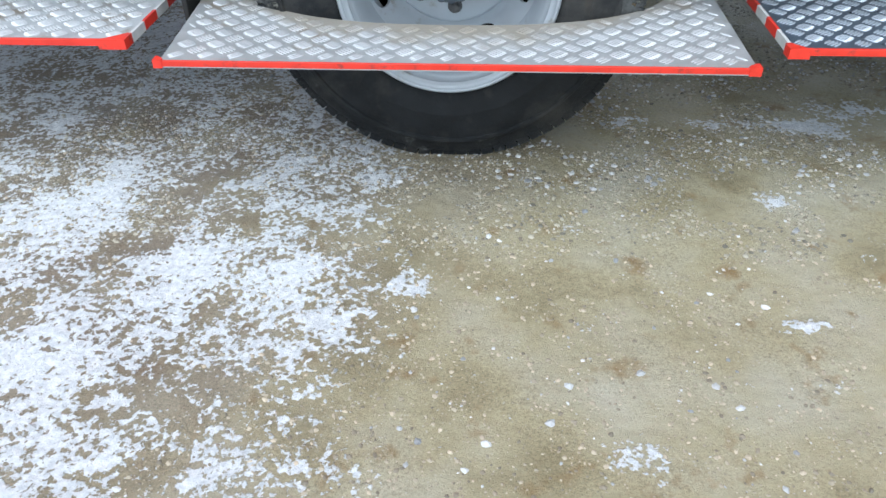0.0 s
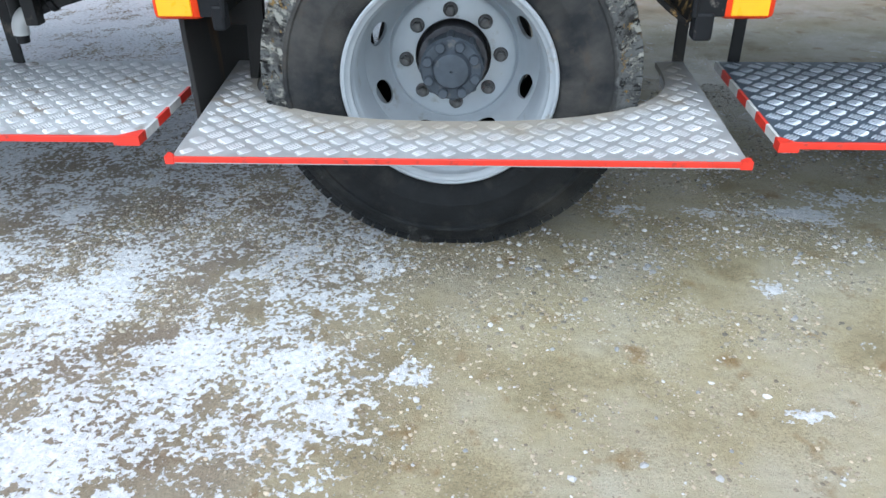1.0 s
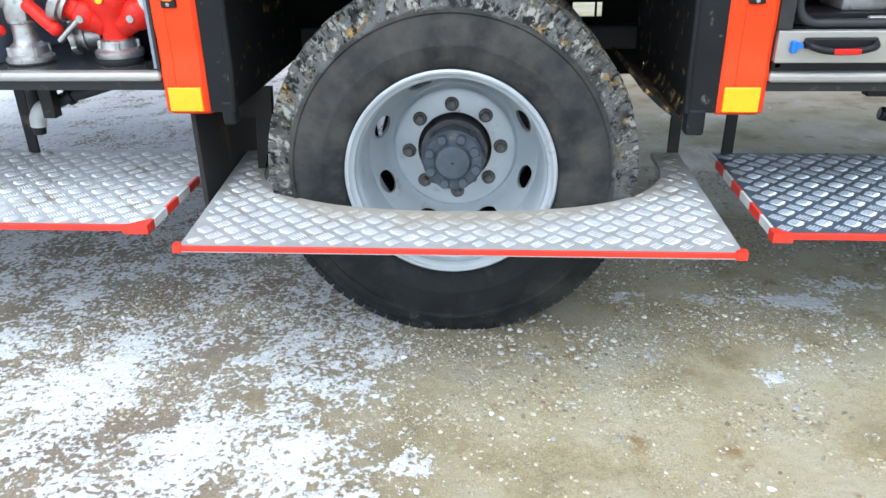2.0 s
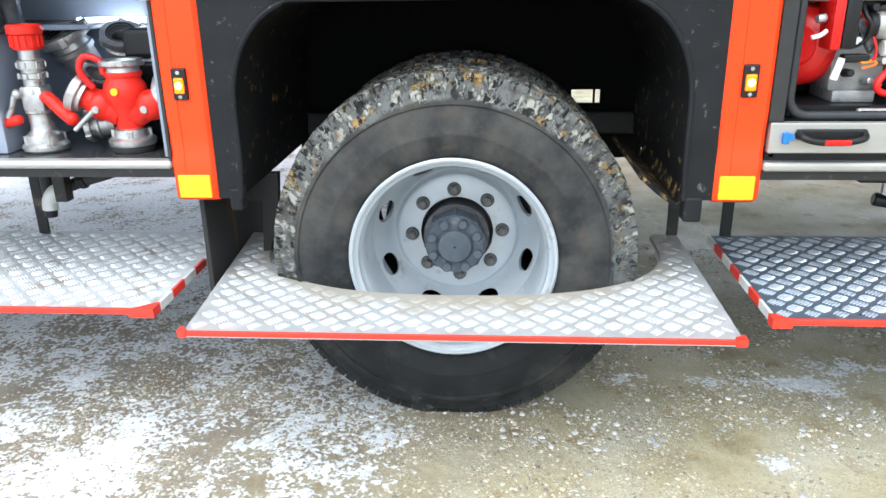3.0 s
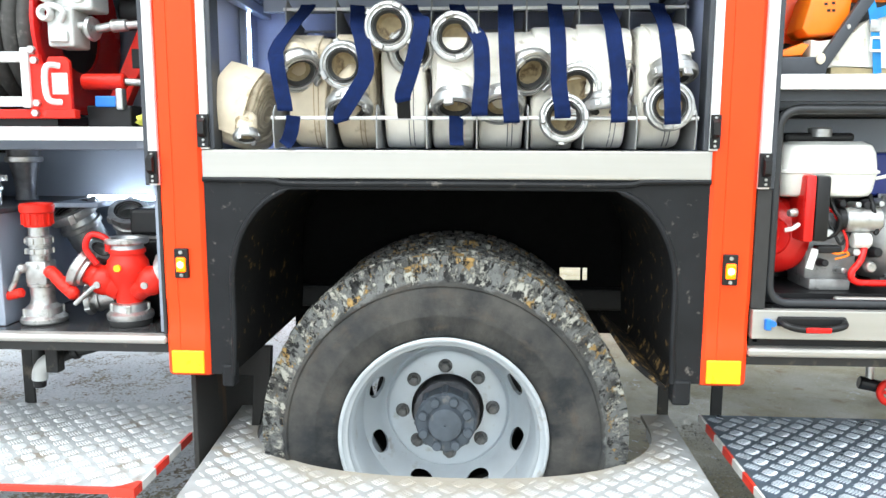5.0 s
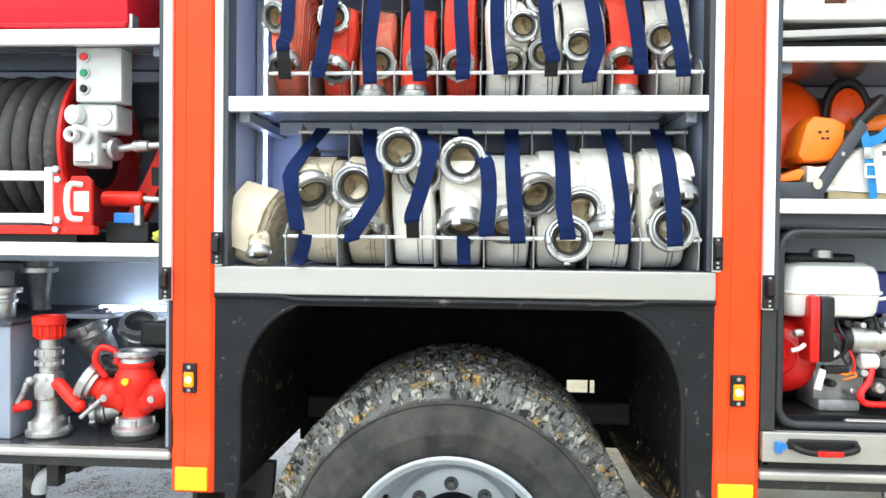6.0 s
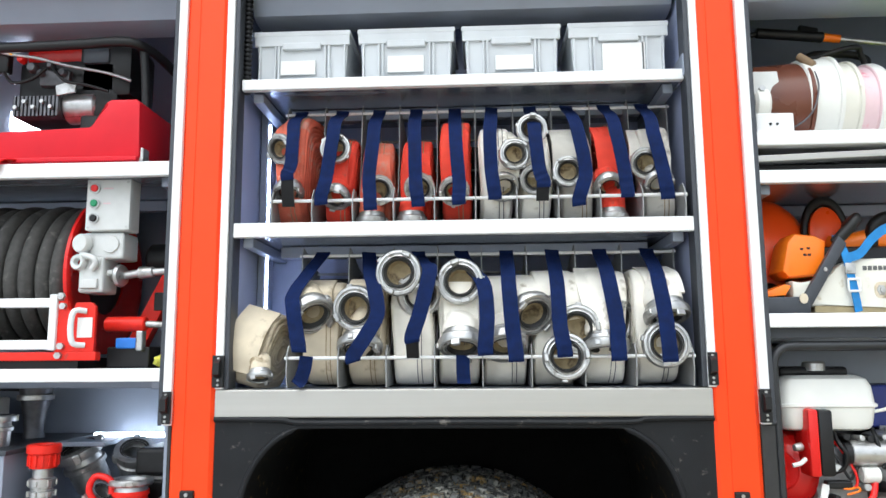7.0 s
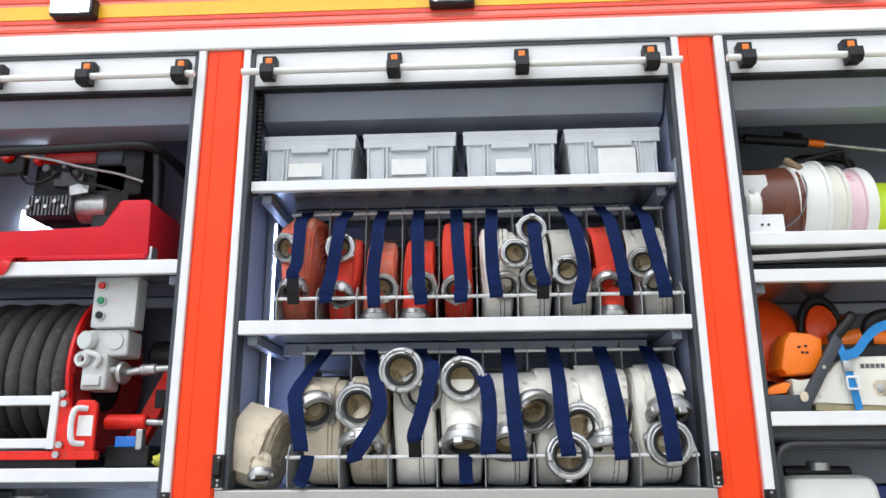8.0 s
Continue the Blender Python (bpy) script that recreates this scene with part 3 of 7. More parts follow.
door_frame(-0.770, -0.746, 1.205, -1)
door_frame(-0.629, -0.607, 1.300, 1)
door_frame(0.672, 0.694, 1.300, -1)
door_frame(0.800, 0.826, 1.205, 1)

# beam above the wheel, fender with arch, liner
part("cross_beam", B(-0.629, 0.683, -0.004, 0.06, 1.225, 1.299, bevel=0.004), M_BRUSH, truck, "brushed aluminium beam above the wheel arch")


def arch(inset=0.0):
    """Outline of the wheel arch opening, from bottom left round to bottom right."""
    x0, x1, zt, r = -0.562 + inset, 0.607 - inset, 1.203 - inset, 0.20
    pts = [(x0 - 0.006, 0.69), (x0, 0.80)]
    for k in range(9):
        a = radians(180 - 90 * k / 8)
        pts.append((x0 + r + r * math.cos(a), zt - 1.3 * r + 1.3 * r * math.sin(a)))
    for k in range(9):
        a = radians(90 - 90 * k / 8)
        pts.append((x1 - r + r * math.cos(a), zt - 1.3 * r + 1.3 * r * math.sin(a)))
    return pts + [(x1, 0.80), (x1 + 0.004, 0.69)]


A0 = arch()
outer = [(-0.629, 0.69)]
outer += [(-0.629, 1.228), (0.683, 1.228), (0.683, 0.69)]
bm = prism(bmesh.new(), outer + A0[::-1], 0.006, 0.022, "y")
fender = part("fender", bm, M_FENDER, truck, "black moulded plastic wheel arch panel")
lip = [(x, 0.006, z) for x, z in A0]
part("arch_lip", tube(bmesh.new(), lip, 0.008, 8, 2), M_FENDER, fender)
part("top_lip", tube(bmesh.new(), [(-0.629, 0.002, 1.222), (-0.45, 0.0, 1.220), (-0.38, 0.0, 1.212), (0.0, 0.0, 1.213), (0.44, 0.0, 1.212), (0.52, 0.0, 1.220), (0.683, 0.002, 1.222)], 0.008, 8, 5), M_FENDER, fender)
bm = bmesh.new()
A1 = arch(-0.004)
rows = [[bm.verts.new((x, y, z)) for x, z in A1] for y in (0.02, 0.25, 0.5, 0.80)]
rows += [[bm.verts.new((x * 1.02, y, z + (0.012 if z > 0.7 else 0))) for x, z in A1] for y in (0.80, 0.02)]
for a, b in zip(rows, rows[1:]):
    for i in range(len(A1) - 1):
        bm.faces.new((a[i], a[i + 1], b[i + 1], b[i]))
part("liner", bm, M_LINER, truck, "mud-spattered black wheel arch liner", 40)
# lower liner flare behind the wheel
part("liner_flare", prism(bmesh.new(), [(0.612, 0.98), (0.622, 0.98), (0.628, 0.70), (0.60, 0.66), (0.545, 0.70), (0.50, 0.74), (0.505, 0.75), (0.55, 0.712), (0.60, 0.676), (0.614, 0.71)], 0.03, 0.6, "y"), M_LINERMUD, truck, "mud-spattered liner edge")
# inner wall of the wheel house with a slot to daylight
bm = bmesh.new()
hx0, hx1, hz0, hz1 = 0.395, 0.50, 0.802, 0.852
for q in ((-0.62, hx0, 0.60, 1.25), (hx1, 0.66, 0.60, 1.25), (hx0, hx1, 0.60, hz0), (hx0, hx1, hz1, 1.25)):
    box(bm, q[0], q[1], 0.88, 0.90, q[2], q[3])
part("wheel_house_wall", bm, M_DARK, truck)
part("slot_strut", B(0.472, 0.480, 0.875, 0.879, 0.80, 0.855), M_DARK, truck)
part("chassis_rail", B(-3.2, 3.2, 0.82, 0.88, 0.70, 0.78, bevel=0.01), M_CHASSIS, truck, "black steel chassis rail")
part("axle", lathe(bmesh.new(), [(0, 0), (0.09, 0), (0.09, 0.5), (0.16, 0.7), (0.18, 0.85), (0.16, 1.0), (0.09, 1.2), (0.09, 1.8), (0, 1.8)], frame_to((0, 0.35, 0.512), (0, 1, 0)), 24), M_CHASSIS, truck, "black rear axle housing", 40)

# mud flap and lower bracket behind the fender
part("mud_flap", B(-0.715, -0.700, 0.07, 0.66, 0.30, 0.80, bevel=0.003), M_FLAP, truck, "muddy black rubber mud flap")
part("flap_bracket", prism(bmesh.new(), [(-0.70, 0.69), (-0.545, 0.69), (-0.552, 0.58), (-0.60, 0.40), (-0.615, 0.40), (-0.60, 0.60), (-0.70, 0.60)], 0.28, 0.31, "y"), M_FLAP, truck)
part("fender_foot", B(-0.60, -0.565, 0.0, 0.05, 0.655, 0.72, bevel=0.008), M_FENDER, truck)
part("fender_foot", B(0.612, 0.66, 0.0, 0.05, 0.63, 0.70, bevel=0.008), M_FENDER, truck)


# ---- wheels ----
def tyre_material():
    """Worn rubber; dried mud on the shoulder, smeared along the turning, with ochre clods and less mud and dust on the
    lower half.
    """
    m = mat("muddy_tyre", (0.019, 0.021, 0.023), 0.66, spec=0.22, vary=0.3, scale=12, bump=0.3, fine=260)
    n, l = m.node_tree.nodes, m.node_tree.links
    b = n["Principled BSDF"]
    base = b.inputs["Base Color"].links[0].from_socket
    co = n.new("ShaderNodeTexCoord")
    sx = n.new("ShaderNodeSeparateXYZ")
    l.new(co.outputs["Object"], sx.inputs[0])

    def maths(op, a, c=0.0, d=0.0):
        k = n.new("ShaderNodeMath")
        k.operation = op
        for q, src in enumerate((a, c, d)):
            if isinstance(src, (int, float)):
                k.inputs[q].default_value = src
            else:
                l.new(src, k.inputs[q])
        return k.outputs[0]

    def span(src, a, c, lo=0.0, hi=1.0):
        r = n.new("ShaderNodeMapRange")
        for q, v in enumerate((a, c, lo, hi)):
            r.inputs[q + 1].default_value = v
        l.new(src, r.inputs[0])
        return r.outputs[0]
    radius = maths("SQRT", maths("ADD", maths("MULTIPLY", sx.outputs[0], sx.outputs[0]), maths("MULTIPLY", sx.outputs[2], sx.outputs[2])))
    turn = maths("ARCTAN2", sx.outputs[0], sx.outputs[2])
    polar = n.new("ShaderNodeCombineXYZ")
    l.new(maths("MULTIPLY", turn, 0.5), polar.inputs[0])
    l.new(radius, polar.inputs[1])
    l.new(sx.outputs[1], polar.inputs[2])

    def tex(scale, stretch, rough=0.65):
        p = n.new("ShaderNodeMapping")
        p.inputs["Scale"].default_value = stretch
        l.new(polar.outputs[0], p.inputs[0])
        t = n.new("ShaderNodeTexNoise")
        t.inputs["Scale"].default_value, t.inputs["Detail"].default_value, t.inputs["Roughness"].default_value = scale, 8, rough
        l.new(p.outputs[0], t.inputs[0])
        return t.outputs[0]
    shoulder = span(radius, 0.428, 0.452, -0.30, 0.0)
    low_half = span(sx.outputs[2], -0.22, 0.05, -0.16, 0.0)
    where = maths("ADD", shoulder, low_half)

    def layer(noise_out, colour, lo, hi, previous, local=True):
        r = span(maths("ADD", noise_out, where) if local else noise_out, lo, hi)
        x = n.new("ShaderNodeMix")
        x.data_type = "RGBA"
        l.new(r, x.inputs[0])
        l.new(previous, x.inputs[6])
        x.inputs[7].default_value = (*colour, 1)
        return x.outputs[2], r
    dust = maths("ADD", tex(7, (1, 1, 1), 0.6), low_half)
    c, _ = layer(dust, (0.072, 0.069, 0.063), 0.34, 0.66, base, False)
    c, _ = layer(maths("ADD", tex(6, (1, 2.5, 1)), low_half), (0.070, 0.058, 0.047), 0.56, 0.70, c, False)
    c, film = layer(tex(11, (1, 0.8, 1), 0.7), (0.125, 0.128, 0.124), 0.40, 0.50, c)
    c, pale = layer(tex(30, (1.25, 0.7, 1), 0.74), (0.33, 0.325, 0.285), 0.503, 0.552, c)
    c, clod = layer(tex(19, (1, 0.9, 1), 0.7), (0.33, 0.215, 0.08), 0.562, 0.60, c)
    c, _ = layer(tex(46, (1, 0.6, 1), 0.7), (0.016, 0.016, 0.016), 0.53, 0.57, c)
    l.new(c, b.inputs["Base Color"])
    bump = n.new("ShaderNodeBump")
    bump.inputs["Strength"].default_value, bump.inputs["Distance"].default_value = 0.8, 0.005
    l.new(maths("ADD", maths("ADD", pale, clod), tex(60, (1, 1, 1), 0.7)), bump.inputs["Height"])
    l.new(bump.outputs[0], b.inputs["Normal"])
    return m


M_TYRE = tyre_material()
wheel = part("wheel", lathe(bmesh.new(), [(0.05, -0.012), (0.10, -0.012), (0.10, 0.10), (0.05, 0.10)], frame_to((0, 0.26, 0), (0, 1, 0)), 24, True), M_DARKSTEEL, truck, "silver steel truck wheel with muddy tyre", 40, Matrix.Translation((0.003, 0, 0.503)))


def tyre(y0):
    """Outer side wall at y0; the tyre goes back from it."""
    m = frame_to((0, y0, 0), (0, 1, 0))
    prof = [(0.284, 0.045), (0.292, 0.020), (0.305, 0.010), (0.33, 0.003), (0.352, 0.0), (0.356, -0.002), (0.362, 0.0), (0.39, -0.001), (0.415, 0.003), (0.432, 0.008), (0.436, 0.0035), (0.445, 0.0045), (0.449, 0.012), (0.466, 0.020), (0.482, 0.028), (0.496, 0.037), (0.504, 0.05),
            (0.507, 0.14), (0.504, 0.235), (0.480, 0.262), (0.43, 0.28), (0.36, 0.288), (0.30, 0.28), (0.284, 0.24)]
    t = part("tyre", lathe(bmesh.new(), prof, m, 112), M_TYRE, wheel, "black rubber tyre caked with dried mud", 50)
    # flat contact patch at the ground
    for v in t.data.vertices:
        if v.co.z < -0.506:
            v.co.z = -0.506
    bm = bmesh.new()
    n = 84
    rows = ((0.036, 0.074, 0.0), (0.082, 0.132, 0.5), (0.140, 0.190, 0.0), (0.198, 0.246, 0.5))
    for a, b, off in rows:
        for i in range(n):
            th = 2 * math.pi * (i + off) / n
            w = 0.0168 + random.uniform(-0.0016, 0.0010)
            rr = 0.5185 + random.uniform(-0.003, 0.0015)
            r0 = 0.495
            sh = 0.007 if a < 0.05 else 0.0
            pts = [(-w, r0, a - 0.004), (w, r0, a - 0.004), (w, r0, b), (-w, r0, b), (-w * 0.9, rr - sh, a + 0.004), (w * 0.9, rr - sh, a + 0.004), (w * 0.9, rr, b - 0.002), (-w * 0.9, rr, b - 0.002)]
            vs = []
            for tx, r, h in pts:
                x = tx * math.cos(th) + r * math.sin(th)
                z = -tx * math.sin(th) + r * math.cos(th)
                vs.append(bm.verts.new((x, y0 + h, max(z, -0.506))))
            for q in ((4, 5, 6, 7), (0, 1, 5, 4), (1, 2, 6, 5), (2, 3, 7, 6), (3, 0, 4, 7)):
                bm.faces.new([vs[k] for k in q])
    # shoulder lugs running down the side wall
    for i in range(n):
        th = 2 * math.pi * i / n
        w = 0.0166 + random.uniform(-0.0016, 0.0010)
        pts = [(-w, 0.486, 0.036), (w, 0.486, 0.036), (w, 0.514, 0.044), (-w, 0.514, 0.044), (-w, 0.490, 0.0325), (w, 0.490, 0.0325), (w, 0.513, 0.0385), (-w, 0.513, 0.0385)]
        vs = [bm.verts.new((tx * math.cos(th) + r * math.sin(th), y0 + h, max(-tx * math.sin(th) + r * math.cos(th), -0.506))) for tx, r, h in pts]
        for q in ((4, 5, 6, 7), (0, 1, 5, 4), (1, 2, 6, 5), (2, 3, 7, 6), (3, 0, 4, 7)):
            bm.faces.new([vs[k] for k in q])
    tagged(part("tread_relief", bm, M_TYRE, t), kind="stuff")
    return t


tyre(0.024)
tyre(0.36)

# steel rim: outer ring and dished disc with hand holes
m = frame_to((0, 0, 0), (0, 1, 0))
ring = [(0.2925, 0.042), (0.2925, 0.034), (0.288, 0.030), (0.282, 0.032), (0.277, 0.042), (0.272, 0.045), (0.268, 0.048), (0.266, 0.066), (0.262, 0.072), (0.259, 0.078), (0.257, 0.120), (0.254, 0.165), (0.250, 0.200), (0.250, 0.29), (0.265, 0.30), (0.28, 0.31), (0.279, 0.10), (0.279, 0.055)]
rim = part("rim", lathe(bmesh.new(), ring, m, 96, True), M_RIM, wheel, "silver painted steel rim", 35)
disc_prof = [(0.112, 0.290), (0.176, 0.290), (0.183, 0.294), (0.188, 0.306), (0.193, 0.312), (0.199, 0.308), (0.209, 0.287), (0.224, 0.257), (0.240, 0.233), (0.2505, 0.213), (0.2515, 0.230), (0.244, 0.250), (0.228, 0.275), (0.214, 0.305), (0.202, 0.326), (0.112, 0.318)]
disc = part("wheel_disc", lathe(bmesh.new(), disc_prof, m, 96, True), M_RIM, wheel, "dished silver wheel disc with oval hand holes", 35)
bm = bmesh.new()
for k in range(8):
    a = radians(-20 + 45 * k)
    c = Vector((0.227 * math.cos(a), 0.255, 0.227 * math.sin(a)))
    d = Vector((-math.cos(a) * 0.55, -1, -math.sin(a) * 0.55)).normalized()
    tangent = Vector((-math.sin(a), 0, math.cos(a)))
    side = d.cross(tangent).normalized()
    lo = [bm.verts.new(c - d * 0.06 + tangent * 0.037 * math.cos(t) + side * 0.029 * math.sin(t)) for t in np.linspace(0, 2 * math.pi, 20, endpoint=False)]
    hi = [bm.verts.new(v.co + d * 0.12) for v in lo]
    bm.faces.new(lo)
    bm.faces.new(hi[::-1])
    for i in range(20):
        bm.faces.new((lo[i], hi[i], hi[(i + 1) % 20], lo[(i + 1) % 20]))
cutter = part("cutter", bm, M_RIM, wheel)
md = disc.modifiers.new("holes", "BOOLEAN")
md.operation, md.object, md.solver = "DIFFERENCE", cutter, "EXACT"
bpy.context.view_layer.update()
cut = bpy.data.meshes.new_from_object(disc.evaluated_get(bpy.context.evaluated_depsgraph_get()))
disc.modifiers.clear()
disc.data = cut
bpy.data.objects.remove(cutter)
part("brake_drum", lathe(bmesh.new(), [(0.0, 0.335), (0.23, 0.335), (0.235, 0.39), (0, 0.39)], m, 32), M_CHASSIS, wheel)
# nuts
nut_mesh = None
for k in range(8):
    a = radians(93 + 45 * k)
    p = Vector((0.1395 * math.cos(a), 0.291, 0.1375 * math.sin(a)))
    if nut_mesh is None:
        bm = lathe(bmesh.new(), [(0, -0.004), (0.0215, -0.004), (0.0215, 0.004), (0.018, 0.008), (0, 0.008)], frame_to((0, 0, 0), (0, -1, 0)), 20)
        lathe(bm, [(0.0155, 0.006), (0.0155, 0.024), (0.013, 0.027), (0.009, 0.027), (0.009, 0.030), (0.0, 0.031)], frame_to((0, 0, 0), (0, -1, 0)), 6)
        o = part("wheel_nut", bm, M_NUT, wheel, "", 30, Matrix.Translation(p))
        nut_mesh = o.data
    else:
        part("wheel_nut", nut_mesh, None, wheel, "", None, Matrix.Translation(p) @ pose(0, 0, 0, 0, 11 * k, 0))
# hub
hub = part("hub", lathe(bmesh.new(), [(0.094, 0.34), (0.090, 0.300), (0.086, 0.290), (0.084, 0.205), (0.089, 0.188), (0.089, 0.174), (0.083, 0.166), (0.056, 0.165), (0.052, 0.161), (0.048, 0.150), (0.030, 0.147), (0.004, 0.147), (0.003, 0.153), (0, 0.153)], m, 40), M_HUB, wheel, "dusty grey axle hub cap", 30)
bolt_mesh = rib_mesh = None
for k in range(8):
    a = radians(70 + 45 * k)
    at_b = Matrix.Translation((0.071 * math.cos(a), 0, 0.071 * math.sin(a)))
    if bolt_mesh is None:
        bolt_mesh = part("hub_bolt", lathe(bmesh.new(), [(0, 0.150), (0.012, 0.150), (0.0145, 0.153), (0.0145, 0.168), (0, 0.168)], frame_to((0, 0, 0), (0, 1, 0)), 12), M_HUB, hub, "", 40, at_b).data
    else:
        part("hub_bolt", bolt_mesh, None, hub, "", None, at_b)
    a = radians(92 + 45 * k)
    at_r = Matrix.Translation((0.081 * math.cos(a), 0, 0.081 * math.sin(a)))
    if rib_mesh is None:
        rib_mesh = part("hub_rib", rod(bmesh.new(), (0, 0.172, 0), (0, 0.296, 0), 0.012, n=10), M_HUB, hub, "", 40, at_r).data
    else:
        part("hub_rib", rib_mesh, None, hub, "", None, at_r)


# ---- folding steps with tread plate ----
def tread_bars(bm, inside, x0, x1, y0, y1, z, pitch=0.050):
    """Groups of five raised bars, turned by ninety degrees from group to group, on a grid at 45 degrees."""
    h = pitch / math.sqrt(2)
    n = int((x1 - x0 + y1 - y0) / h) + 4
    for i in range(-n, n):
        for j in range(-n, n):
            cx, cy = x0 + (i + j) * h, y0 + (i - j) * h
            if not (x0 - h < cx < x1 + h and y0 - h < cy < y1 + h):
                continue
            turn = radians(0 if (i + j) % 2 else 90) + radians(45)
            d, s = Vector((math.cos(turn), math.sin(turn))), Vector((-math.sin(turn), math.cos(turn)))
            for k in range(-2, 3):
                c = Vector((cx, cy)) + s * k * pitch * 0.165
                half = pitch * (0.42 - 0.035 * abs(k))
                ends = [c - d * half, c + d * half]
                if not all(inside(e.x, e.y) for e in ends):
                    continue
                w = pitch * 0.066
                q = [ends[0], c - s * w - d * half * 0.5, c - s * w + d * half * 0.5, ends[1], c + s * w + d * half * 0.5, c + s * w - d * half * 0.5]
                lo = [bm.verts.new((p.x, p.y, z)) for p in q]
                hi = [bm.verts.new((p.x * 0.75 + c.x * 0.25, p.y * 0.75 + c.y * 0.25, z + 0.0026)) for p in q]
                bm.faces.new(hi)
                for a in range(6):
                    bm.faces.new((lo[a], lo[(a + 1) % 6], hi[(a + 1) % 6], hi[a]))
    return bm


CX = 0.018


def cut_y(x):
    u = min(1.0, abs(x - CX) / 0.612)
    return -0.053 + 0.42 * (1 - (1 - u ** 2.5) ** (1 / 2.5))


arc = [(CX + 0.612 * math.sin(t), 0) for t in np.linspace(-math.pi / 2, math.pi / 2, 41)]
arc = [(x, cut_y(x)) for x, _ in arc]
step_outline = [(-0.645, -0.296), (0.706, -0.296), (0.716, 0.46), (CX + 0.612, 0.46)] + arc[::-1] + [(CX - 0.612, 0.46), (-0.70, 0.46)]
step = part("folding_step", prism(bmesh.new(), step_outline, 0.421, 0.437, "z"), M_STEPPLATE, truck, "dirty aluminium tread plate step cut out round the wheel")
def step_inside(x, y):
    side = -0.652 - (y + 0.292) * 0.062
    return side + 0.012 < x < 0.70 and -0.28 < y < 0.45 and (abs(x - CX) > 0.618 or y < cut_y(x) - 0.008)
tagged(part("tread_pattern", tread_bars(bmesh.new(), step_inside, -0.72, 0.72, -0.30, 0.46, 0.4368), M_STEPBAR, step), kind="stuff")
part("red_edge", B(-0.652, 0.706, -0.297, -0.290, 0.423, 0.438, bevel=0.002), M_REDTRIM, step, "red painted front edge")
part("edge_cap", prism(bmesh.new(), [(-0.661, -0.299), (-0.640, -0.299), (-0.640, -0.288), (-0.654, -0.274), (-0.661, -0.272)], 0.420, 0.440, "z"), M_REDTRIM, step)
part("edge_cap", prism(bmesh.new(), [(0.715, -0.299), (0.688, -0.299), (0.688, -0.288), (0.706, -0.274), (0.715, -0.272)], 0.420, 0.440, "z"), M_REDTRIM, step)
bm = bmesh.new()
rows = [(p[0], p[1] + 0.002) for p in arc]
for (xa, ya), (xb, yb) in zip(rows, rows[1:]):
    vs = [bm.verts.new(v) for v in ((xa, ya, 0.425), (xb, yb, 0.425), (xb, yb, 0.398), (xa, ya, 0.398))]
    bm.faces.new(vs)
part("cut_edge", bm, M_TREAD, step)

rs = part("folding_step", B(0.832, 2.6, -0.145, 0.50, 0.408, 0.424), M_PLATEBLUE, truck, "aluminium tread plate step with blue-grey reflection in its colour")
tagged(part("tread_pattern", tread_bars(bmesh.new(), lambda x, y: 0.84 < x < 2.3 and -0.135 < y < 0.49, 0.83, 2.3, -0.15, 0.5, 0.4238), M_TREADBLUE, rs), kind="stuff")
part("red_edge", B(0.832, 2.6, -0.154, -0.143, 0.409, 0.426, bevel=0.002), M_REDTRIM, rs, "red painted front edge")
part("edge_cap", prism(bmesh.new(), [(0.820, -0.157), (0.87, -0.157), (0.855, -0.143), (0.832, -0.120), (0.820, -0.120)], 0.402, 0.428, "z"), M_REDTRIM, rs)
for k in range(7):
    y = -0.115 + k * 0.088
    part("edge_tape", B(0.826, 0.834, y, y + 0.086, 0.402, 0.4265), M_REDTRIM if k % 2 else M_WHITETAPE, rs, "" if k else "red and white striped reflective tape")

ls = part("folding_step", B(-2.6, -0.795, -0.135, 0.50, 0.406, 0.422), M_PLATE, truck, "light aluminium tread plate step")
tagged(part("tread_pattern", tread_bars(bmesh.new(), lambda x, y: -2.0 < x < -0.805 and -0.125 < y < 0.49, -2.0, -0.79, -0.14, 0.5, 0.4218), M_TREAD, ls), kind="stuff")
part("red_edge", B(-2.6, -0.80, -0.144, -0.133, 0.407, 0.424, bevel=0.002), M_REDTRIM, ls, "red painted front edge")
part("edge_cap", prism(bmesh.new(), [(-0.79, -0.147), (-0.86, -0.147), (-0.84, -0.133), (-0.80, -0.10), (-0.79, -0.10)], 0.400, 0.426, "z"), M_REDTRIM, ls)
for k in range(7):
    y = -0.10 + k * 0.086
    part("edge_tape", B(-0.797, -0.789, y, y + 0.084, 0.400, 0.4245), M_WHITETAPE if k % 2 == 0 else M_REDTRIM, ls, "" if k else "red and white striped reflective tape")

# step arms, brackets and pipes under the body
for x, y in ((0.715, 0.52), (0.885, 0.50), (-1.45, 0.47), (1.9, 0.50)):
    part("step_arm", B(x - 0.018, x + 0.018, y, y + 0.012, 0.40, 0.80, bevel=0.002), M_CHASSIS, truck, "dark steel step arm")
bm = tube(bmesh.new(), [(-1.36, 0.40, 0.77), (-1.36, 0.40, 0.62), (-1.36, 0.40, 0.57)], 0.022, 10, 3)
tube(bm, [(-1.36, 0.42, 0.66), (-1.28, 0.43, 0.70), (-1.20, 0.45, 0.73), (-1.14, 0.45, 0.77)], 0.016, 8, 4)
part("drain_pipe", bm, M_CHASSIS, truck, "black drain pipe under the locker", 40)
part("under_bracket", B(1.27, 1.50, 0.30, 0.34, 0.68, 0.72, bevel=0.006), M_CHASSIS, truck)
bm = rod(bmesh.new(), (1.37, 0.25, 0.72), (1.37, 0.25, 0.66), 0.018)
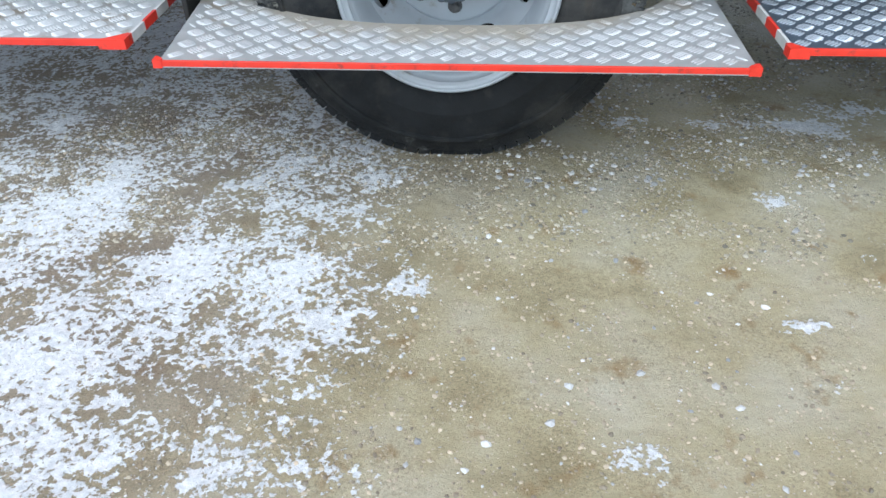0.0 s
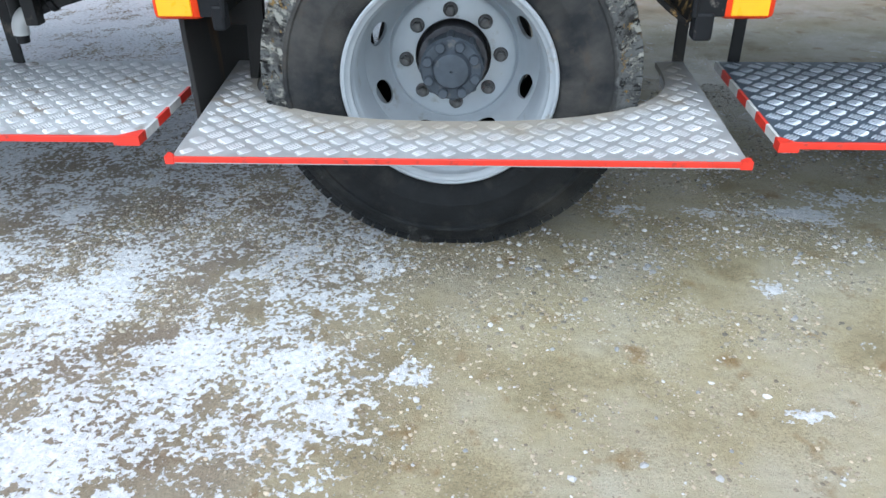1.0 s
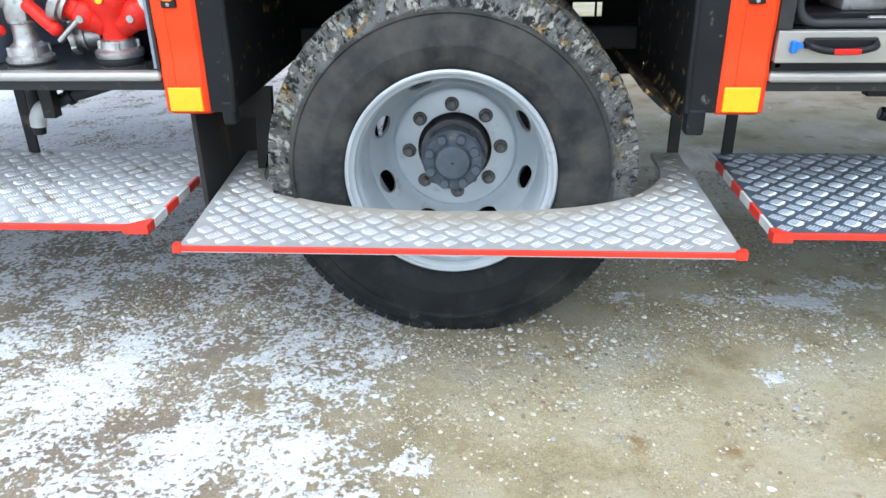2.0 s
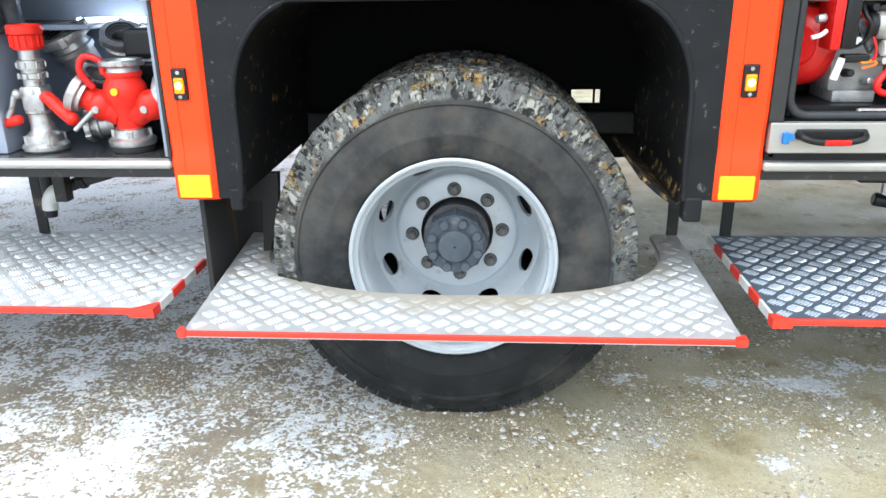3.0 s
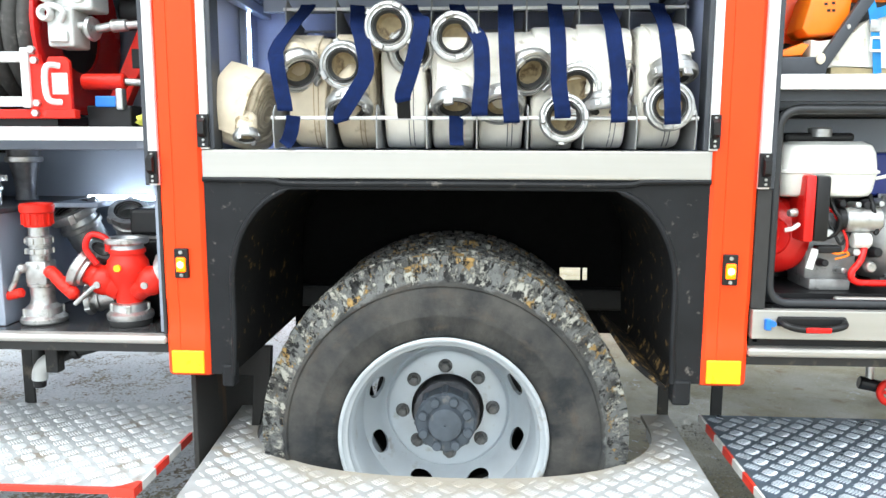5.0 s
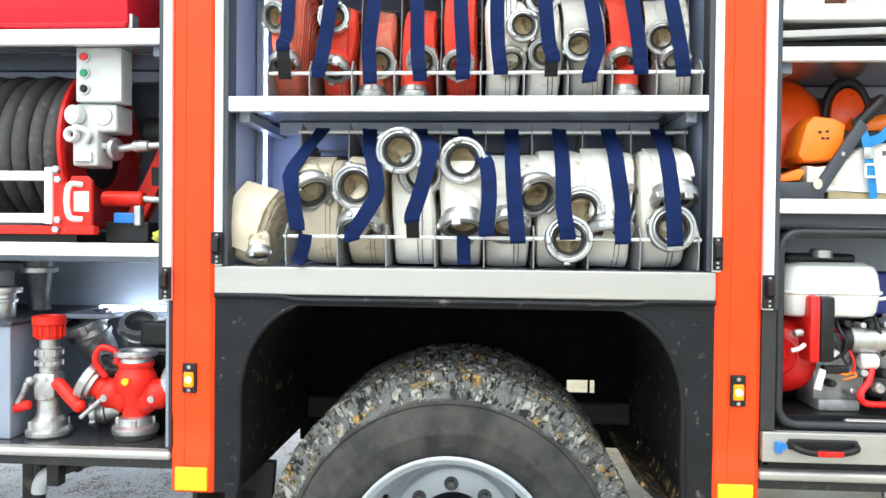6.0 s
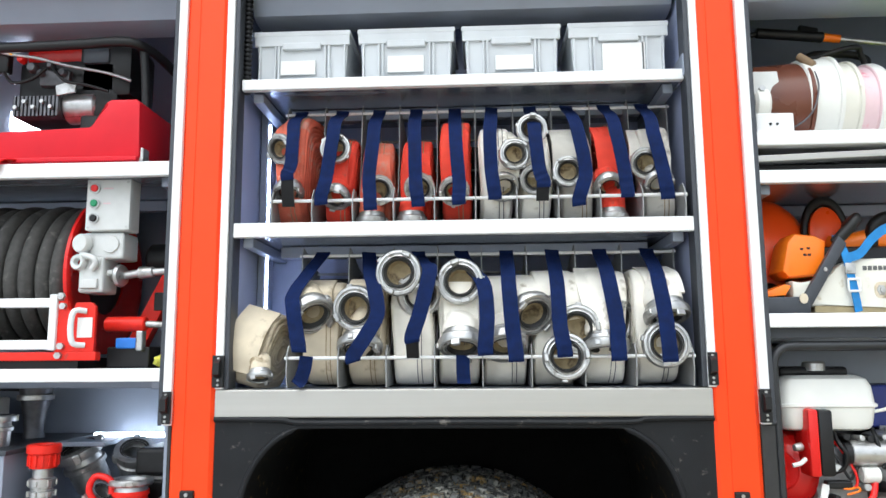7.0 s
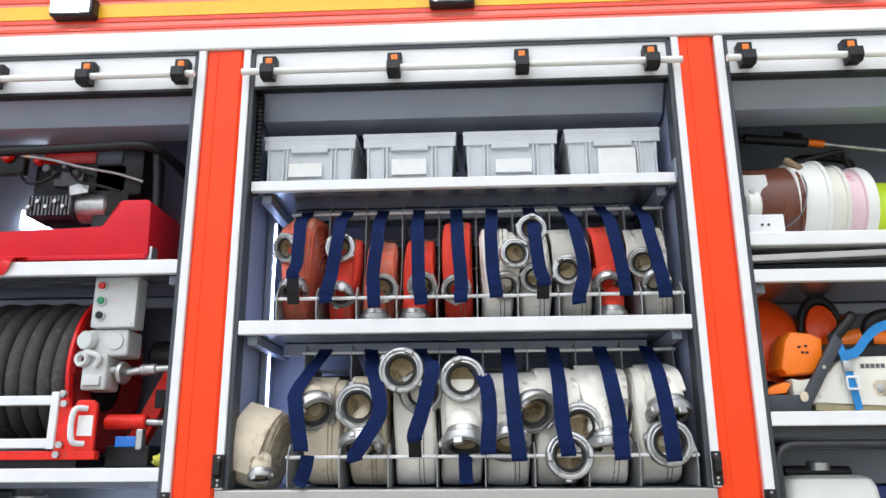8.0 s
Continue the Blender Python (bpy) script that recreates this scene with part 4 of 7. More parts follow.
part("drain_valve", bm, M_CHASSIS, truck, "black drain valve with red ring")
pts = [(1.40 + 0.026 * math.cos(a), 0.22, 0.64 + 0.026 * math.sin(a)) for a in np.linspace(0, 2 * math.pi, 15)]
part("valve_ring", tube(bmesh.new(), pts, 0.011, 8, 1), M_REDSAT, truck, "red valve ring", 40)

# ---- locker shells ----
def shell(x0, x1, z0, z1, depth, material, label):
    part("side_wall", B(x0 - 0.012, x0, 0.03, depth, z0, z1), material, truck, label)
    part("side_wall", B(x1, x1 + 0.012, 0.03, depth, z0, z1), material, truck, label)
    part("back_wall", B(x0 - 0.012, x1 + 0.012, depth, depth + 0.012, z0, z1), material, truck, label)
    part("locker_ceiling", B(x0, x1, 0.06, depth, z1 - 0.012, z1), material, truck)


shell(-0.604, 0.668, 1.297, 2.62, 0.44, M_LAV, "aluminium hose locker wall tinted blue by lamp glow")
shell(-1.95, -0.775, 0.80, 2.62, 0.58, M_GREY, "grey aluminium locker wall")
shell(0.832, 2.0, 0.80, 2.62, 0.58, M_GREY, "grey aluminium locker wall")
part("locker_floor", B(-0.604, 0.668, 0.05, 0.44, 1.285, 1.299), M_GREY, truck)
part("locker_floor", B(-1.95, -0.775, 0.03, 0.58, 0.79, 0.797), M_FLOOR, truck, "wet black locker floor")
part("locker_floor", B(0.832, 2.0, 0.03, 0.58, 0.87, 0.893), M_FLOOR, truck)
part("sill", B(-1.95, -0.748, -0.004, 0.04, 0.772, 0.796, bevel=0.010, seg=3), M_BRUSH, truck, "rounded aluminium locker sill")
part("under_sill", B(-1.95, -0.748, 0.008, 0.06, 0.748, 0.772), M_CHASSIS, truck)
part("sill", B(0.800, 2.0, -0.004, 0.04, 0.768, 0.792, bevel=0.008, seg=3), M_BRUSH, truck, "rounded aluminium locker sill")
part("under_sill", B(0.800, 2.0, 0.008, 0.06, 0.745, 0.768), M_CHASSIS, truck)
part("sill_gap", B(0.810, 2.0, 0.03, 0.06, 0.79, 0.82), M_BLACK, truck)
# unseen underbody, added; left part kept high so light reaches the ground behind
part("underfloor", B(-3.2, -0.72, 0.06, 0.70, 0.775, 0.788), M_CHASSIS, truck)
part("floor_partition", B(-0.735, -0.715, 0.90, 2.40, 0.78, 1.25), M_CHASSIS, truck)
part("body_floor", B(-3.2, -0.735, 0.70, 2.40, 1.20, 1.22), M_CHASSIS, truck)
part("underfloor", B(0.69, 3.2, 0.06, 2.40, 0.775, 0.788), M_CHASSIS, truck)
part("inner_skirt", B(-3.2, -0.72, 0.68, 0.70, 0.788, 1.20), M_CHASSIS, truck)
# unseen far side; its left edge is raised to let light under
part("far_side", B(-3.2, -0.72, 2.40, 2.45, 1.20, 3.1), M_ORANGE, truck)
part("far_side", B(0.69, 3.2, 2.40, 2.45, 0.78, 3.1), M_ORANGE, truck)
part("far_side", B(-0.72, 0.69, 2.40, 2.45, 1.25, 3.1), M_ORANGE, truck)
part("roof", B(-3.2, 3.2, 0.0, 2.45, 3.1, 3.12), M_FRAME, truck)
part("end_wall", B(-3.2, -3.17, 0.0, 2.45, 0.78, 3.1), M_ORANGE, truck)
part("end_wall", B(3.17, 3.2, 0.0, 2.45, 0.78, 3.1), M_ORANGE, truck)
part("side_panel", B(-3.2, -1.96, 0.0, 0.03, 0.78, 2.6), M_ORANGE, truck)
part("side_panel", B(2.01, 3.2, 0.0, 0.03, 0.78, 2.6), M_ORANGE, truck)


def shelf(x0, x1, z0, z1, depth, y=0.0, label="white-edged aluminium shelf", corner=0.0):
    bm = box(bmesh.new(), x0, x1, y, y + 0.022, z0, z1, bevel=0.003)
    s = part("shelf", bm, M_FRAME, truck, label)
    part("shelf_board", B(x0 + 0.004, x1 - 0.004, y + 0.022, depth, z0 + 0.008, z1 - 0.006), M_ROLLED, s, "smooth grey aluminium shelf board")
    for xx in (x0 + 0.02, x1 - 0.05):
        part("shelf_runner", B(xx, xx + 0.03, y + 0.05, depth - 0.01, z0 - 0.022, z0 + 0.006, bevel=0.003), M_GREY, s)
    part("shelf_rail", B(x0 + 0.08, x1 - 0.08, depth - 0.20, depth - 0.17, z0 - 0.03, z0 + 0.006, bevel=0.003), M_GREY, s)
    return s


shelf(-0.602, 0.664, 1.712, 1.752, 0.43)
shelf(-0.590, 0.660, 2.142, 2.174, 0.43, 0.02)
shelf(-1.95, -0.778, 1.321, 1.357, 0.56)
shelf(-1.95, -0.775, 1.892, 1.934, 0.56)
shelf(0.834, 2.0, 1.452, 1.489, 0.56)
shelf(0.834, 2.0, 1.838, 1.874, 0.56)
# end brackets of the upper shelf, led strips up the side walls, cable guide
part("shelf_bracket", B(0.655, 0.664, 0.01, 0.14, 2.15, 2.215, bevel=0.002), M_GREY, truck)
for x in (-0.600, 0.664):
    s = 1 if x < 0 else -1
    p = part("profile_rail", B(min(x, x + s * 0.02), max(x, x + s * 0.02), 0.255, 0.305, 1.30, 2.46, bevel=0.002), M_GREY, truck, "aluminium rail with light strip")
    if x < 0:
        part("light_strip", B(min(x + s * 0.018, x + s * 0.024), max(x + s * 0.018, x + s * 0.024), 0.275, 0.284, 1.32, 2.12), M_LEDSOFT, p, "pale glowing light strip")
sleeve_prof = [(0.0, 2.14)]
for k in range(26):
    z = 2.14 + k * 0.014
    sleeve_prof += [(0.008, z), (0.013, z + 0.003), (0.013, z + 0.008), (0.008, z + 0.011)]
bm = lathe(bmesh.new(), sleeve_prof + [(0.0, 2.502)], Matrix.Translation((-0.585, 0.05, 0)), 10)
part("cable_spiral", bm, M_BLACK, truck, "black corrugated cable sleeve", 40)

# ---- rolled-up shutters, cornice and upper body ----
part("cornice", B(-3.2, 3.2, -0.012, 0.05, 2.600, 2.668, bevel=0.005), M_FRAME, truck, "white painted roof rail")
part("upper_body", B(-3.2, 3.2, 0.000, 0.03, 2.668, 3.1), M_PALE, truck, "pale red upper body panel")
part("film_stripe", B(-3.2, 3.2, -0.004, 0.002, 2.684, 2.694), M_STRIPE, truck)
part("film_stripe", B(-3.2, 3.2, -0.004, 0.002, 2.712, 2.722), M_STRIPE, truck)
part("film_stripe", B(-3.2, 3.2, -0.004, 0.002, 2.728, 2.775), M_STRIPEY, truck, "yellow reflective stripe")
part("film_stripe", B(-3.2, 3.2, -0.004, 0.002, 2.79, 3.05), M_STRIPE, truck)
for x in (-1.175, 0.015, 1.2):
    w = part("work_lamp", B(x - 0.07, x + 0.07, -0.05, 0.0, 2.715, 2.785, bevel=0.01), M_BLACK, truck, "lit white side work lamp")
    part("lamp_lens", B(x - 0.06, x + 0.06, -0.058, -0.048, 2.722, 2.778, bevel=0.004), M_WORKLAMP, w)


def shutter(x0, x1, bar0, bar1, latches):
    s = part("roller_shutter", B(x0, x1, 0.004, 0.03, 2.474, 2.598, bevel=0.004), M_FRAME, truck, "rolled-up white shutter with bar handle")
    part("shutter_gap", B(x0, x1, -0.002, 0.02, 2.588, 2.602), M_GREYDK, s)
    part("bottom_seal", B(x0, x1, 0.0, 0.034, 2.464, 2.476, bevel=0.003), M_BLACK, s)
    part("bar_handle", rod(bmesh.new(), (bar0, -0.036, 2.505), (bar1, -0.036, 2.505), 0.0105, n=16), M_WHITEPL, s, "white bar handle", 40)
    for lx in latches:
        h = part("bar_latch", B(lx - 0.022, lx + 0.022, -0.028, 0.006, 2.515, 2.562, bevel=0.004), M_BLACK, s, "black latch with orange button")
        bm = prism(bmesh.new(), [(-0.028, 2.530), (-0.058, 2.520), (-0.060, 2.492), (-0.045, 2.478), (-0.010, 2.482), (-0.010, 2.530)], lx - 0.020, lx + 0.020, "x", 0.003)
        part("latch_claw", bm, M_BLACK, h)
        part("button", B(lx - 0.010, lx + 0.010, -0.034, -0.026, 2.532, 2.552, bevel=0.003), M_ORPL, h, "orange button")
    # curved drum cover
    bm = bmesh.new()
    curve = [(0.034, 2.472), (0.05, 2.466), (0.075, 2.440), (0.10, 2.402), (0.13, 2.39), (0.20, 2.39), (0.20, 2.40), (0.13, 2.40), (0.108, 2.41), (0.082, 2.448), (0.054, 2.476), (0.034, 2.482)]
    prism(bm, curve, x0 + 0.02, x1 - 0.012, "x")
    part("drum_cover", bm, M_GREY, s, "grey sheet metal drum cover", 30)


shutter(-0.604, 0.668, -0.622, 0.692, (-0.543, -0.161, 0.222, 0.604))
shutter(-1.95, -0.775, -1.95, -0.768, (-0.814, -1.108, -1.395, -1.68))
shutter(0.832, 2.0, 0.822, 2.0, (0.881, 1.186, 1.49, 1.80))

# ---- hose couplings and rolls ----
def coupling_mesh():
    prof = [(0.036, -0.062), (0.048, -0.062), (0.050, -0.056), (0.050, -0.040), (0.054, -0.037), (0.055, -0.028), (0.060, -0.026), (0.063, -0.022), (0.063, -0.006), (0.060, -0.001), (0.054, 0.0), (0.053, -0.004), (0.049, -0.005), (0.048, -0.001), (0.045, 0.0), (0.043, -0.006), (0.036, -0.010), (0.035, -0.030)]
    bm = lathe(bmesh.new(), prof, Matrix(), 40, True)
    for k in range(2):
        a = radians(35 + 180 * k)
        box(bm, -0.012, 0.012, -0.006, 0.006, -0.012, 0.012, 0.002, 1, Matrix.Rotation(a, 4, "Z") @ Matrix.Translation((0, 0.054, 0.002)))
        box(bm, -0.008, 0.008, -0.004, 0.005, -0.02, -0.004, 0.002, 1, Matrix.Rotation(a + 1.4, 4, "Z") @ Matrix.Translation((0, 0.063, 0)))
    return bm


COUPLING = part("coupling", coupling_mesh(), M_STEEL, None, "", 35)
COUP_MESH = COUPLING.data
bpy.data.objects.remove(COUPLING)
SEAL = part("seal", lathe(bmesh.new(), [(0.0325, -0.014), (0.0385, -0.006), (0.0405, -0.003), (0.0385, -0.001), (0.0335, -0.007)], Matrix(), 32, True), M_RUBBER, None, "", 35)
SEAL_MESH = SEAL.data
bpy.data.objects.remove(SEAL)
LINING = {}


def lining(material):
    """The hose's inside, seen through the coupling."""
    if material.name not in LINING:
        o = part("lining", lathe(bmesh.new(), [(0.0345, -0.012), (0.0335, -0.036), (0.030, -0.052), (0.014, -0.057), (0, -0.058), (0.014, -0.0585), (0.031, -0.054), (0.0346, -0.036), (0.0352, -0.02)], Matrix(), 24), material, None, "", 50)
        LINING[material.name] = o.data
        bpy.data.objects.remove(o)
    return LINING[material.name]


SLEEVE = {}


def sleeve(material):
    """The hose's round end, bound onto the coupling."""
    if material.name not in SLEEVE:
        bm = lathe(bmesh.new(), [(0.040, -0.046), (0.0515, -0.046), (0.053, -0.052), (0.0515, -0.056), (0.0525, -0.062), (0.0515, -0.068), (0.049, -0.075), (0.050, -0.09), (0.044, -0.115), (0.028, -0.135), (0, -0.14)], Matrix(), 28)
        for v in bm.verts:
            if v.co.z < -0.075:
                k = min(1, (-0.075 - v.co.z) / 0.05)
                v.co.y *= 1 - 0.55 * k
                v.co.x *= 1 + 0.12 * k
        o = part("sleeve", bm, material, None, "", 50)
        SLEEVE[material.name] = o.data
        bpy.data.objects.remove(o)
    return SLEEVE[material.name]


def couple(parent, p, d, size=1.0, inner=M_CANVASOLD, spin=0, outer=M_CANVAS):
    """A coupling whose mouth centre is at p and which faces d."""
    m = parent.matrix_world.inverted() @ frame_to(p, d) @ Matrix.Rotation(radians(spin), 4, "Z") @ Matrix.Scale(size, 4)
    c = part("coupling", COUP_MESH, None, parent, "cast aluminium claw coupling", None, m)
    part("seal", SEAL_MESH, None, c)
    part("lining", lining(M_LINING), None, c)
    part("sleeve", sleeve(outer), None, c)
    return c


def sag(a):
    """A wound roll settles: flatter in front and below than a circle."""
    return (abs(math.cos(a)) ** 3.6 + abs(math.sin(a)) ** 3.6) ** (-1 / 3.6)


def roll_mesh(R, w, seed, core=0.03):
    """A rolled flat hose: wound layers show as ridges on both sides."""
    rnd = random.Random(seed)
    prof = [(core, -w / 2 + 0.004)]
    r = core
    while r < R - 0.016:
        j = rnd.uniform(-0.0025, 0.0025)
        prof += [(r + 0.003, -w / 2 + j), (r + 0.009, -w / 2 + j), (r + 0.0115, -w / 2 + j + 0.004)]
        r += 0.0118
    side = prof[:]
    prof += [(R - 0.008, -w / 2 + 0.001), (R - 0.002, -w / 2 + 0.004), (R, -w / 2 + 0.010), (R + 0.001, 0), (R, w / 2 - 0.010), (R - 0.002, w / 2 - 0.004), (R - 0.008, w / 2 - 0.001)]
    prof += [(a, -b) for a, b in side[::-1]]
    bm = lathe(bmesh.new(), prof, Matrix.Rotation(radians(90), 4, "Y"), 56, True)
    for v in bm.verts:
        rr = math.hypot(v.co.y, v.co.z)
        a = math.atan2(v.co.z, v.co.y)
        k = 1 + 0.012 * math.sin(2 * a + seed) + 0.008 * math.sin(5 * a + seed * 2) + 0.006 * (noise.noise((v.co.x * 12, v.co.y * 14 + seed, v.co.z * 14)))
        k *= 1 + (sag(a) - 1) * min(1.0, rr / R) ** 2
        if rr > core:
            v.co.y *= k
            v.co.z *= k
        v.co.x += 0.004 * math.sin(a * 3 + seed) * (rr / R)
    return bm


def hose(x, R, w, cy, cz, material, seed, couples=(), tails=(), label="", lean=0.0, size=1.0, turn=0.0):
    h = thing("fire_hose", label, "fire hose", m=pose(x, cy, cz, 0, lean, turn), group="rolled hoses in the racks")
    part("roll", roll_mesh(R, w, seed), material, h, "", 50)
    inv = h.matrix_world.inverted()
    for p, d in couples:
        couple(h, p, d, size, material if material in (M_CANVASOLD, M_CANVASGREY) else M_CANVASOLD, seed * 40, material)
    for pts, width in tails:
        bm = ribbon(bmesh.new(), pts, width, 0.010, (1, 0, 0), 6)
        bm.transform(inv)
        part("hose_end", bm, material, h, "", 50)
    # woven stripes along the hose
    bm = bmesh.new()
    for off in (-0.006, 0.006):
        pts = [(off + 0.18 * w, (R + 0.0035) * sag(a) * math.cos(a), (R + 0.0035) * sag(a) * math.sin(a)) for a in np.linspace(radians(60), radians(235), 24)]
        ribbon(bm, pts, 0.0022, 0.0012, (1, 0, 0), 1)
    part("woven_stripe", bm, M_PALEWRITE if material is M_CANVAS else M_EDGE, h)
    return h


def rack(xs_front, z0, label):
    r = thing("hose_rack", label, "hose rack", (0, 0.2, z0))
    inv = r.matrix_world.inverted()
    prof = [(0.010, 0.002), (0.000, 0.05), (0.004, 0.09), (0.024, 0.114), (0.055, 0.112), (0.085, 0.095), (0.125, 0.12), (0.150, 0.22), (0.160, 0.385), (0.175, 0.405), (0.33, 0.36), (0.40, 0.35), (0.40, 0.002)]
    shared = None
    for x in xs_front:
        if shared is None:
            shared = part("divider", prism(bmesh.new(), [(a - 0.2, b) for a, b in prof], -0.0015, 0.0015, "x"), M_DIVIDER, r, "thin grey aluminium divider plate", None, Matrix.Translation((x, 0, 0))).data
        else:
            part("divider", shared, None, r, "", None, Matrix.Translation((x, 0, 0)))
    a, b = xs_front[0] - 0.008, xs_front[-1] + 0.008
    part("back_plate", B(a + 0.008, b - 0.008, 0.203, 0.208, 0.004, 0.335, bevel=0.001, seg=1), M_BACKING, r, "dark grey back plate")
    for y, dz, rad, mt in ((0.014, 0.080, 0.005, M_FRAME), (0.165, 0.378, 0.0045, M_FRAME), (0.36, 0.345, 0.004, M_STEEL), (0.38, 0.25, 0.004, M_STEEL)):
        part("rail", rod(bmesh.new(), (a, y - 0.2, dz), (b, y - 0.2, dz), rad, n=12), mt, r, "thin white rod" if mt is M_FRAME else "", 50)
    return r


low_x = [-0.438 + (k - 510) * 0.001493 for k in (510, 603, 690, 777, 863, 950, 1044, 1133, 1232)]
rack_low = rack(low_x, 1.301, "aluminium rack with dividers holding wide hoses")
up_x = [-0.490 + k * 0.1131 for k in range(11)]
rack_up = rack(up_x, 1.734, "aluminium rack with dividers holding narrow hoses")


def mid(xs, i):
    return (xs[i] + xs[i + 1]) / 2


F = (0, -1, 0)
white = "rolled white canvas fire hose with aluminium couplings"
old = "yellowed canvas fire hose rolled up in rack"
hose(mid(low_x, 0) + 0.012, 0.150, 0.105, 0.215, 1.453, M_CANVASOLD, 1, [((-0.368, 0.020, 1.492), (0.45, -0.55, -0.62))], [([(-0.37, 0.13, 1.60), (-0.372, 0.075, 1.57), (-0.37, 0.06, 1.535)], 0.085)], old)
hose(mid(low_x, 1), 0.150, 0.108, 0.215, 1.453, M_CANVASOLD, 2, [((-0.255, 0.005, 1.513), (-0.1, -1, -0.12)), ((-0.246, 0.035, 1.398), (0.0, -0.50, -0.86))], [([(-0.235, 0.14, 1.602), (-0.24, 0.09, 1.59), (-0.25, 0.07, 1.53)], 0.085)], old)
hose(mid(low_x, 2), 0.165, 0.112, 0.222, 1.468, M_CANVAS, 3, [((-0.136, -0.005, 1.609), (-0.05, -1, -0.02)), ((-0.080, 0.045, 1.553), (0.3, -1, -0.1))], [([(-0.13, 0.2, 1.65), (-0.135, 0.11, 1.635), (-0.135, 0.07, 1.61)], 0.08)], white)
hose(mid(low_x, 3), 0.160, 0.112, 0.218, 1.463, M_CANVAS, 4, [((0.031, 0.000, 1.584), (0, -1, 0.02)), ((0.033, 0.012, 1.402), (0, -0.45, -0.9))], [([(0.031, 0.045, 1.585), (0.031, 0.035, 1.54), (0.032, 0.030, 1.49), (0.033, 0.045, 1.44)], 0.092)], white)
hose(mid(low_x, 4), 0.155, 0.118, 0.220, 1.458, M_CANVAS, 5, [((0.228, 0.010, 1.490), (0.35, -0.8, -0.5)), ((0.150, 0.018, 1.402), (0.05, -0.62, -0.78))], [([(0.19, 0.16, 1.61), (0.20, 0.09, 1.58), (0.215, 0.055, 1.53)], 0.095), ([(0.13, 0.12, 1.58), (0.14, 0.065, 1.52), (0.148, 0.048, 1.47)], 0.08)], white)
hose(mid(low_x, 5), 0.163, 0.115, 0.225, 1.466, M_CANVAS, 6, [((0.340, 0.000, 1.456), (-0.1, -1, -0.02)), ((0.309, -0.006, 1.382), (0.0, -1, 0.12))], [([(0.31, 0.13, 1.61), (0.325, 0.07, 1.56), (0.338, 0.055, 1.48)], 0.08)], "rolled grey-white canvas fire hose with crossed couplings")
hose(mid(low_x, 6), 0.163, 0.112, 0.222, 1.466, M_CANVAS, 7, [((0.418, 0.026, 1.396), (0.03, -0.20, -0.98)), ((0.478, 0.075, 1.470), (0.9, -0.5, -0.2))], [([(0.40, 0.15, 1.628), (0.402, 0.060, 1.56), (0.414, 0.036, 1.50), (0.418, 0.030, 1.465)], 0.10)], white, 2)
hose(mid(low_x, 7) - 0.006, 0.163, 0.112, 0.222, 1.466, M_CANVAS, 8, [((0.586, 0.032, 1.478), (0.12, -0.36, -0.92)), ((0.573, 0.000, 1.412), (0.0, -1, 0.04))], [([(0.57, 0.16, 1.63), (0.58, 0.075, 1.60), (0.586, 0.040, 1.545)], 0.10)], white, -2)

red = "rolled red canvas fire hose with aluminium couplings"
C = 0.69
hose(mid(up_x, 0) + 0.004, 0.170, 0.075, 0.215, 1.920, M_CANVASFADE, 11, [((-0.478, 0.015, 1.965), (-0.5, -1, -0.3)), ((-0.450, 0.030, 1.838), (0, -0.4, -0.9))], [([(-0.465, 0.16, 2.085), (-0.468, 0.07, 2.03), (-0.472, 0.06, 1.985)], 0.065), ([(-0.462, 0.055, 1.95), (-0.455, 0.040, 1.90), (-0.451, 0.045, 1.86)], 0.065)], "faded red canvas fire hose rolled up in rack", 3, C, -8)
hose(mid(up_x, 1) + 0.012, 0.135, 0.072, 0.19, 1.885, M_CANVASRED, 12, [((-0.315, 0.005, 1.962), F), ((-0.318, 0.028, 1.820), (-0.1, -0.6, -0.8))], [([(-0.315, 0.045, 1.96), (-0.313, 0.035, 1.91), (-0.316, 0.045, 1.85)], 0.06)], red, 4, C)
hose(mid(up_x, 2) + 0.0, 0.132, 0.085, 0.20, 1.882, M_CANVASFADE, 13, [((-0.192, 0.020, 1.842), (0.25, -0.95, -0.25)), ((-0.218, 0.058, 1.7535), (0, -0.03, -1))], [([(-0.205, 0.11, 1.99), (-0.20, 0.055, 1.93), (-0.193, 0.06, 1.865)], 0.065)], "faded red canvas fire hose rolled up in rack", 0, C)
hose(mid(up_x, 3), 0.132, 0.085, 0.20, 1.882, M_CANVASRED, 14, [((-0.080, 0.020, 1.845), (0.05, -0.9, -0.35)), ((-0.105, 0.058, 1.7535), (0, -0.03, -1))], [([(-0.09, 0.11, 1.99), (-0.085, 0.055, 1.93), (-0.08, 0.06, 1.87)], 0.065)], red, 0, C)
hose(mid(up_x, 4), 0.158, 0.082, 0.205, 1.908, M_CANVASRED, 15, [((0.017, 0.015, 1.832), (0, -0.85, -0.5))], [([(0.02, 0.12, 2.05), (0.02, 0.055, 2.0), (0.018, 0.038, 1.92), (0.017, 0.045, 1.86)], 0.072)], "bright red canvas fire hose with tall end", 0, C)
hose(mid(up_x, 5), 0.148, 0.085, 0.205, 1.898, M_CANVAS, 16, [((0.185, -0.002, 1.934), (0.1, -1, 0)), ((0.155, 0.025, 1.842), (0.2, -0.8, -0.6))], [([(0.15, 0.15, 2.035), (0.165, 0.075, 1.99), (0.182, 0.055, 1.945)], 0.065), ([(0.175, 0.05, 1.92), (0.165, 0.04, 1.88), (0.157, 0.055, 1.855)], 0.06)], white, 0, C)
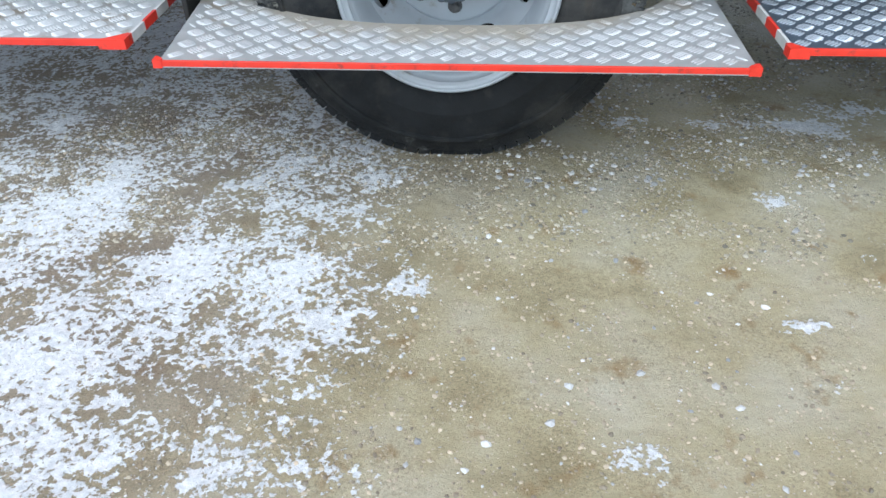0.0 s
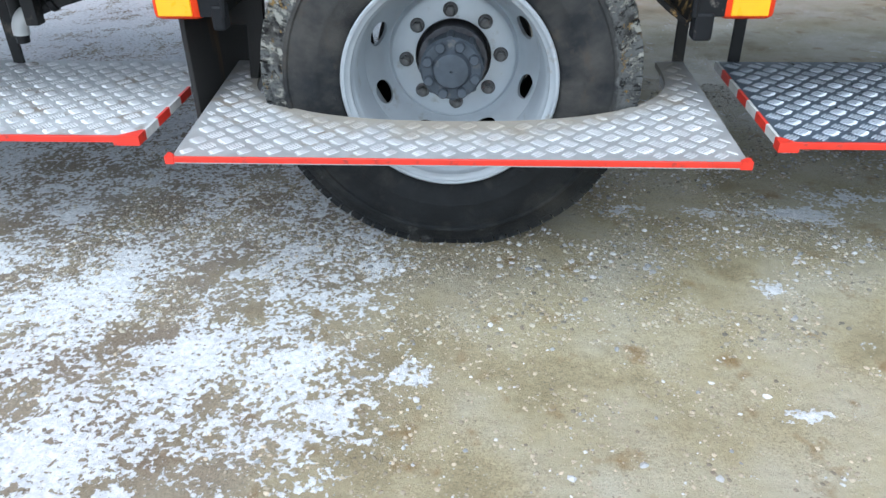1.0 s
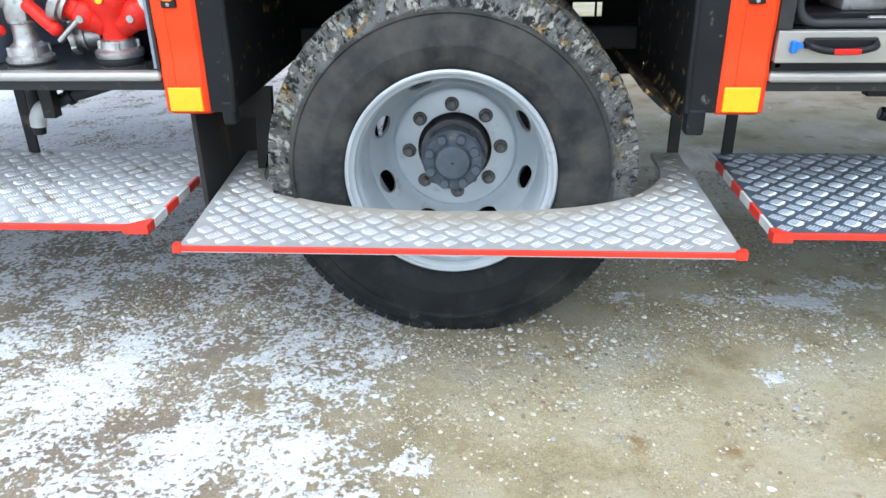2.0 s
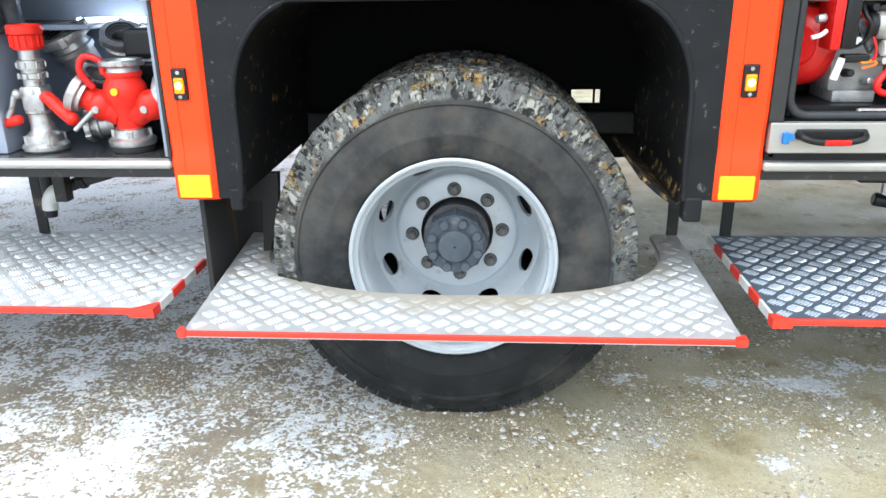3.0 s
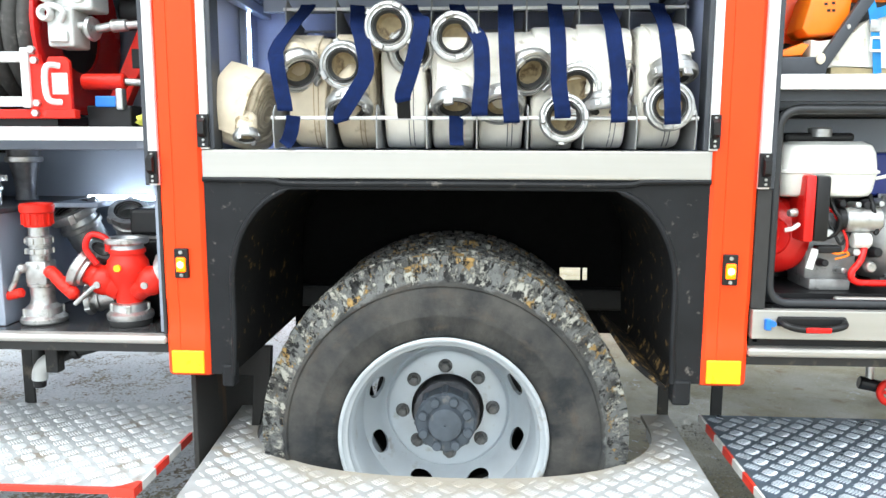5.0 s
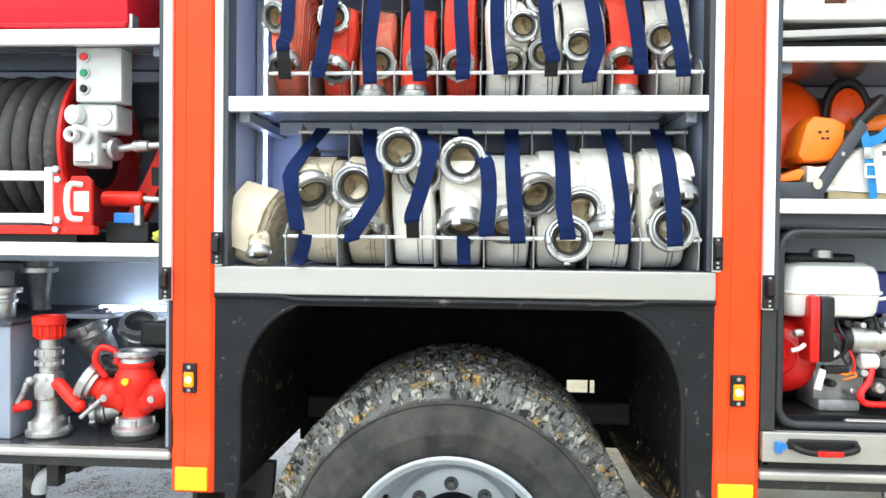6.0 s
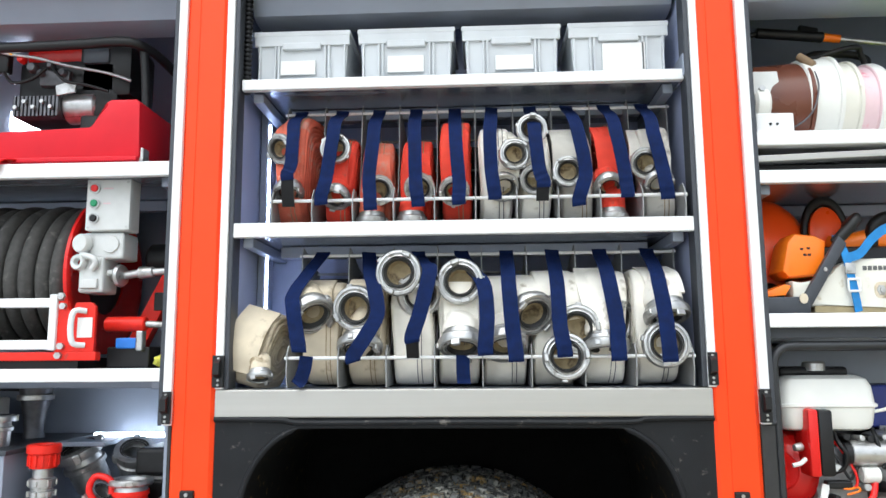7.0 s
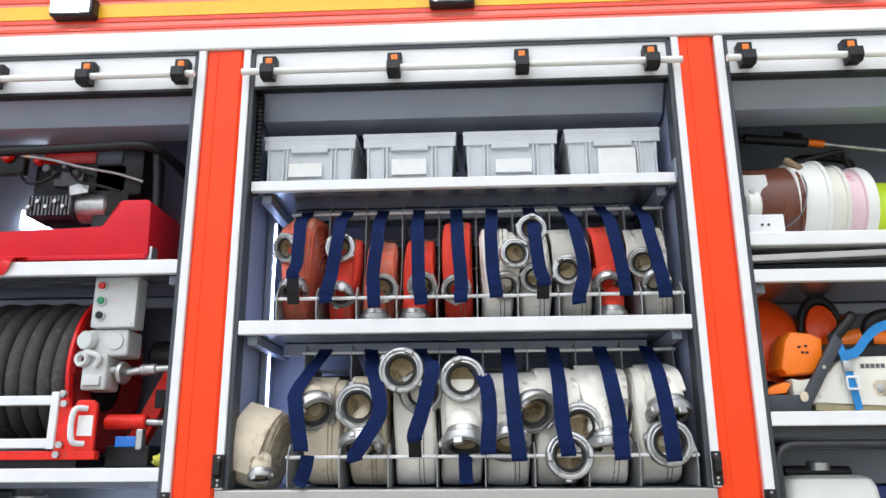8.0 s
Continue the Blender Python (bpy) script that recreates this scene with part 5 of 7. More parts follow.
hose(mid(up_x, 6), 0.140, 0.085, 0.205, 1.890, M_CANVAS, 17, [((0.234, 0.005, 2.007), F), ((0.241, 0.025, 1.866), (-0.1, -0.9, -0.3))], [([(0.235, 0.06, 2.0), (0.245, 0.045, 1.94), (0.243, 0.06, 1.88)], 0.065)], white, 0, C)
hose(mid(up_x, 7), 0.145, 0.088, 0.205, 1.895, M_CANVASGREY, 18, [((0.330, 0.000, 1.883), F)], [([(0.325, 0.12, 2.03), (0.328, 0.055, 1.97), (0.33, 0.050, 1.90)], 0.072)], "rolled grey canvas fire hose with stencilled print", -3, C)
hose(mid(up_x, 8) - 0.012, 0.150, 0.060, 0.205, 1.900, M_CANVASRED, 19, [((0.445, 0.030, 1.838), (0.1, -0.6, -0.8)), ((0.454, 0.058, 1.7535), (0, -0.03, -1))], [([(0.432, 0.12, 2.035), (0.435, 0.055, 1.98), (0.442, 0.045, 1.90), (0.445, 0.045, 1.865)], 0.05)], red, -5, C)
hose(mid(up_x, 9) + 0.0, 0.145, 0.085, 0.205, 1.895, M_CANVASGREY, 20, [((0.540, 0.005, 1.900), (-0.2, -1, -0.3)), ((0.580, 0.030, 1.845), (0.2, -0.6, -0.7))], [([(0.55, 0.14, 2.03), (0.545, 0.075, 1.97), (0.54, 0.055, 1.92)], 0.07), ([(0.575, 0.13, 2.03), (0.59, 0.060, 1.95), (0.582, 0.055, 1.87)], 0.06)], "rolled grey-white canvas fire hose", -4, C)

# loose roll lying in front of the locker's side wall
lr = thing("fire_hose", "yellowed canvas hose roll standing beside the rack", "fire hose", m=pose(-0.545, 0.150, 1.410, 0, 16, -9), group="rolled hoses in the racks")
part("roll", roll_mesh(0.106, 0.112, 31, 0.02), M_CANVASOLD, lr, "", 50)
bm = ribbon(bmesh.new(), [(0.0, -0.06, 0.112), (0.0, -0.110, 0.065), (0.0, -0.126, -0.005), (0.0, -0.118, -0.065)], 0.10, 0.008)
part("hose_end", bm, M_CANVASOLD, lr, "", 50)
couple(lr, (-0.512, 0.012, 1.325), (0.1, -0.35, -0.95), 0.56, M_CANVASOLD, 0, M_CANVASOLD)

# straps: x and z where each one leaves the rod, passes the hose, turns and ends
LOW = [
    (-0.377, 1.682, -0.420, 1.552, -0.414, 1.518, -0.393, 1.402), (-0.241, 1.680, -0.200, 1.567, -0.188, 1.495, -0.248, 1.375),
    (-0.096, 1.680, -0.050, 1.617, -0.064, 1.540, -0.094, 1.425), (0.030, 1.680, 0.094, 1.574, 0.102, 1.495, 0.096, 1.391),
    (0.161, 1.680, 0.161, 1.573, 0.165, 1.495, 0.175, 1.374), (0.293, 1.680, 0.291, 1.543, 0.291, 1.465, 0.300, 1.385),
    (0.429, 1.680, 0.427, 1.573, 0.438, 1.473, 0.438, 1.375), (0.564, 1.680, 0.557, 1.572, 0.562, 1.495, 0.567, 1.371)]
UP = [
    (-0.449, 2.113, -0.429, 2.000, -0.430, 1.917, -0.440, 1.871), (-0.323, 2.113, -0.317, 1.998, -0.331, 1.879, -0.345, 1.800),
    (-0.211, 2.113, -0.206, 1.969, -0.214, 1.877, -0.210, 1.783), (-0.100, 2.113, -0.090, 1.968, -0.087, 1.865, -0.080, 1.790),
    (0.015, 2.113, 0.025, 1.939, 0.032, 1.848, 0.030, 1.794), (0.125, 2.113, 0.117, 1.987, 0.119, 1.893, 0.127, 1.806),
    (0.238, 2.113, 0.240, 1.986, 0.248, 1.891, 0.259, 1.838), (0.346, 2.113, 0.358, 1.984, 0.373, 1.879, 0.352, 1.785),
    (0.456, 2.113, 0.461, 1.982, 0.476, 1.877, 0.481, 1.806), (0.566, 2.113, 0.560, 1.981, 0.576, 1.887, 0.586, 1.799)]
for r, rows, width, (ya, yb, yc, yd) in ((rack_low, LOW, 0.040, (0.048, -0.010, -0.036, -0.052)), (rack_up, UP, 0.037, (0.036, -0.012, -0.024, -0.030))):
    inv = r.matrix_world.inverted()
    for i, (x0, z0, x1, z1, x2, z2, x3, z3) in enumerate(rows):
        full = [(x0, 0.172, z0 - 0.002), (x0, 0.166, z0 + 0.008), (x0, 0.158, z0 + 0.003), (x0 * 0.9 + x1 * 0.1, 0.145, z0 - 0.010), (x0 * 0.5 + x1 * 0.5, ya, z0 * 0.5 + z1 * 0.5 - 0.006), (x1, yb, z1), (x2, yc, z2),
                (x2 * 0.5 + x3 * 0.5, (yc + yd) / 2 - 0.005 * (i % 2), z2 * 0.5 + z3 * 0.5), (x3, yd, z3 + 0.012), (x3 + 0.001, yd + 0.003, z3 - 0.006)]
        bm = ribbon(bmesh.new(), full, width, 0.0025, (1, 0.08 * (i % 3 - 1), -0.10 * (i % 2)), 5, 0.0008)
        bm.transform(inv)
        part("strap", bm, M_STRAP, r, "navy blue webbing strap", 40)
for x, y, z, w, mt, sw in ((-0.385, 0.006, 1.372, 0.036, M_STRAP, 0.022), (0.036, 0.010, 1.372, 0.036, M_STRAP, -0.003)):
    bm = ribbon(bmesh.new(), [(x, y, z + 0.014), (x - 0.1 * sw, y - 0.012, z - 0.02), (x - 0.6 * sw, y - 0.012, z - 0.050), (x - sw, y - 0.02, z - 0.060)], w, 0.0025, (1, 0.2, 0))
    bm.transform(rack_low.matrix_world.inverted())
    part("strap", bm, mt, rack_low, "hanging strap end", 40)
for x, z0, z1, r in ((-0.440, 1.880, 1.795, rack_up), (-0.096, 1.435, 1.380, rack_low), (0.257, 1.848, 1.800, rack_up)):
    bm = ribbon(bmesh.new(), [(x, -0.026, z0), (x, -0.020, (z0 + z1) / 2), (x, -0.004, z1)], 0.034, 0.003)
    bm.transform(r.matrix_world.inverted())
    part("hook_tape", bm, M_STRAPBLK, r, "black hook tape end")


# ---- grey containers on the upper shelf ----
def container(x0, x1, lab):
    w = x1 - x0
    z0, z1, y0, d = 2.176, 2.345, 0.085, 0.30
    b = thing("storage_box", "light grey plastic stacking container with white label", "storage box", ((x0 + x1) / 2, y0 + d / 2, z0), "containers on the top shelf")
    inv = b.matrix_world.inverted()
    bm = bmesh.new()

    def ring(ins, z):
        return [bm.verts.new((x, y, z)) for x, y in ((x0 + ins, y0 + ins), (x1 - ins, y0 + ins), (x1 - ins, y0 + d - ins), (x0 + ins, y0 + d - ins))]
    rs = [ring(0.016, z0), ring(0.011, z0 + 0.10), ring(0.008, z1 - 0.014), ring(0.0, z1 - 0.014), ring(0.0, z1), ring(0.010, z1), ring(0.014, z1 - 0.01), ring(0.022, z0 + 0.006)]
    for a, c in zip(rs, rs[1:]):
        for k in range(4):
            bm.faces.new((a[k], a[(k + 1) % 4], c[(k + 1) % 4], c[k]))
    bm.faces.new(rs[0])
    bm.faces.new(rs[-1])
    bm.transform(inv)
    part("body", bm, M_BOX, b)
    # rim with a stepped handle zone and ribs
    bm = bmesh.new()
    box(bm, x0 + 0.002, x1 - 0.002, y0 + 0.001, y0 + 0.010, z1 - 0.045, z1 - 0.012, 0.002, 1)
    bm.transform(inv)
    part("rim_band", bm, M_BOX, b)
    bm = B(x0 + 0.30 * w, x1 - 0.30 * w, y0 - 0.004, y0 + 0.012, z1 - 0.058, z1 - 0.036, bevel=0.003)
    bm.transform(inv)
    part("handle", bm, M_BOX, b)
    for u in (0.06, 0.22, 0.26, 0.74, 0.78, 0.94):
        bm = B(x0 + u * w - 0.003, x0 + u * w + 0.003, y0 + 0.002, y0 + 0.014, z0 + 0.01, z1 - 0.04, bevel=0.001, seg=1)
        bm.transform(inv)
        part("rib", bm, M_BOX, b)
    lx0, lx1, lz0, lz1 = lab
    bm = B(x0 + lx0 * w, x0 + lx1 * w, y0 + 0.002, y0 + 0.009, z0 + lz0, z0 + lz1)
    bm.transform(inv)
    part("label", bm, M_LABEL, b, "white paper label")


container(-0.578, -0.290, (0.28, 0.64, 0.035, 0.078))
container(-0.268, 0.020, (0.31, 0.68, 0.035, 0.085))
container(0.040, 0.330, (0.34, 0.72, 0.035, 0.078))
container(0.350, 0.640, (0.34, 0.76, 0.020, 0.105))

# ---- left locker: bottom ----
part("led_strip", rod(bmesh.new(), (-1.200, 0.48, 1.134), (-0.93, 0.48, 1.134), 0.008), M_LED, truck, "bright white light strip")
part("led_strip", B(-1.63, -1.45, 0.560, 0.574, 2.215, 2.285, bevel=0.004), M_LED, truck, "bright white locker light")
sb = part("stowage_bin", B(-1.95, -1.245, 0.07, 0.57, 0.798, 1.118, bevel=0.003), M_GREY, truck, "grey sheet metal bin")
part("bin_ledge", B(-1.235, -1.075, 0.30, 0.57, 1.116, 1.131, bevel=0.003), M_GREY, sb, "grey sheet metal ledge")
part("bin_top", B(-1.95, -1.235, 0.06, 0.57, 1.118, 1.132, bevel=0.003), M_GREYDK, sb)


def branch_pipe(x, y, z):
    t = thing("branch_pipe", "aluminium hose nozzle with red head and lever", "hose nozzle", (x, y, z))
    part("base_coupling", lathe(bmesh.new(), [(0, 0), (0.058, 0), (0.063, 0.006), (0.063, 0.016), (0.056, 0.022), (0.050, 0.026), (0.048, 0.045), (0.040, 0.052), (0.036, 0.056), (0, 0.056)], Matrix(), 36), M_STEEL, t, "", 35)
    for k in range(4):
        part("claw", box(bmesh.new(), -0.007, 0.007, 0.044, 0.056, 0.018, 0.046, 0.002, 1, Matrix.Rotation(radians(45 + 90 * k), 4, "Z")), M_STEEL, t)
    part("neck", lathe(bmesh.new(), [(0.036, 0.054), (0.032, 0.07), (0.033, 0.105), (0.038, 0.108), (0.038, 0.115), (0, 0.115)], Matrix(), 32), M_STEEL, t, "", 35)
    part("valve_body", B(-0.032, 0.032, -0.030, 0.030, 0.113, 0.182, bevel=0.008), M_STEEL, t, "", 35)
    bm = lathe(bmesh.new(), [(0.028, 0.18), (0.028, 0.20), (0.034, 0.202), (0.034, 0.216), (0.029, 0.218), (0.029, 0.226), (0.035, 0.228), (0.035, 0.250), (0.027, 0.254), (0.027, 0.285), (0, 0.285)], Matrix(), 32)
    part("barrel", bm, M_STEEL, t, "", 35)
    for zz in (0.209, 0.239):
        for k in range(6):
            part("grip_lug", box(bmesh.new(), -0.006, 0.006, 0.030, 0.039, zz - 0.008, zz + 0.008, 0.0015, 1, Matrix.Rotation(radians(60 * k), 4, "Z")), M_STEEL, t)
    part("red_head", lathe(bmesh.new(), [(0.026, 0.278), (0.036, 0.280), (0.038, 0.286), (0.038, 0.318), (0.046, 0.322), (0.046, 0.342), (0.042, 0.346), (0.030, 0.346), (0.026, 0.336), (0, 0.336)], Matrix(), 36), M_REDSAT, t, "red spray head", 35)
    bm = bmesh.new()
    for k in range(14):
        box(bm, -0.003, 0.003, 0.036, 0.043, 0.286, 0.318, 0.001, 1, Matrix.Rotation(radians(360 / 14 * k), 4, "Z"))
    part("head_rib", bm, M_REDSAT, t)
    part("lever", tube(bmesh.new(), [(-0.03, -0.02, 0.155), (-0.042, -0.036, 0.158), (-0.055, -0.038, 0.125), (-0.072, -0.038, 0.098)], 0.0085, 10), M_STEEL, t, "", 50)
    bm = bmesh.new()
    bmesh.ops.create_uvsphere(bm, u_segments=16, v_segments=10, radius=0.014, matrix=Matrix.Translation((-0.036, -0.034, 0.162)))
    part("pivot", bm, M_STEEL, t, "", 50)
    bm = bmesh.new()
    rod(bm, (-0.10, -0.034, 0.078), (-0.035, -0.036, 0.094), 0.014, 0.014, 14, 0.005)
    part("lever_grip", bm, M_REDSAT, t, "red lever grip", 40)
    bm = tube(bmesh.new(), [(0.026, -0.012, 0.152), (0.055, -0.03, 0.146), (0.085, -0.04, 0.118), (0.118, -0.045, 0.092)], 0.017, 12)
    for k in range(5):
        p = Vector((0.045, -0.025, 0.150)).lerp(Vector((0.115, -0.045, 0.096)), k / 4)
        bmesh.ops.create_uvsphere(bm, u_segments=10, v_segments=8, radius=0.0195, matrix=Matrix.Translation(p))
    part("pistol_grip", bm, M_REDSAT, t, "ribbed red hand grip", 50)
    return t


branch_pipe(-1.166, 0.130, 0.798)


def breeching(x, y, z):
    t = thing("dividing_breeching", "red three-way hose manifold with aluminium couplings", "manifold", (x, y, z))
    part("foot", lathe(bmesh.new(), [(0, 0), (0.056, 0), (0.060, 0.012), (0.058, 0.020), (0, 0.020)], Matrix(), 32), M_RUBBER, t, "", 35)
    part("inlet_coupling", lathe(bmesh.new(), [(0.030, 0.018), (0.062, 0.018), (0.064, 0.024), (0.064, 0.034), (0.056, 0.040), (0.048, 0.042), (0.046, 0.062), (0.038, 0.066), (0, 0.066)], Matrix(), 36), M_STEEL, t, "", 35)
    for k in range(4):
        part("claw", box(bmesh.new(), -0.007, 0.007, 0.042, 0.054, 0.036, 0.062, 0.002, 1, Matrix.Rotation(radians(20 + 90 * k), 4, "Z")), M_STEEL, t)
    bm = lathe(bmesh.new(), [(0.036, 0.062), (0.037, 0.10), (0.045, 0.125), (0.056, 0.146), (0.059, 0.165), (0.055, 0.186), (0.046, 0.198), (0.046, 0.206), (0.050, 0.208), (0.050, 0.220), (0, 0.220)], Matrix(), 36)
    for s in (-1, 1):
        rod(bm, (0.02 * s, 0, 0.10), (0.115 * s, -0.01, 0.155), 0.036, 0.034, 24, 0.004)
        bmesh.ops.create_uvsphere(bm, u_segments=20, v_segments=12, radius=0.043, matrix=Matrix.Translation((0.07 * s, -0.006, 0.128)))
    part("body", bm, M_REDSAT, t, "cast red painted body", 50)
    for s in (-1, 1):
        part("outlet_coupling", lathe(bmesh.new(), [(0.030, 0), (0.046, 0), (0.046, 0.010), (0.056, 0.014), (0.058, 0.034), (0.052, 0.038), (0.034, 0.036), (0.030, 0.02)], frame_to((0.11 * s, -0.01, 0.152), (s, -0.1, 0.55)), 32), M_STEEL, t, "", 35)
        part("outlet_bolt", rod(bmesh.new(), (0.068 * s, -0.046, 0.122), (0.068 * s, -0.054, 0.122), 0.010, n=12), M_STEEL, t, "", 40)
    part("brass_plug", rod(bmesh.new(), (0, -0.060, 0.172), (0, -0.068, 0.172), 0.010, n=12), M_YELLOW, t, "brass plug", 40)
    part("outlet_coupling", lathe(bmesh.new(), [(0.036, 0.214), (0.048, 0.216), (0.044, 0.232), (0.056, 0.234), (0.060, 0.238), (0.060, 0.248), (0.056, 0.252), (0.042, 0.250), (0.040, 0.242), (0, 0.240)], Matrix(), 36), M_STEEL, t, "", 35)
    part("hand_wheel", tube(bmesh.new(), [(-0.075, -0.03, 0.178), (-0.10, -0.04, 0.225), (-0.085, -0.035, 0.262), (-0.045, -0.03, 0.250), (-0.04, -0.03, 0.215)], 0.009, 10), M_RED, t, "red operating handle", 50)
    part("lever", tube(bmesh.new(), [(-0.075, -0.055, 0.118), (-0.105, -0.06, 0.09), (-0.13, -0.06, 0.068)], 0.007, 8), M_STEEL, t, "", 50)
    return t


breeching(-0.905, 0.125, 0.798)


def adapter(x, y, z, d, size, label):
    t = thing("hose_adapter", label, "hose coupling", (x, y, z), "spare couplings in the locker")
    m = frame_to((0, 0, 0), d) @ Matrix.Scale(size, 4)
    part("barrel", lathe(bmesh.new(), [(0.034, 0), (0.046, 0), (0.050, 0.02), (0.050, 0.06), (0.058, 0.064), (0.058, 0.076), (0.052, 0.08), (0.048, 0.10), (0.036, 0.10), (0.034, 0.05)], m, 32, True), M_STEEL, t, "", 35)
    part("claw_ring", lathe(bmesh.new(), [(0.044, 0.098), (0.066, 0.100), (0.068, 0.108), (0.066, 0.122), (0.052, 0.126), (0.040, 0.122), (0.038, 0.10)], m, 36, True), M_STEEL, t, "", 35)
    for k in range(3):
        part("claw", box(bmesh.new(), -0.010, 0.010, 0.060, 0.074, 0.098, 0.124, 0.002, 1, m @ Matrix.Rotation(radians(120 * k), 4, "Z")), M_STEEL, t)
    part("seal", lathe(bmesh.new(), [(0.036, 0.118), (0.046, 0.127), (0.048, 0.124), (0.040, 0.116)], m, 28, True), M_RUBBER, t)
    return t


adapter(-1.10, 0.44, 0.798, (0.05, 0, 1), 0.9, "upright aluminium hose adapter on locker floor")
adapter(-1.150, 0.40, 0.985, (-0.28, -0.35, 0.9), 1.12, "tilted aluminium suction adapter stacked on another")
adapter(-0.98, 0.42, 0.798, (0, 0, 1), 0.95, "upright aluminium hose adapter on locker floor")
adapter(-1.020, 0.40, 1.015, (0.2, -0.55, 0.8), 0.92, "dark aluminium adapter with open mouth")
adapter(-0.985, 0.20, 0.862, (-0.95, -0.2, -0.12), 0.66, "small aluminium coupling lying on its side")
adapter(-1.06, 0.20, 0.95, (0.6, -0.2, 0.7), 0.6, "small tilted aluminium coupling beside nozzle")
adapter(-1.335, 0.17, 1.132, (0, 0, 1), 0.72, "short aluminium coupling on the bin")
adapter(-1.46, 0.15, 1.132, (0, 0, 1), 0.72, "short aluminium coupling on the bin")
bk = thing("tool_case", "black plastic tool case standing on end", "tool case", (-0.880, 0.27, 0.798))
part("case_body", B(-0.05, 0.045, -0.06, 0.10, 0.0, 0.235, bevel=0.01), M_BLACK, bk)
part("case_lid", B(-0.055, 0.05, -0.065, 0.105, 0.245, 0.325, bevel=0.012), M_BLACK, bk)
part("clasp_band", B(-0.052, 0.047, -0.064, 0.10, 0.236, 0.244), M_STEEL, bk)
dk = thing("suction_pipe", "dark steel suction pipe standing on the bin", "suction pipe", (-1.375, 0.42, 1.132))
part("taper", lathe(bmesh.new(), [(0, 0), (0.034, 0), (0.034, 0.006), (0.030, 0.012), (0.034, 0.06), (0.047, 0.13), (0.052, 0.165), (0, 0.165)], Matrix(), 28), M_DARKSTEEL, dk, "", 40)
part("elbow", tube(bmesh.new(), [(0.0, 0, 0.150), (-0.02, 0, 0.170), (-0.07, 0, 0.178), (-0.30, 0, 0.178)], 0.030, 14), M_RUBBER, dk, "black rubber elbow", 50)
part("clamp", lathe(bmesh.new(), [(0.050, 0.120), (0.056, 0.122), (0.056, 0.136), (0.050, 0.138)], Matrix(), 28, True), M_STEEL, dk, "", 40)
wb = thing("storage_box", "pale grey plastic box lying on the bin", "storage box", (-1.56, 0.30, 1.132))
part("box_body", B(-0.13, 0.10, -0.03, 0.12, 0.0, 0.13, bevel=0.006), M_GREYPL, wb)

# ---- left locker: hose reel ----
reel = thing("hose_reel", "red hose reel with coiled black rubber hose", "hose reel", (-1.3, 0.32, 1.357))
RZ = 0.285
for k in range(9):
    x = 0.150 - k * 0.048
    rr = 0.205 - 0.006 * (k % 2)
    pts = [(x + 0.010 * math.sin(a), rr * math.cos(a), RZ + rr * math.sin(a)) for a in np.linspace(0, 2 * math.pi, 49)]
    part("hose_coil", tube(bmesh.new(), pts, 0.0235, 12, 1), M_HOSEBLK, reel, "dusty black rubber hose coil", 60)
part("drum", lathe(bmesh.new(), [(0, -0.35), (0.17, -0.35), (0.17, 0.18), (0, 0.18)], frame_to((0, 0, RZ), (1, 0, 0)), 32), M_RUBBER, reel, "", 40)
part("flange", lathe(bmesh.new(), [(0.12, 0.182), (0.235, 0.182), (0.245, 0.186), (0.245, 0.196), (0.235, 0.200), (0.215, 0.196), (0.20, 0.190), (0.12, 0.190)], frame_to((0, 0, RZ), (1, 0, 0)), 56, True), M_RED, reel, "glossy red reel flange", 35)
bm = bmesh.new()
for z in (0.182, 0.066):
    box(bm, -0.60, 0.205, -0.305, -0.280, z - 0.013, z + 0.013, 0.003)
box(bm, 0.190, 0.212, -0.310, -0.278, 0.050, 0.205, 0.003)
part("guard_frame", bm, M_FRAME, reel, "white tubular guard frame")
bm = prism(bmesh.new(), [(0.205, 0.045), (0.318, 0.045), (0.318, 0.170), (0.306, 0.182), (0.262, 0.182), (0.256, 0.160), (0.240, 0.160), (0.236, 0.188), (0.205, 0.188)], -0.300, -0.286, "y", 0.002)
part("end_plate", bm, M_REDSAT, reel, "red painted end plate")
part("base_bar", B(-0.60, 0.325, -0.300, -0.270, 0.022, 0.046, bevel=0.003), M_REDSAT, reel, "red base bar")
part("base_skirt", B(-0.60, 0.26, -0.27, 0.20, 0.0, 0.03), M_BLACK, reel)
part("grab_handle", tube(bmesh.new(), [(0.292, -0.300, 0.158), (0.270, -0.322, 0.156), (0.264, -0.326, 0.115), (0.270, -0.322, 0.070), (0.292, -0.300, 0.064)], 0.008, 10), M_FRAME, reel, "white grab handle", 50)
part("label", B(0.270, 0.312, -0.303, -0.298, 0.085, 0.140), M_LABEL, reel, "white rating label")
for x, z in ((0.228, 0.172), (0.228, 0.062), (0.222, 0.20), (0.222, 0.036)):
    part("bolt", rod(bmesh.new(), (x, -0.300, z), (x, -0.312, z), 0.010, n=6), M_STEEL, reel)
bm = prism(bmesh.new(), [(0.30, 0.045), (0.36, 0.045), (0.48, 0.30), (0.505, 0.36), (0.465, 0.385), (0.44, 0.33)], -0.10, -0.06, "y", 0.003)
part("side_arm", bm, M_REDSAT, reel, "red slanted bearing arm")
part("arm_slot", B(0.395, 0.425, -0.104, -0.098, 0.17, 0.225, bevel=0.002), M_BLACK, reel)
bm = rod(bmesh.new(), (0.30, -0.20, 0.125), (0.42, -0.20, 0.125), 0.022, 0.022, 16, 0.004)
part("roller_tube", bm, M_REDSAT, reel, "red roller tube", 40)
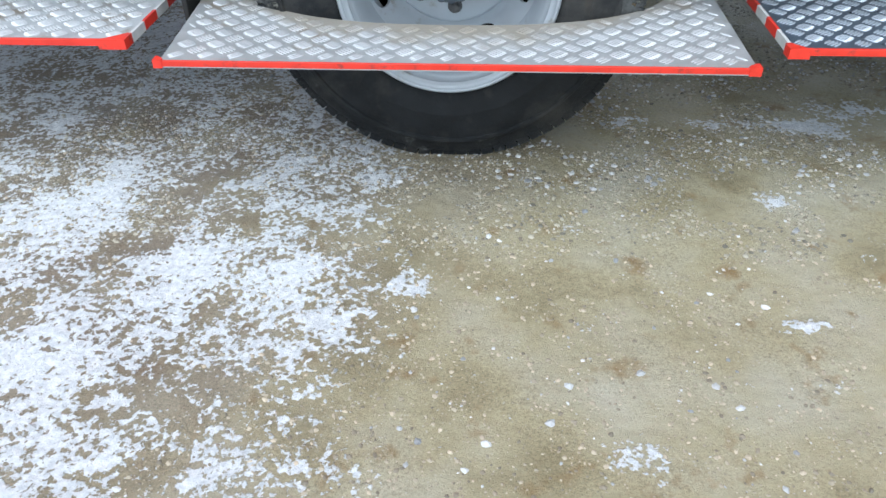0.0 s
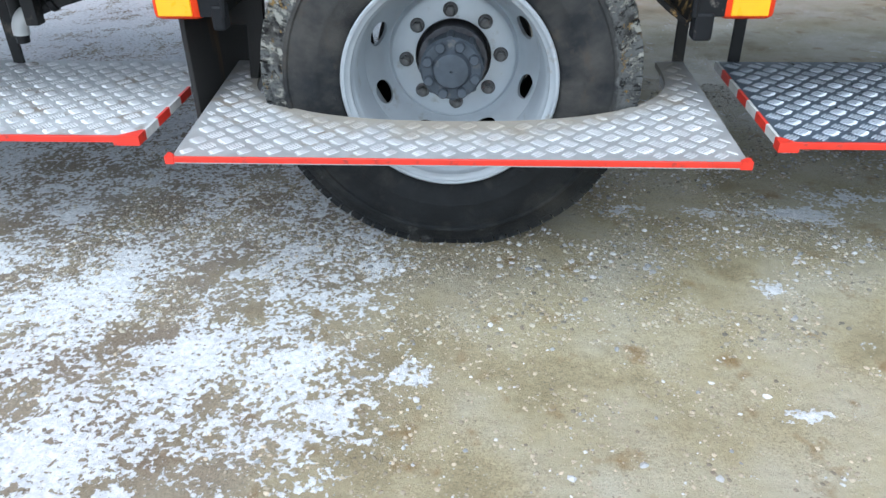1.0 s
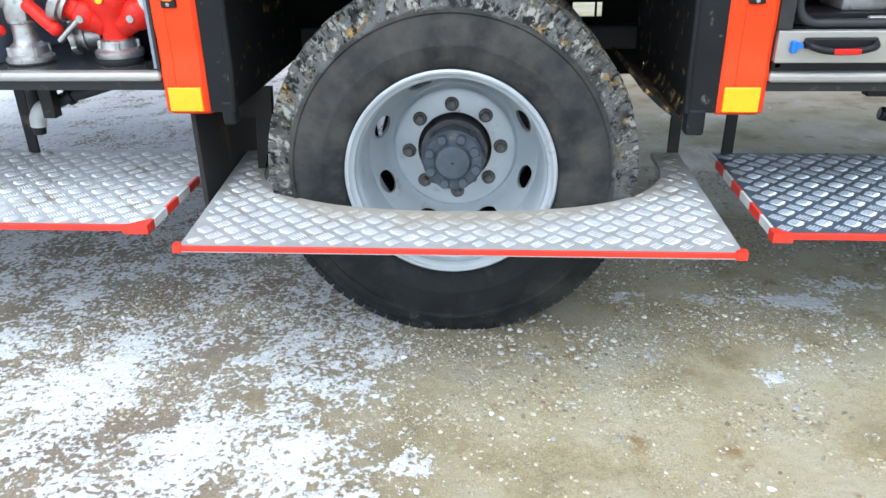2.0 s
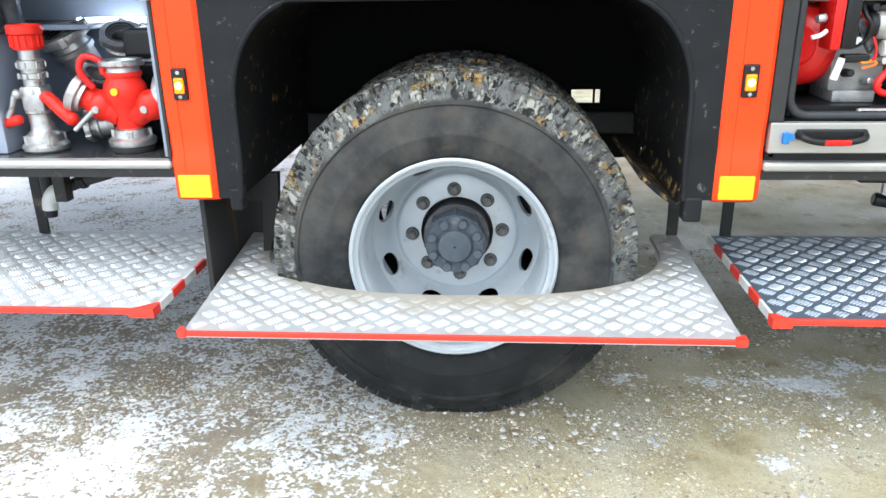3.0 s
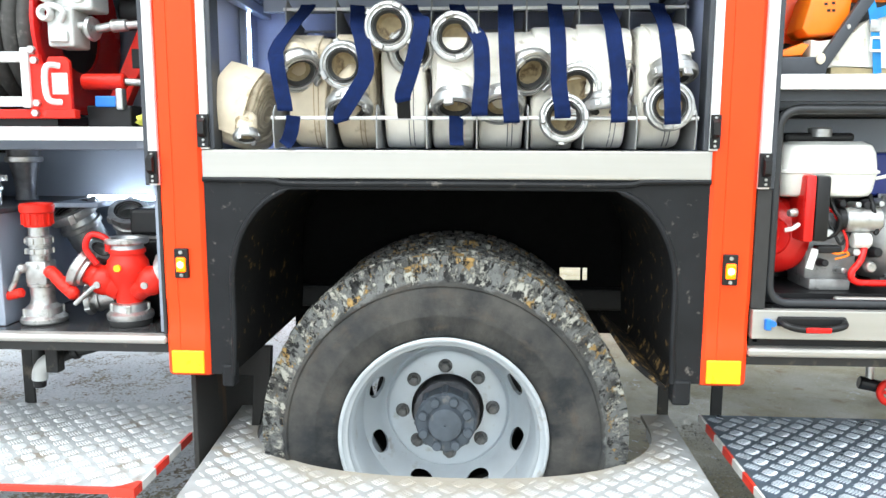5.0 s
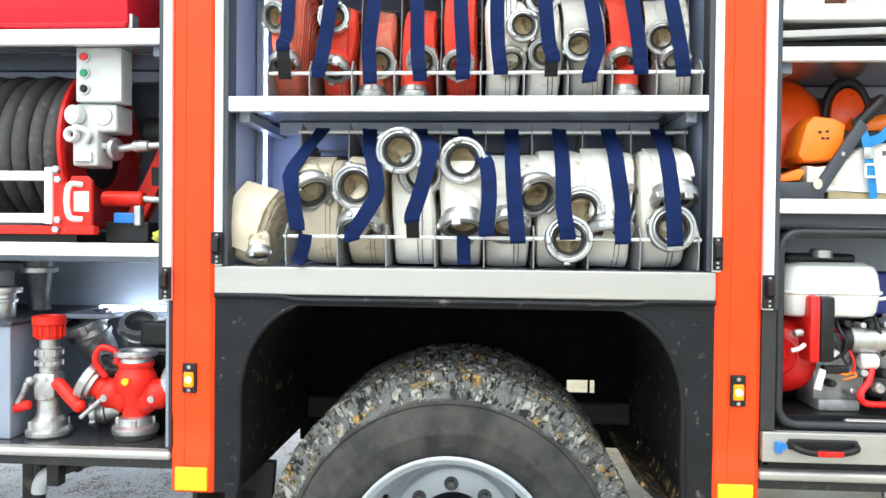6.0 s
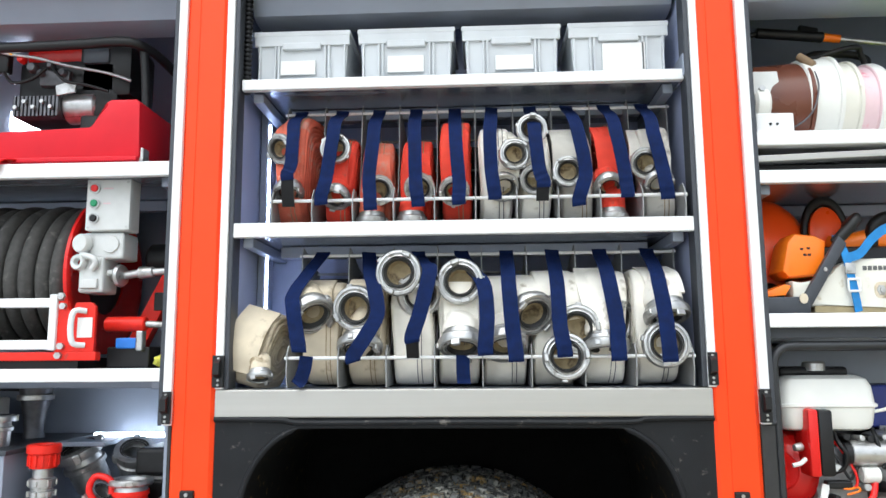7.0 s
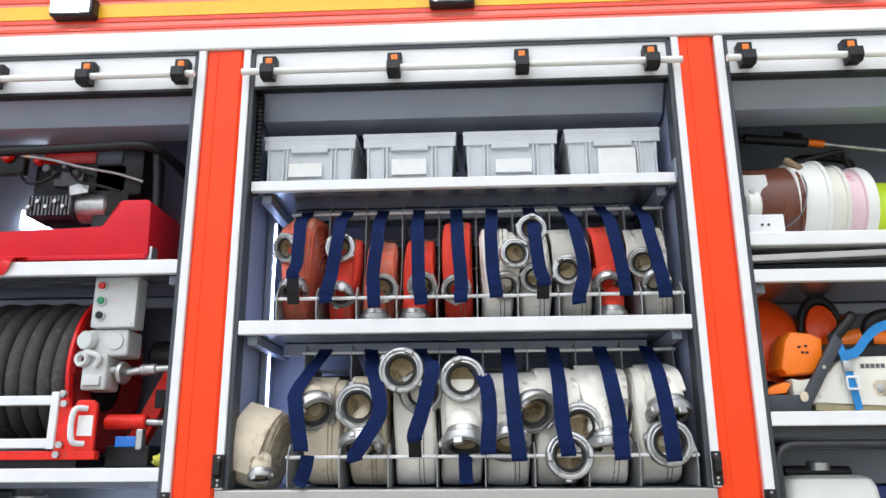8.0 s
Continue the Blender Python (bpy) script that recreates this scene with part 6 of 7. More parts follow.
part("roller_rod", rod(bmesh.new(), (0.42, -0.20, 0.125), (0.500, -0.20, 0.120), 0.010, n=12), M_STEEL, reel, "", 40)
part("motor", rod(bmesh.new(), (0.36, -0.06, 0.33), (0.47, -0.06, 0.33), 0.05, 0.05, 20, 0.01), M_BLACK, reel, "black electric motor", 40)
part("cable", tube(bmesh.new(), [(0.46, -0.07, 0.26), (0.475, -0.1, 0.20), (0.49, -0.14, 0.15), (0.505, -0.18, 0.125)], 0.007, 8), M_BLACK, reel, "", 50)
bm = rod(bmesh.new(), (0.30, -0.19, 0.262), (0.39, -0.19, 0.275), 0.012, n=14)
rod(bm, (0.385, -0.19, 0.275), (0.43, -0.19, 0.278), 0.018, 0.016, 14, 0.003)
rod(bm, (0.43, -0.19, 0.278), (0.50, -0.19, 0.280), 0.011, n=14)
rod(bm, (0.478, -0.19, 0.275), (0.480, -0.19, 0.345), 0.009, n=10)
part("water_valve", bm, M_STEEL, reel, "brass and steel valve fitting", 40)
bm = lathe(bmesh.new(), [(0.0, 0.0), (0.030, 0.004), (0.034, 0.010), (0.030, 0.018), (0.0, 0.020)], frame_to((0.325, -0.20, 0.266), (1, -0.2, 0)), 24)
part("hand_wheel", bm, M_STEEL, reel, "", 40)

cb = thing("control_box", "light grey switch box with three push buttons", "control box", (-0.985, 0.13, 1.749))
part("housing", B(-0.068, 0.062, -0.055, 0.005, 0.0, 0.152, bevel=0.005), M_GREYPL, cb)
part("cover", B(-0.068, 0.062, -0.062, -0.054, 0.002, 0.150, bevel=0.002), M_GREYPL, cb)
for z, mt, lab in ((0.124, M_RED, "red button"), (0.080, M_GREEN, "green button"), (0.036, M_BLACK, "black button")):
    bm = lathe(bmesh.new(), [(0, 0), (0.014, 0), (0.015, 0.004), (0.015, 0.008), (0.011, 0.008)], frame_to((-0.042, -0.061, z), F), 20)
    part("bezel", bm, M_STEEL, cb, "", 40)
    part("button", rod(bmesh.new(), (-0.042, -0.066, z), (-0.042, -0.074, z), 0.0105, 0.0105, 20, 0.002), mt, cb, lab, 40)
for z, w in ((0.124, 0.028), (0.080, 0.022)):
    part("print_bar", B(-0.018, -0.018 + w, -0.0635, -0.0615, z - 0.002, z + 0.002), M_PINK, cb)
for x in (-0.060, 0.054):
    for z in (0.010, 0.142):
        part("screw", rod(bmesh.new(), (x, -0.061, z), (x, -0.064, z), 0.0035, n=8), M_STEEL, cb)
sk = thing("socket_box", "light grey power socket box with round caps", "power socket", (-1.005, 0.14, 1.571))
part("upper_housing", B(-0.06, 0.062, -0.058, 0.04, 0.098, 0.176, bevel=0.008), M_GREYPL, sk)
part("lower_housing", B(-0.065, 0.008, -0.062, 0.03, 0.0, 0.105, bevel=0.008), M_GREYPL, sk)
part("round_cap", lathe(bmesh.new(), [(0.0, 0.022), (0.024, 0.022), (0.028, 0.016), (0.028, 0.0), (0, 0)], frame_to((-0.052, -0.060, 0.142), (-0.25, -1, 0)), 28), M_GREYPL, sk, "", 35)
part("round_cap", lathe(bmesh.new(), [(0.0, 0.006), (0.024, 0.006), (0.026, 0.0), (0, 0)], frame_to((0.025, -0.058, 0.140), F), 28), M_GREYPL, sk, "", 35)
part("socket_ring", lathe(bmesh.new(), [(0.009, 0.006), (0.012, 0.016), (0.020, 0.018), (0.023, 0.012), (0.023, 0.0), (0.009, 0.0)], frame_to((-0.060, -0.062, 0.088), (-0.2, -1, 0)), 24, True), M_GREYPL, sk, "", 35)
part("hinge_lever", tube(bmesh.new(), [(-0.055, -0.07, 0.11), (-0.02, -0.078, 0.10), (-0.008, -0.076, 0.085), (-0.02, -0.072, 0.065)], 0.009, 10), M_GREYPL, sk, "", 50)
part("flap", B(-0.055, -0.004, -0.072, -0.060, 0.012, 0.040, bevel=0.003), M_GREYPL, sk)
part("cable_gland", rod(bmesh.new(), (0.008, -0.03, 0.06), (0.045, -0.03, 0.06), 0.010, n=12), M_GREYPL, sk, "", 40)
bs = thing("ratchet_buckle", "blue plastic buckle on a black strap", "buckle", (-0.925, 0.10, 1.357))
part("buckle", B(-0.03, 0.03, -0.012, 0.012, 0.055, 0.085, bevel=0.004), M_BLUE, bs)
part("tongue", B(0.03, 0.05, -0.016, 0.012, 0.048, 0.105, bevel=0.004), M_STEEL, bs)
part("block", B(-0.06, 0.065, 0.0, 0.12, 0.0, 0.06, bevel=0.005), M_BLACK, bs)
gl = thing("work_glove", "crumpled yellow work glove lying on shelf", "glove", (-0.808, 0.10, 1.359))
bm = bmesh.new()
bmesh.ops.create_icosphere(bm, subdivisions=3, radius=1)
for v in bm.verts:
    k = 1 + 0.25 * noise.noise(v.co * 2.3)
    v.co = Vector((v.co.x * 0.032 * k, v.co.y * 0.05 * k, max(0, 0.018 + v.co.z * 0.022 * k)))
part("cloth", bm, mat("yellow_glove_cloth", (0.62, 0.60, 0.08), 0.8, bump=0.4), gl, "", 60)

# ---- left locker: motor pump on the upper shelf ----
pump = thing("motor_pump", "portable petrol pump with red plastic fuel tank", "portable pump", (-1.1, 0.05, 1.936))
bm = prism(bmesh.new(), [(-0.80, 0.012), (0.195, 0.012), (0.205, 0.03), (0.200, 0.190), (0.185, 0.202), (0.110, 0.202), (0.095, 0.192), (0.070, 0.112), (0.055, 0.104), (-0.80, 0.100)], 0.0, 0.34, "y", 0.012)
part("fuel_tank", bm, M_REDPL, pump, "moulded red plastic fuel tank", 40)
part("tank_rim", B(-0.80, 0.20, -0.006, 0.34, 0.012, 0.028, bevel=0.004), M_REDPL, pump)
part("tank_clip", B(0.195, 0.212, 0.01, 0.05, 0.008, 0.055, bevel=0.003), M_STEEL, pump)
part("air_cover", B(-0.285, -0.075, 0.20, 0.34, 0.397, 0.497, bevel=0.018), M_RED, pump, "red engine air cover", 40)
part("yellow_sticker", B(-0.225, -0.135, 0.195, 0.2015, 0.468, 0.478), M_YELLOW, pump)
part("muffler_box", B(-0.085, 0.09, 0.16, 0.34, 0.27, 0.455, bevel=0.02), M_BLACK, pump, "black muffler box", 40)
part("control_panel", B(-0.40, -0.29, 0.12, 0.15, 0.34, 0.43, bevel=0.006), M_BLACK, pump)
bm = rod(bmesh.new(), (-0.345, 0.12, 0.40), (-0.345, 0.10, 0.40), 0.022, 0.02, 16, 0.004)
part("red_knob", bm, M_RED, pump, "red knob", 40)
bm = rod(bmesh.new(), (-0.25, 0.14, 0.385), (-0.25, 0.115, 0.385), 0.014, 0.012, 14, 0.003)
part("choke_knob", bm, M_RED, pump, "", 40)
part("throttle_link", tube(bmesh.new(), [(-0.33, 0.11, 0.41), (-0.28, 0.11, 0.395), (-0.2, 0.12, 0.385), (-0.10, 0.13, 0.36), (0.02, 0.13, 0.335), (0.10, 0.14, 0.31)], 0.005, 8), M_STEEL, pump, "", 50)
cyl = part("cylinder", B(-0.265, -0.13, 0.15, 0.25, 0.205, 0.26), M_DARKSTEEL, pump, "finned dark engine cylinder")
for k in range(12):
    part("fin", B(-0.27 + k * 0.0125, -0.263 + k * 0.0125, 0.13, 0.26, 0.20, 0.265), M_DARKSTEEL, cyl)
part("exhaust_shield", rod(bmesh.new(), (-0.13, 0.2, 0.245), (-0.02, 0.2, 0.245), 0.052, 0.052, 24, 0.008), M_STEEL, pump, "bare metal exhaust shield", 40)
part("crankcase", B(-0.28, 0.05, 0.16, 0.32, 0.20, 0.395, bevel=0.02), M_BLACK, pump, "", 40)
part("engine_mount", B(-0.07, 0.05, 0.16, 0.32, 0.095, 0.21, bevel=0.01), M_BLACK, pump, "", 40)
bm = bmesh.new()
for x, z, r in ((-0.22, 0.36, 0.018), (-0.19, 0.34, 0.014), (-0.16, 0.365, 0.012), (-0.12, 0.34, 0.016)):
    rod(bm, (x, 0.15, z), (x, 0.125, z), r, r * 0.8, 14, 0.003)
part("carburettor", bm, M_DARKSTEEL, pump, "", 40)
bm = tube(bmesh.new(), [(-0.60, 0.03, 0.372), (-0.30, 0.03, 0.379), (-0.02, 0.03, 0.386), (0.12, 0.03, 0.390), (0.175, 0.06, 0.384), (0.20, 0.14, 0.372), (0.215, 0.25, 0.35), (0.22, 0.33, 0.33)], 0.015, 12)
part("carry_frame", bm, M_BLACK, pump, "black tubular carry frame", 50)
bm = tube(bmesh.new(), [(0.17, 0.07, 0.380), (0.175, 0.08, 0.30), (0.178, 0.09, 0.19)], 0.014, 10)
part("frame_post", bm, M_BLACK, pump, "", 50)
part("frame_post", tube(bmesh.new(), [(-0.385, 0.12, 0.34), (-0.39, 0.12, 0.2), (-0.36, 0.12, 0.10)], 0.008, 8), M_BLACK, pump, "", 50)
for k in range(5):
    bm = bmesh.new()
    rod(bm, (-0.255 + k * 0.028, 0.128, 0.225 + 0.018 * (k % 2)), (-0.255 + k * 0.028, 0.115, 0.225 + 0.018 * (k % 2)), 0.007, n=6)
    part("engine_bolt", bm, M_STEEL, pump)
part("fuel_line", tube(bmesh.new(), [(-0.30, 0.12, 0.34), (-0.26, 0.105, 0.30), (-0.20, 0.105, 0.31), (-0.16, 0.11, 0.345)], 0.0055, 8), M_BLACK, pump, "", 50)
part("fuel_line", tube(bmesh.new(), [(-0.14, 0.11, 0.35), (-0.09, 0.10, 0.30), (-0.03, 0.11, 0.29), (0.04, 0.12, 0.27)], 0.005, 8), M_BLACK, pump, "", 50)
part("yellow_cable", tube(bmesh.new(), [(-0.33, 0.105, 0.405), (-0.30, 0.10, 0.412), (-0.27, 0.11, 0.392)], 0.004, 8), M_YELLOW, pump, "", 50)
part("bracket_plate", prism(bmesh.new(), [(-0.13, 0.262), (-0.07, 0.272), (-0.068, 0.30), (-0.10, 0.305), (-0.135, 0.295)], 0.125, 0.132, "y", 0.002), M_STEEL, pump, "bare metal bracket")
part("air_duct", B(-0.20, -0.10, 0.14, 0.20, 0.30, 0.355, bevel=0.01), M_DARKSTEEL, pump, "", 40)
part("cover_band", B(-0.287, -0.073, 0.198, 0.342, 0.392, 0.404, bevel=0.003), M_BLACK, pump)
part("muffler_lid", B(-0.07, 0.02, 0.150, 0.20, 0.375, 0.43, bevel=0.012), M_GREYDK, pump, "", 40)
part("red_strap", ribbon(bmesh.new(), [(-0.17, 0.0, 0.02), (-0.18, -0.055, 0.004), (-0.20, -0.058, -0.03), (-0.25, -0.05, -0.045)], 0.03, 0.003, (1, 0, 0.3)), M_RED, pump, "loose red strap", 40)

# ---- right locker: drawer and generator ----
dr = thing("drawer", "brushed aluminium pull-out drawer front", "drawer", (1.35, 0.01, 0.817))
part("drawer_front", B(-0.545, 0.62, -0.014, 0.012, 0.0, 0.077, bevel=0.003), M_BRUSH, dr)
bm = tube(bmesh.new(), [(-0.478, -0.016, 0.052), (-0.470, -0.040, 0.044), (-0.44, -0.046, 0.036), (-0.40, -0.047, 0.034), (-0.36, -0.046, 0.036), (-0.325, -0.040, 0.044), (-0.317, -0.016, 0.052)], 0.0085, 12)
h = part("pull_handle", bm, M_BLACK, dr, "black plastic pull handle", 50)
part("handle_backing", B(-0.483, -0.312, -0.024, -0.012, 0.036, 0.062, bevel=0.004), M_BLACK, dr)
part("red_insert", B(-0.425, -0.362, -0.058, -0.05, 0.028, 0.042, bevel=0.003), M_RED, h, "red reflector insert")
bl = part("release_catch", B(-0.515, -0.500, -0.028, -0.012, 0.026, 0.055, bevel=0.003), M_BLUE, dr, "blue release catch")
part("catch_tip", rod(bmesh.new(), (-0.497, -0.030, 0.044), (-0.497, -0.016, 0.044), 0.008, n=10), M_BLUE, bl)

gen = thing("generator", "petrol generator with white tank in black frame", "generator", (1.2, 0.2, 0.893))
bm = bmesh.new()
outline = [(x, z) for x, z in rounded(-0.346, 0.72, 0.012, 0.512, 0.05, 6)]
for y in (-0.164, 0.24):
    pts = [(x, y, z) for x, z in outline] + [(outline[0][0], y, outline[0][1])]
    tube(bm, pts, 0.0125, 12, 1)
part("tube_frame", bm, M_TUBE, gen, "black tubular frame", 60)
bm = bmesh.new()
w2 = 0.127
prof = [(0.024, 0.284), (0.012, 0.289), (0.006, 0.300), (0.0, 0.346), (-0.005, 0.349), (-0.005, 0.355), (0.0, 0.358), (0.004, 0.402), (0.012, 0.422), (0.03, 0.432)]
rings = []
for ins, z in prof:
    o = rounded(-0.305 + ins, -0.050 - ins, -0.10 + ins, 0.16 - ins, 0.03, 5)
    rings.append([bm.verts.new((x, y, z)) for x, y in o])
for a, b in zip(rings, rings[1:]):
    for k in range(len(a)):
        bm.faces.new((a[k], a[(k + 1) % len(a)], b[(k + 1) % len(a)], b[k]))
bm.faces.new(rings[0])
bm.faces.new(rings[-1])
part("fuel_tank", bm, M_WHITEPL, gen, "milky white plastic fuel tank", 35)
bm = lathe(bmesh.new(), [(0, 0.025), (0.026, 0.025), (0.030, 0.02), (0.030, 0), (0, 0)], Matrix.Translation((-0.188, -0.035, 0.444)), 20)
part("tank_cap", bm, M_STEEL, gen, "metal fuel cap", 35)
part("cap_base", B(-0.285, -0.10, -0.05, 0.12, 0.428, 0.455, bevel=0.010), M_BLACK, gen)
part("recoil_cover", lathe(bmesh.new(), [(0, 0.046), (0.022, 0.046), (0.026, 0.042), (0.050, 0.042), (0.054, 0.036), (0.082, 0.030), (0.098, 0.016), (0.104, 0.0), (0.106, -0.06), (0.09, -0.07), (0, -0.07)], frame_to((-0.285, 0.0, 0.170), (-0.55, -1, 0.08)), 40), M_RED, gen, "glossy red recoil starter cover", 30)
bm = bmesh.new()
mm = frame_to((-0.285, 0.0, 0.170), (-0.55, -1, 0.08))
for k in (4, 5, 6, 7, 8, 12, 13, 14):
    box(bm, 0.060, 0.079, -0.0022, 0.0022, 0.026, 0.0372, 0, 1, mm @ Matrix.Rotation(radians(20 * k), 4, "Z"))
part("cover_slot", bm, M_BLACK, gen)
part("warning_label", box(bmesh.new(), -0.010, 0.010, -0.028, 0.028, 0, 0.003, 0, 1, frame_to((-0.212, -0.098, 0.12), (0.1, -1, 0)) @ Matrix.Rotation(radians(-15), 4, "Z")), M_LABEL, gen)
cp = part("switch_box", B(-0.252, -0.224, -0.13, -0.02, 0.168, 0.345, bevel=0.008), M_RED, gen, "red switch box", 40)
part("air_filter", B(-0.224, -0.186, -0.128, -0.02, 0.170, 0.343, bevel=0.008), M_BLACK, gen, "black air filter housing", 40)
bm = rod(bmesh.new(), (-0.262, -0.10, 0.245), (-0.285, -0.11, 0.243), 0.012, 0.010, 12, 0.003)
part("ignition_key", bm, M_STEEL, gen, "", 40)
part("choke_lever", tube(bmesh.new(), [(-0.262, -0.12, 0.215), (-0.28, -0.13, 0.205), (-0.30, -0.13, 0.20)], 0.006, 8), M_WHITEPL, gen, "", 50)
part("engine_block", B(-0.215, -0.075, -0.06, 0.12, 0.055, 0.20, bevel=0.015), M_CAST, gen, "cast aluminium engine block", 40)
part("sump", B(-0.205, -0.095, -0.075, 0.08, 0.030, 0.062, bevel=0.006), M_CAST, gen, "", 40)
bm = rod(bmesh.new(), (-0.150, -0.08, 0.225), (-0.115, -0.08, 0.225), 0.032, 0.032, 20, 0.003)
part("starter_cap", bm, M_BLACK, gen, "", 40)
bm = rod(bmesh.new(), (-0.135, -0.08, 0.225), (-0.035, -0.08, 0.225), 0.034, 0.034, 24, 0.006)
part("starter_motor", bm, M_STEEL, gen, "bare metal starter motor", 40)
bm = rod(bmesh.new(), (-0.105, -0.085, 0.170), (-0.060, -0.085, 0.170), 0.022, 0.022, 20, 0.004)
part("solenoid", bm, M_WHITEPL, gen, "", 40)
bm = lathe(bmesh.new(), [(0, -0.06), (0.085, -0.06), (0.11, -0.03), (0.115, 0.0), (0.115, 0.20), (0, 0.20)], frame_to((0.02, 0.05, 0.16), (1, 0, 0)), 36)
part("alternator", bm, M_CAST, gen, "grey finned alternator housing", 40)
bm = bmesh.new()
for k in range(16):
    a = radians(90 + 180 * k / 15)
    c = Vector((0, 0.116 * math.cos(a), 0.116 * math.sin(a)))
    box(bm, 0.0, 0.20, -0.0025, 0.0025, -0.004, 0.010, 0, 1, Matrix.Translation(Vector((0.02, 0.05, 0.16)) + c) @ Matrix.Rotation(a - radians(90), 4, "X"))
part("cooling_fin", bm, M_CAST, gen)
part("red_cable", tube(bmesh.new(), [(-0.07, -0.085, 0.165), (-0.085, -0.10, 0.12), (-0.112, -0.11, 0.085), (-0.10, -0.11, 0.062), (-0.05, -0.11, 0.058), (0.08, -0.10, 0.058)], 0.009, 10), M_RED, gen, "thick red battery cable", 50)
part("thin_wire", tube(bmesh.new(), [(-0.17, -0.07, 0.26), (-0.145, -0.09, 0.22), (-0.125, -0.10, 0.17), (-0.13, -0.10, 0.14), (-0.155, -0.09, 0.135)], 0.0035, 6), M_RED, gen, "", 50)
part("thin_wire", tube(bmesh.new(), [(-0.185, -0.08, 0.145), (-0.15, -0.10, 0.135), (-0.125, -0.10, 0.14), (-0.12, -0.10, 0.13), (-0.15, -0.095, 0.12)], 0.003, 6), M_ORPL, gen, "", 50)
part("thin_wire", tube(bmesh.new(), [(-0.18, -0.07, 0.25), (-0.16, -0.09, 0.20), (-0.14, -0.10, 0.16), (-0.12, -0.09, 0.19)], 0.004, 6), M_BLACK, gen, "", 50)
part("wire_plug", B(-0.20, -0.135, -0.10, -0.07, 0.135, 0.155, bevel=0.004), M_BLACK, gen)
part("spark_cap", rod(bmesh.new(), (-0.06, -0.09, 0.10), (-0.06, -0.11, 0.10), 0.016, 0.014, 14, 0.003), M_STEEL, gen, "", 40)
part("fan_shroud", B(-0.300, -0.200, -0.03, 0.14, 0.085, 0.275, bevel=0.03), M_RED, gen, "red engine shroud", 40)
for k, (px, pz, pr, pm) in enumerate(((-0.165, 0.185, 0.014, M_STEEL), (-0.14, 0.265, 0.012, M_BLACK), (-0.105, 0.262, 0.010, M_STEEL), (-0.09, 0.135, 0.013, M_STEEL), (-0.075, 0.26, 0.014, M_BLACK), (-0.045, 0.135, 0.016, M_BLACK), (-0.035, 0.265, 0.010, M_STEEL), (-0.175, 0.105, 0.012, M_BLACK), (-0.13, 0.085, 0.010, M_STEEL), (-0.095, 0.075, 0.009, M_STEEL))):
    part("fitting", rod(bmesh.new(), (px, -0.055, pz), (px + 0.006 * (k % 3 - 1), -0.098, pz + 0.004), pr, pr * 0.8, 12, 0.002), pm, gen, "", 40)
part("fuel_hose", tube(bmesh.new(), [(-0.16, -0.06, 0.285), (-0.165, -0.10, 0.255), (-0.15, -0.11, 0.225), (-0.155, -0.10, 0.19), (-0.18, -0.09, 0.175)], 0.006, 8), M_BLACK, gen, "", 50)
part("fuel_hose", tube(bmesh.new(), [(-0.06, -0.07, 0.29), (-0.065, -0.10, 0.262), (-0.05, -0.10, 0.20), (-0.055, -0.10, 0.19)], 0.006, 8), M_BLACK, gen, "", 50)
part("carburettor", B(-0.185, -0.125, -0.085, -0.02, 0.195, 0.245, bevel=0.008), M_DARKSTEEL, gen, "", 40)
# black sheet added to stand in for the shade behind the engine
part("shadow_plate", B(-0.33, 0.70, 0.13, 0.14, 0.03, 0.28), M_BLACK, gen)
part("panel_box", B(-0.035, 0.20, 0.06, 0.22, 0.28, 0.40, bevel=0.006), M_NAVY, gen, "navy blue socket panel")
part("vent_pipe", tube(bmesh.new(), [(-0.055, -0.08, 0.335), (-0.02, -0.09, 0.345), (0.05, -0.09, 0.375)], 0.005, 8), M_WHITEPL, gen, "", 50)
part("base_plate", B(-0.17, 0.70, -0.158, -0.14, 0.0, 0.028, bevel=0.006), M_BRUSH, gen, "bare aluminium base plate")
part("engine_base", B(-0.33, 0.70, -0.12, 0.22, 0.004, 0.03), M_BLACK, gen)
part("locker_back_trim", B(0.846, 1.9, 0.035, 0.06, 1.425, 1.452), M_GREYDK, truck)

# ---- right locker: chain saw shelf ----
hm = thing("forestry_helmet", "glossy orange forestry helmet lying on shelf", "helmet", (0.945, 0.335, 1.489))
bm = bmesh.new()
bmesh.ops.create_uvsphere(bm, u_segments=32, v_segments=20, radius=1)
for v in bm.verts:
    v.co = Vector((v.co.x * 0.165, v.co.y * 0.13, 0.130 + max(v.co.z, -0.52) * 0.240))
part("shell", bm, M_ORDARK, hm, "", 60)
part("ear_cup", rod(bmesh.new(), (-0.03, -0.135, 0.055), (-0.03, -0.165, 0.055), 0.042, 0.034, 24, 0.01), M_BLACK, hm, "", 40)
part("clip", box(bmesh.new(), -0.008, 0.008, -0.008, 0.004, -0.022, 0.022, 0.003, 1, Matrix.Translation((0.035, -0.13, 0.115)) @ Matrix.Rotation(radians(20), 4, "Y")), M_BLACK, hm)
em = thing("ear_defenders", "orange ear defenders with thick black headband", "ear defenders", m=Matrix.Translation((1.110, 0.30, 1.490)) @ Matrix.Diagonal((0.70, 0.80, 1.14, 1.0)))
part("cup", lathe(bmesh.new(), [(0, 0.05), (0.04, 0.045), (0.068, 0.03), (0.074, 0), (0.06, -0.03), (0, -0.03)], frame_to((0, -0.05, 0.215), (0, -1, 0.1)), 32), M_ORDARK, em, "", 40)
part("stand_box", B(-0.07, 0.09, -0.02, 0.10, 0.0, 0.17, bevel=0.01), M_ORDARK, em, "", 40)
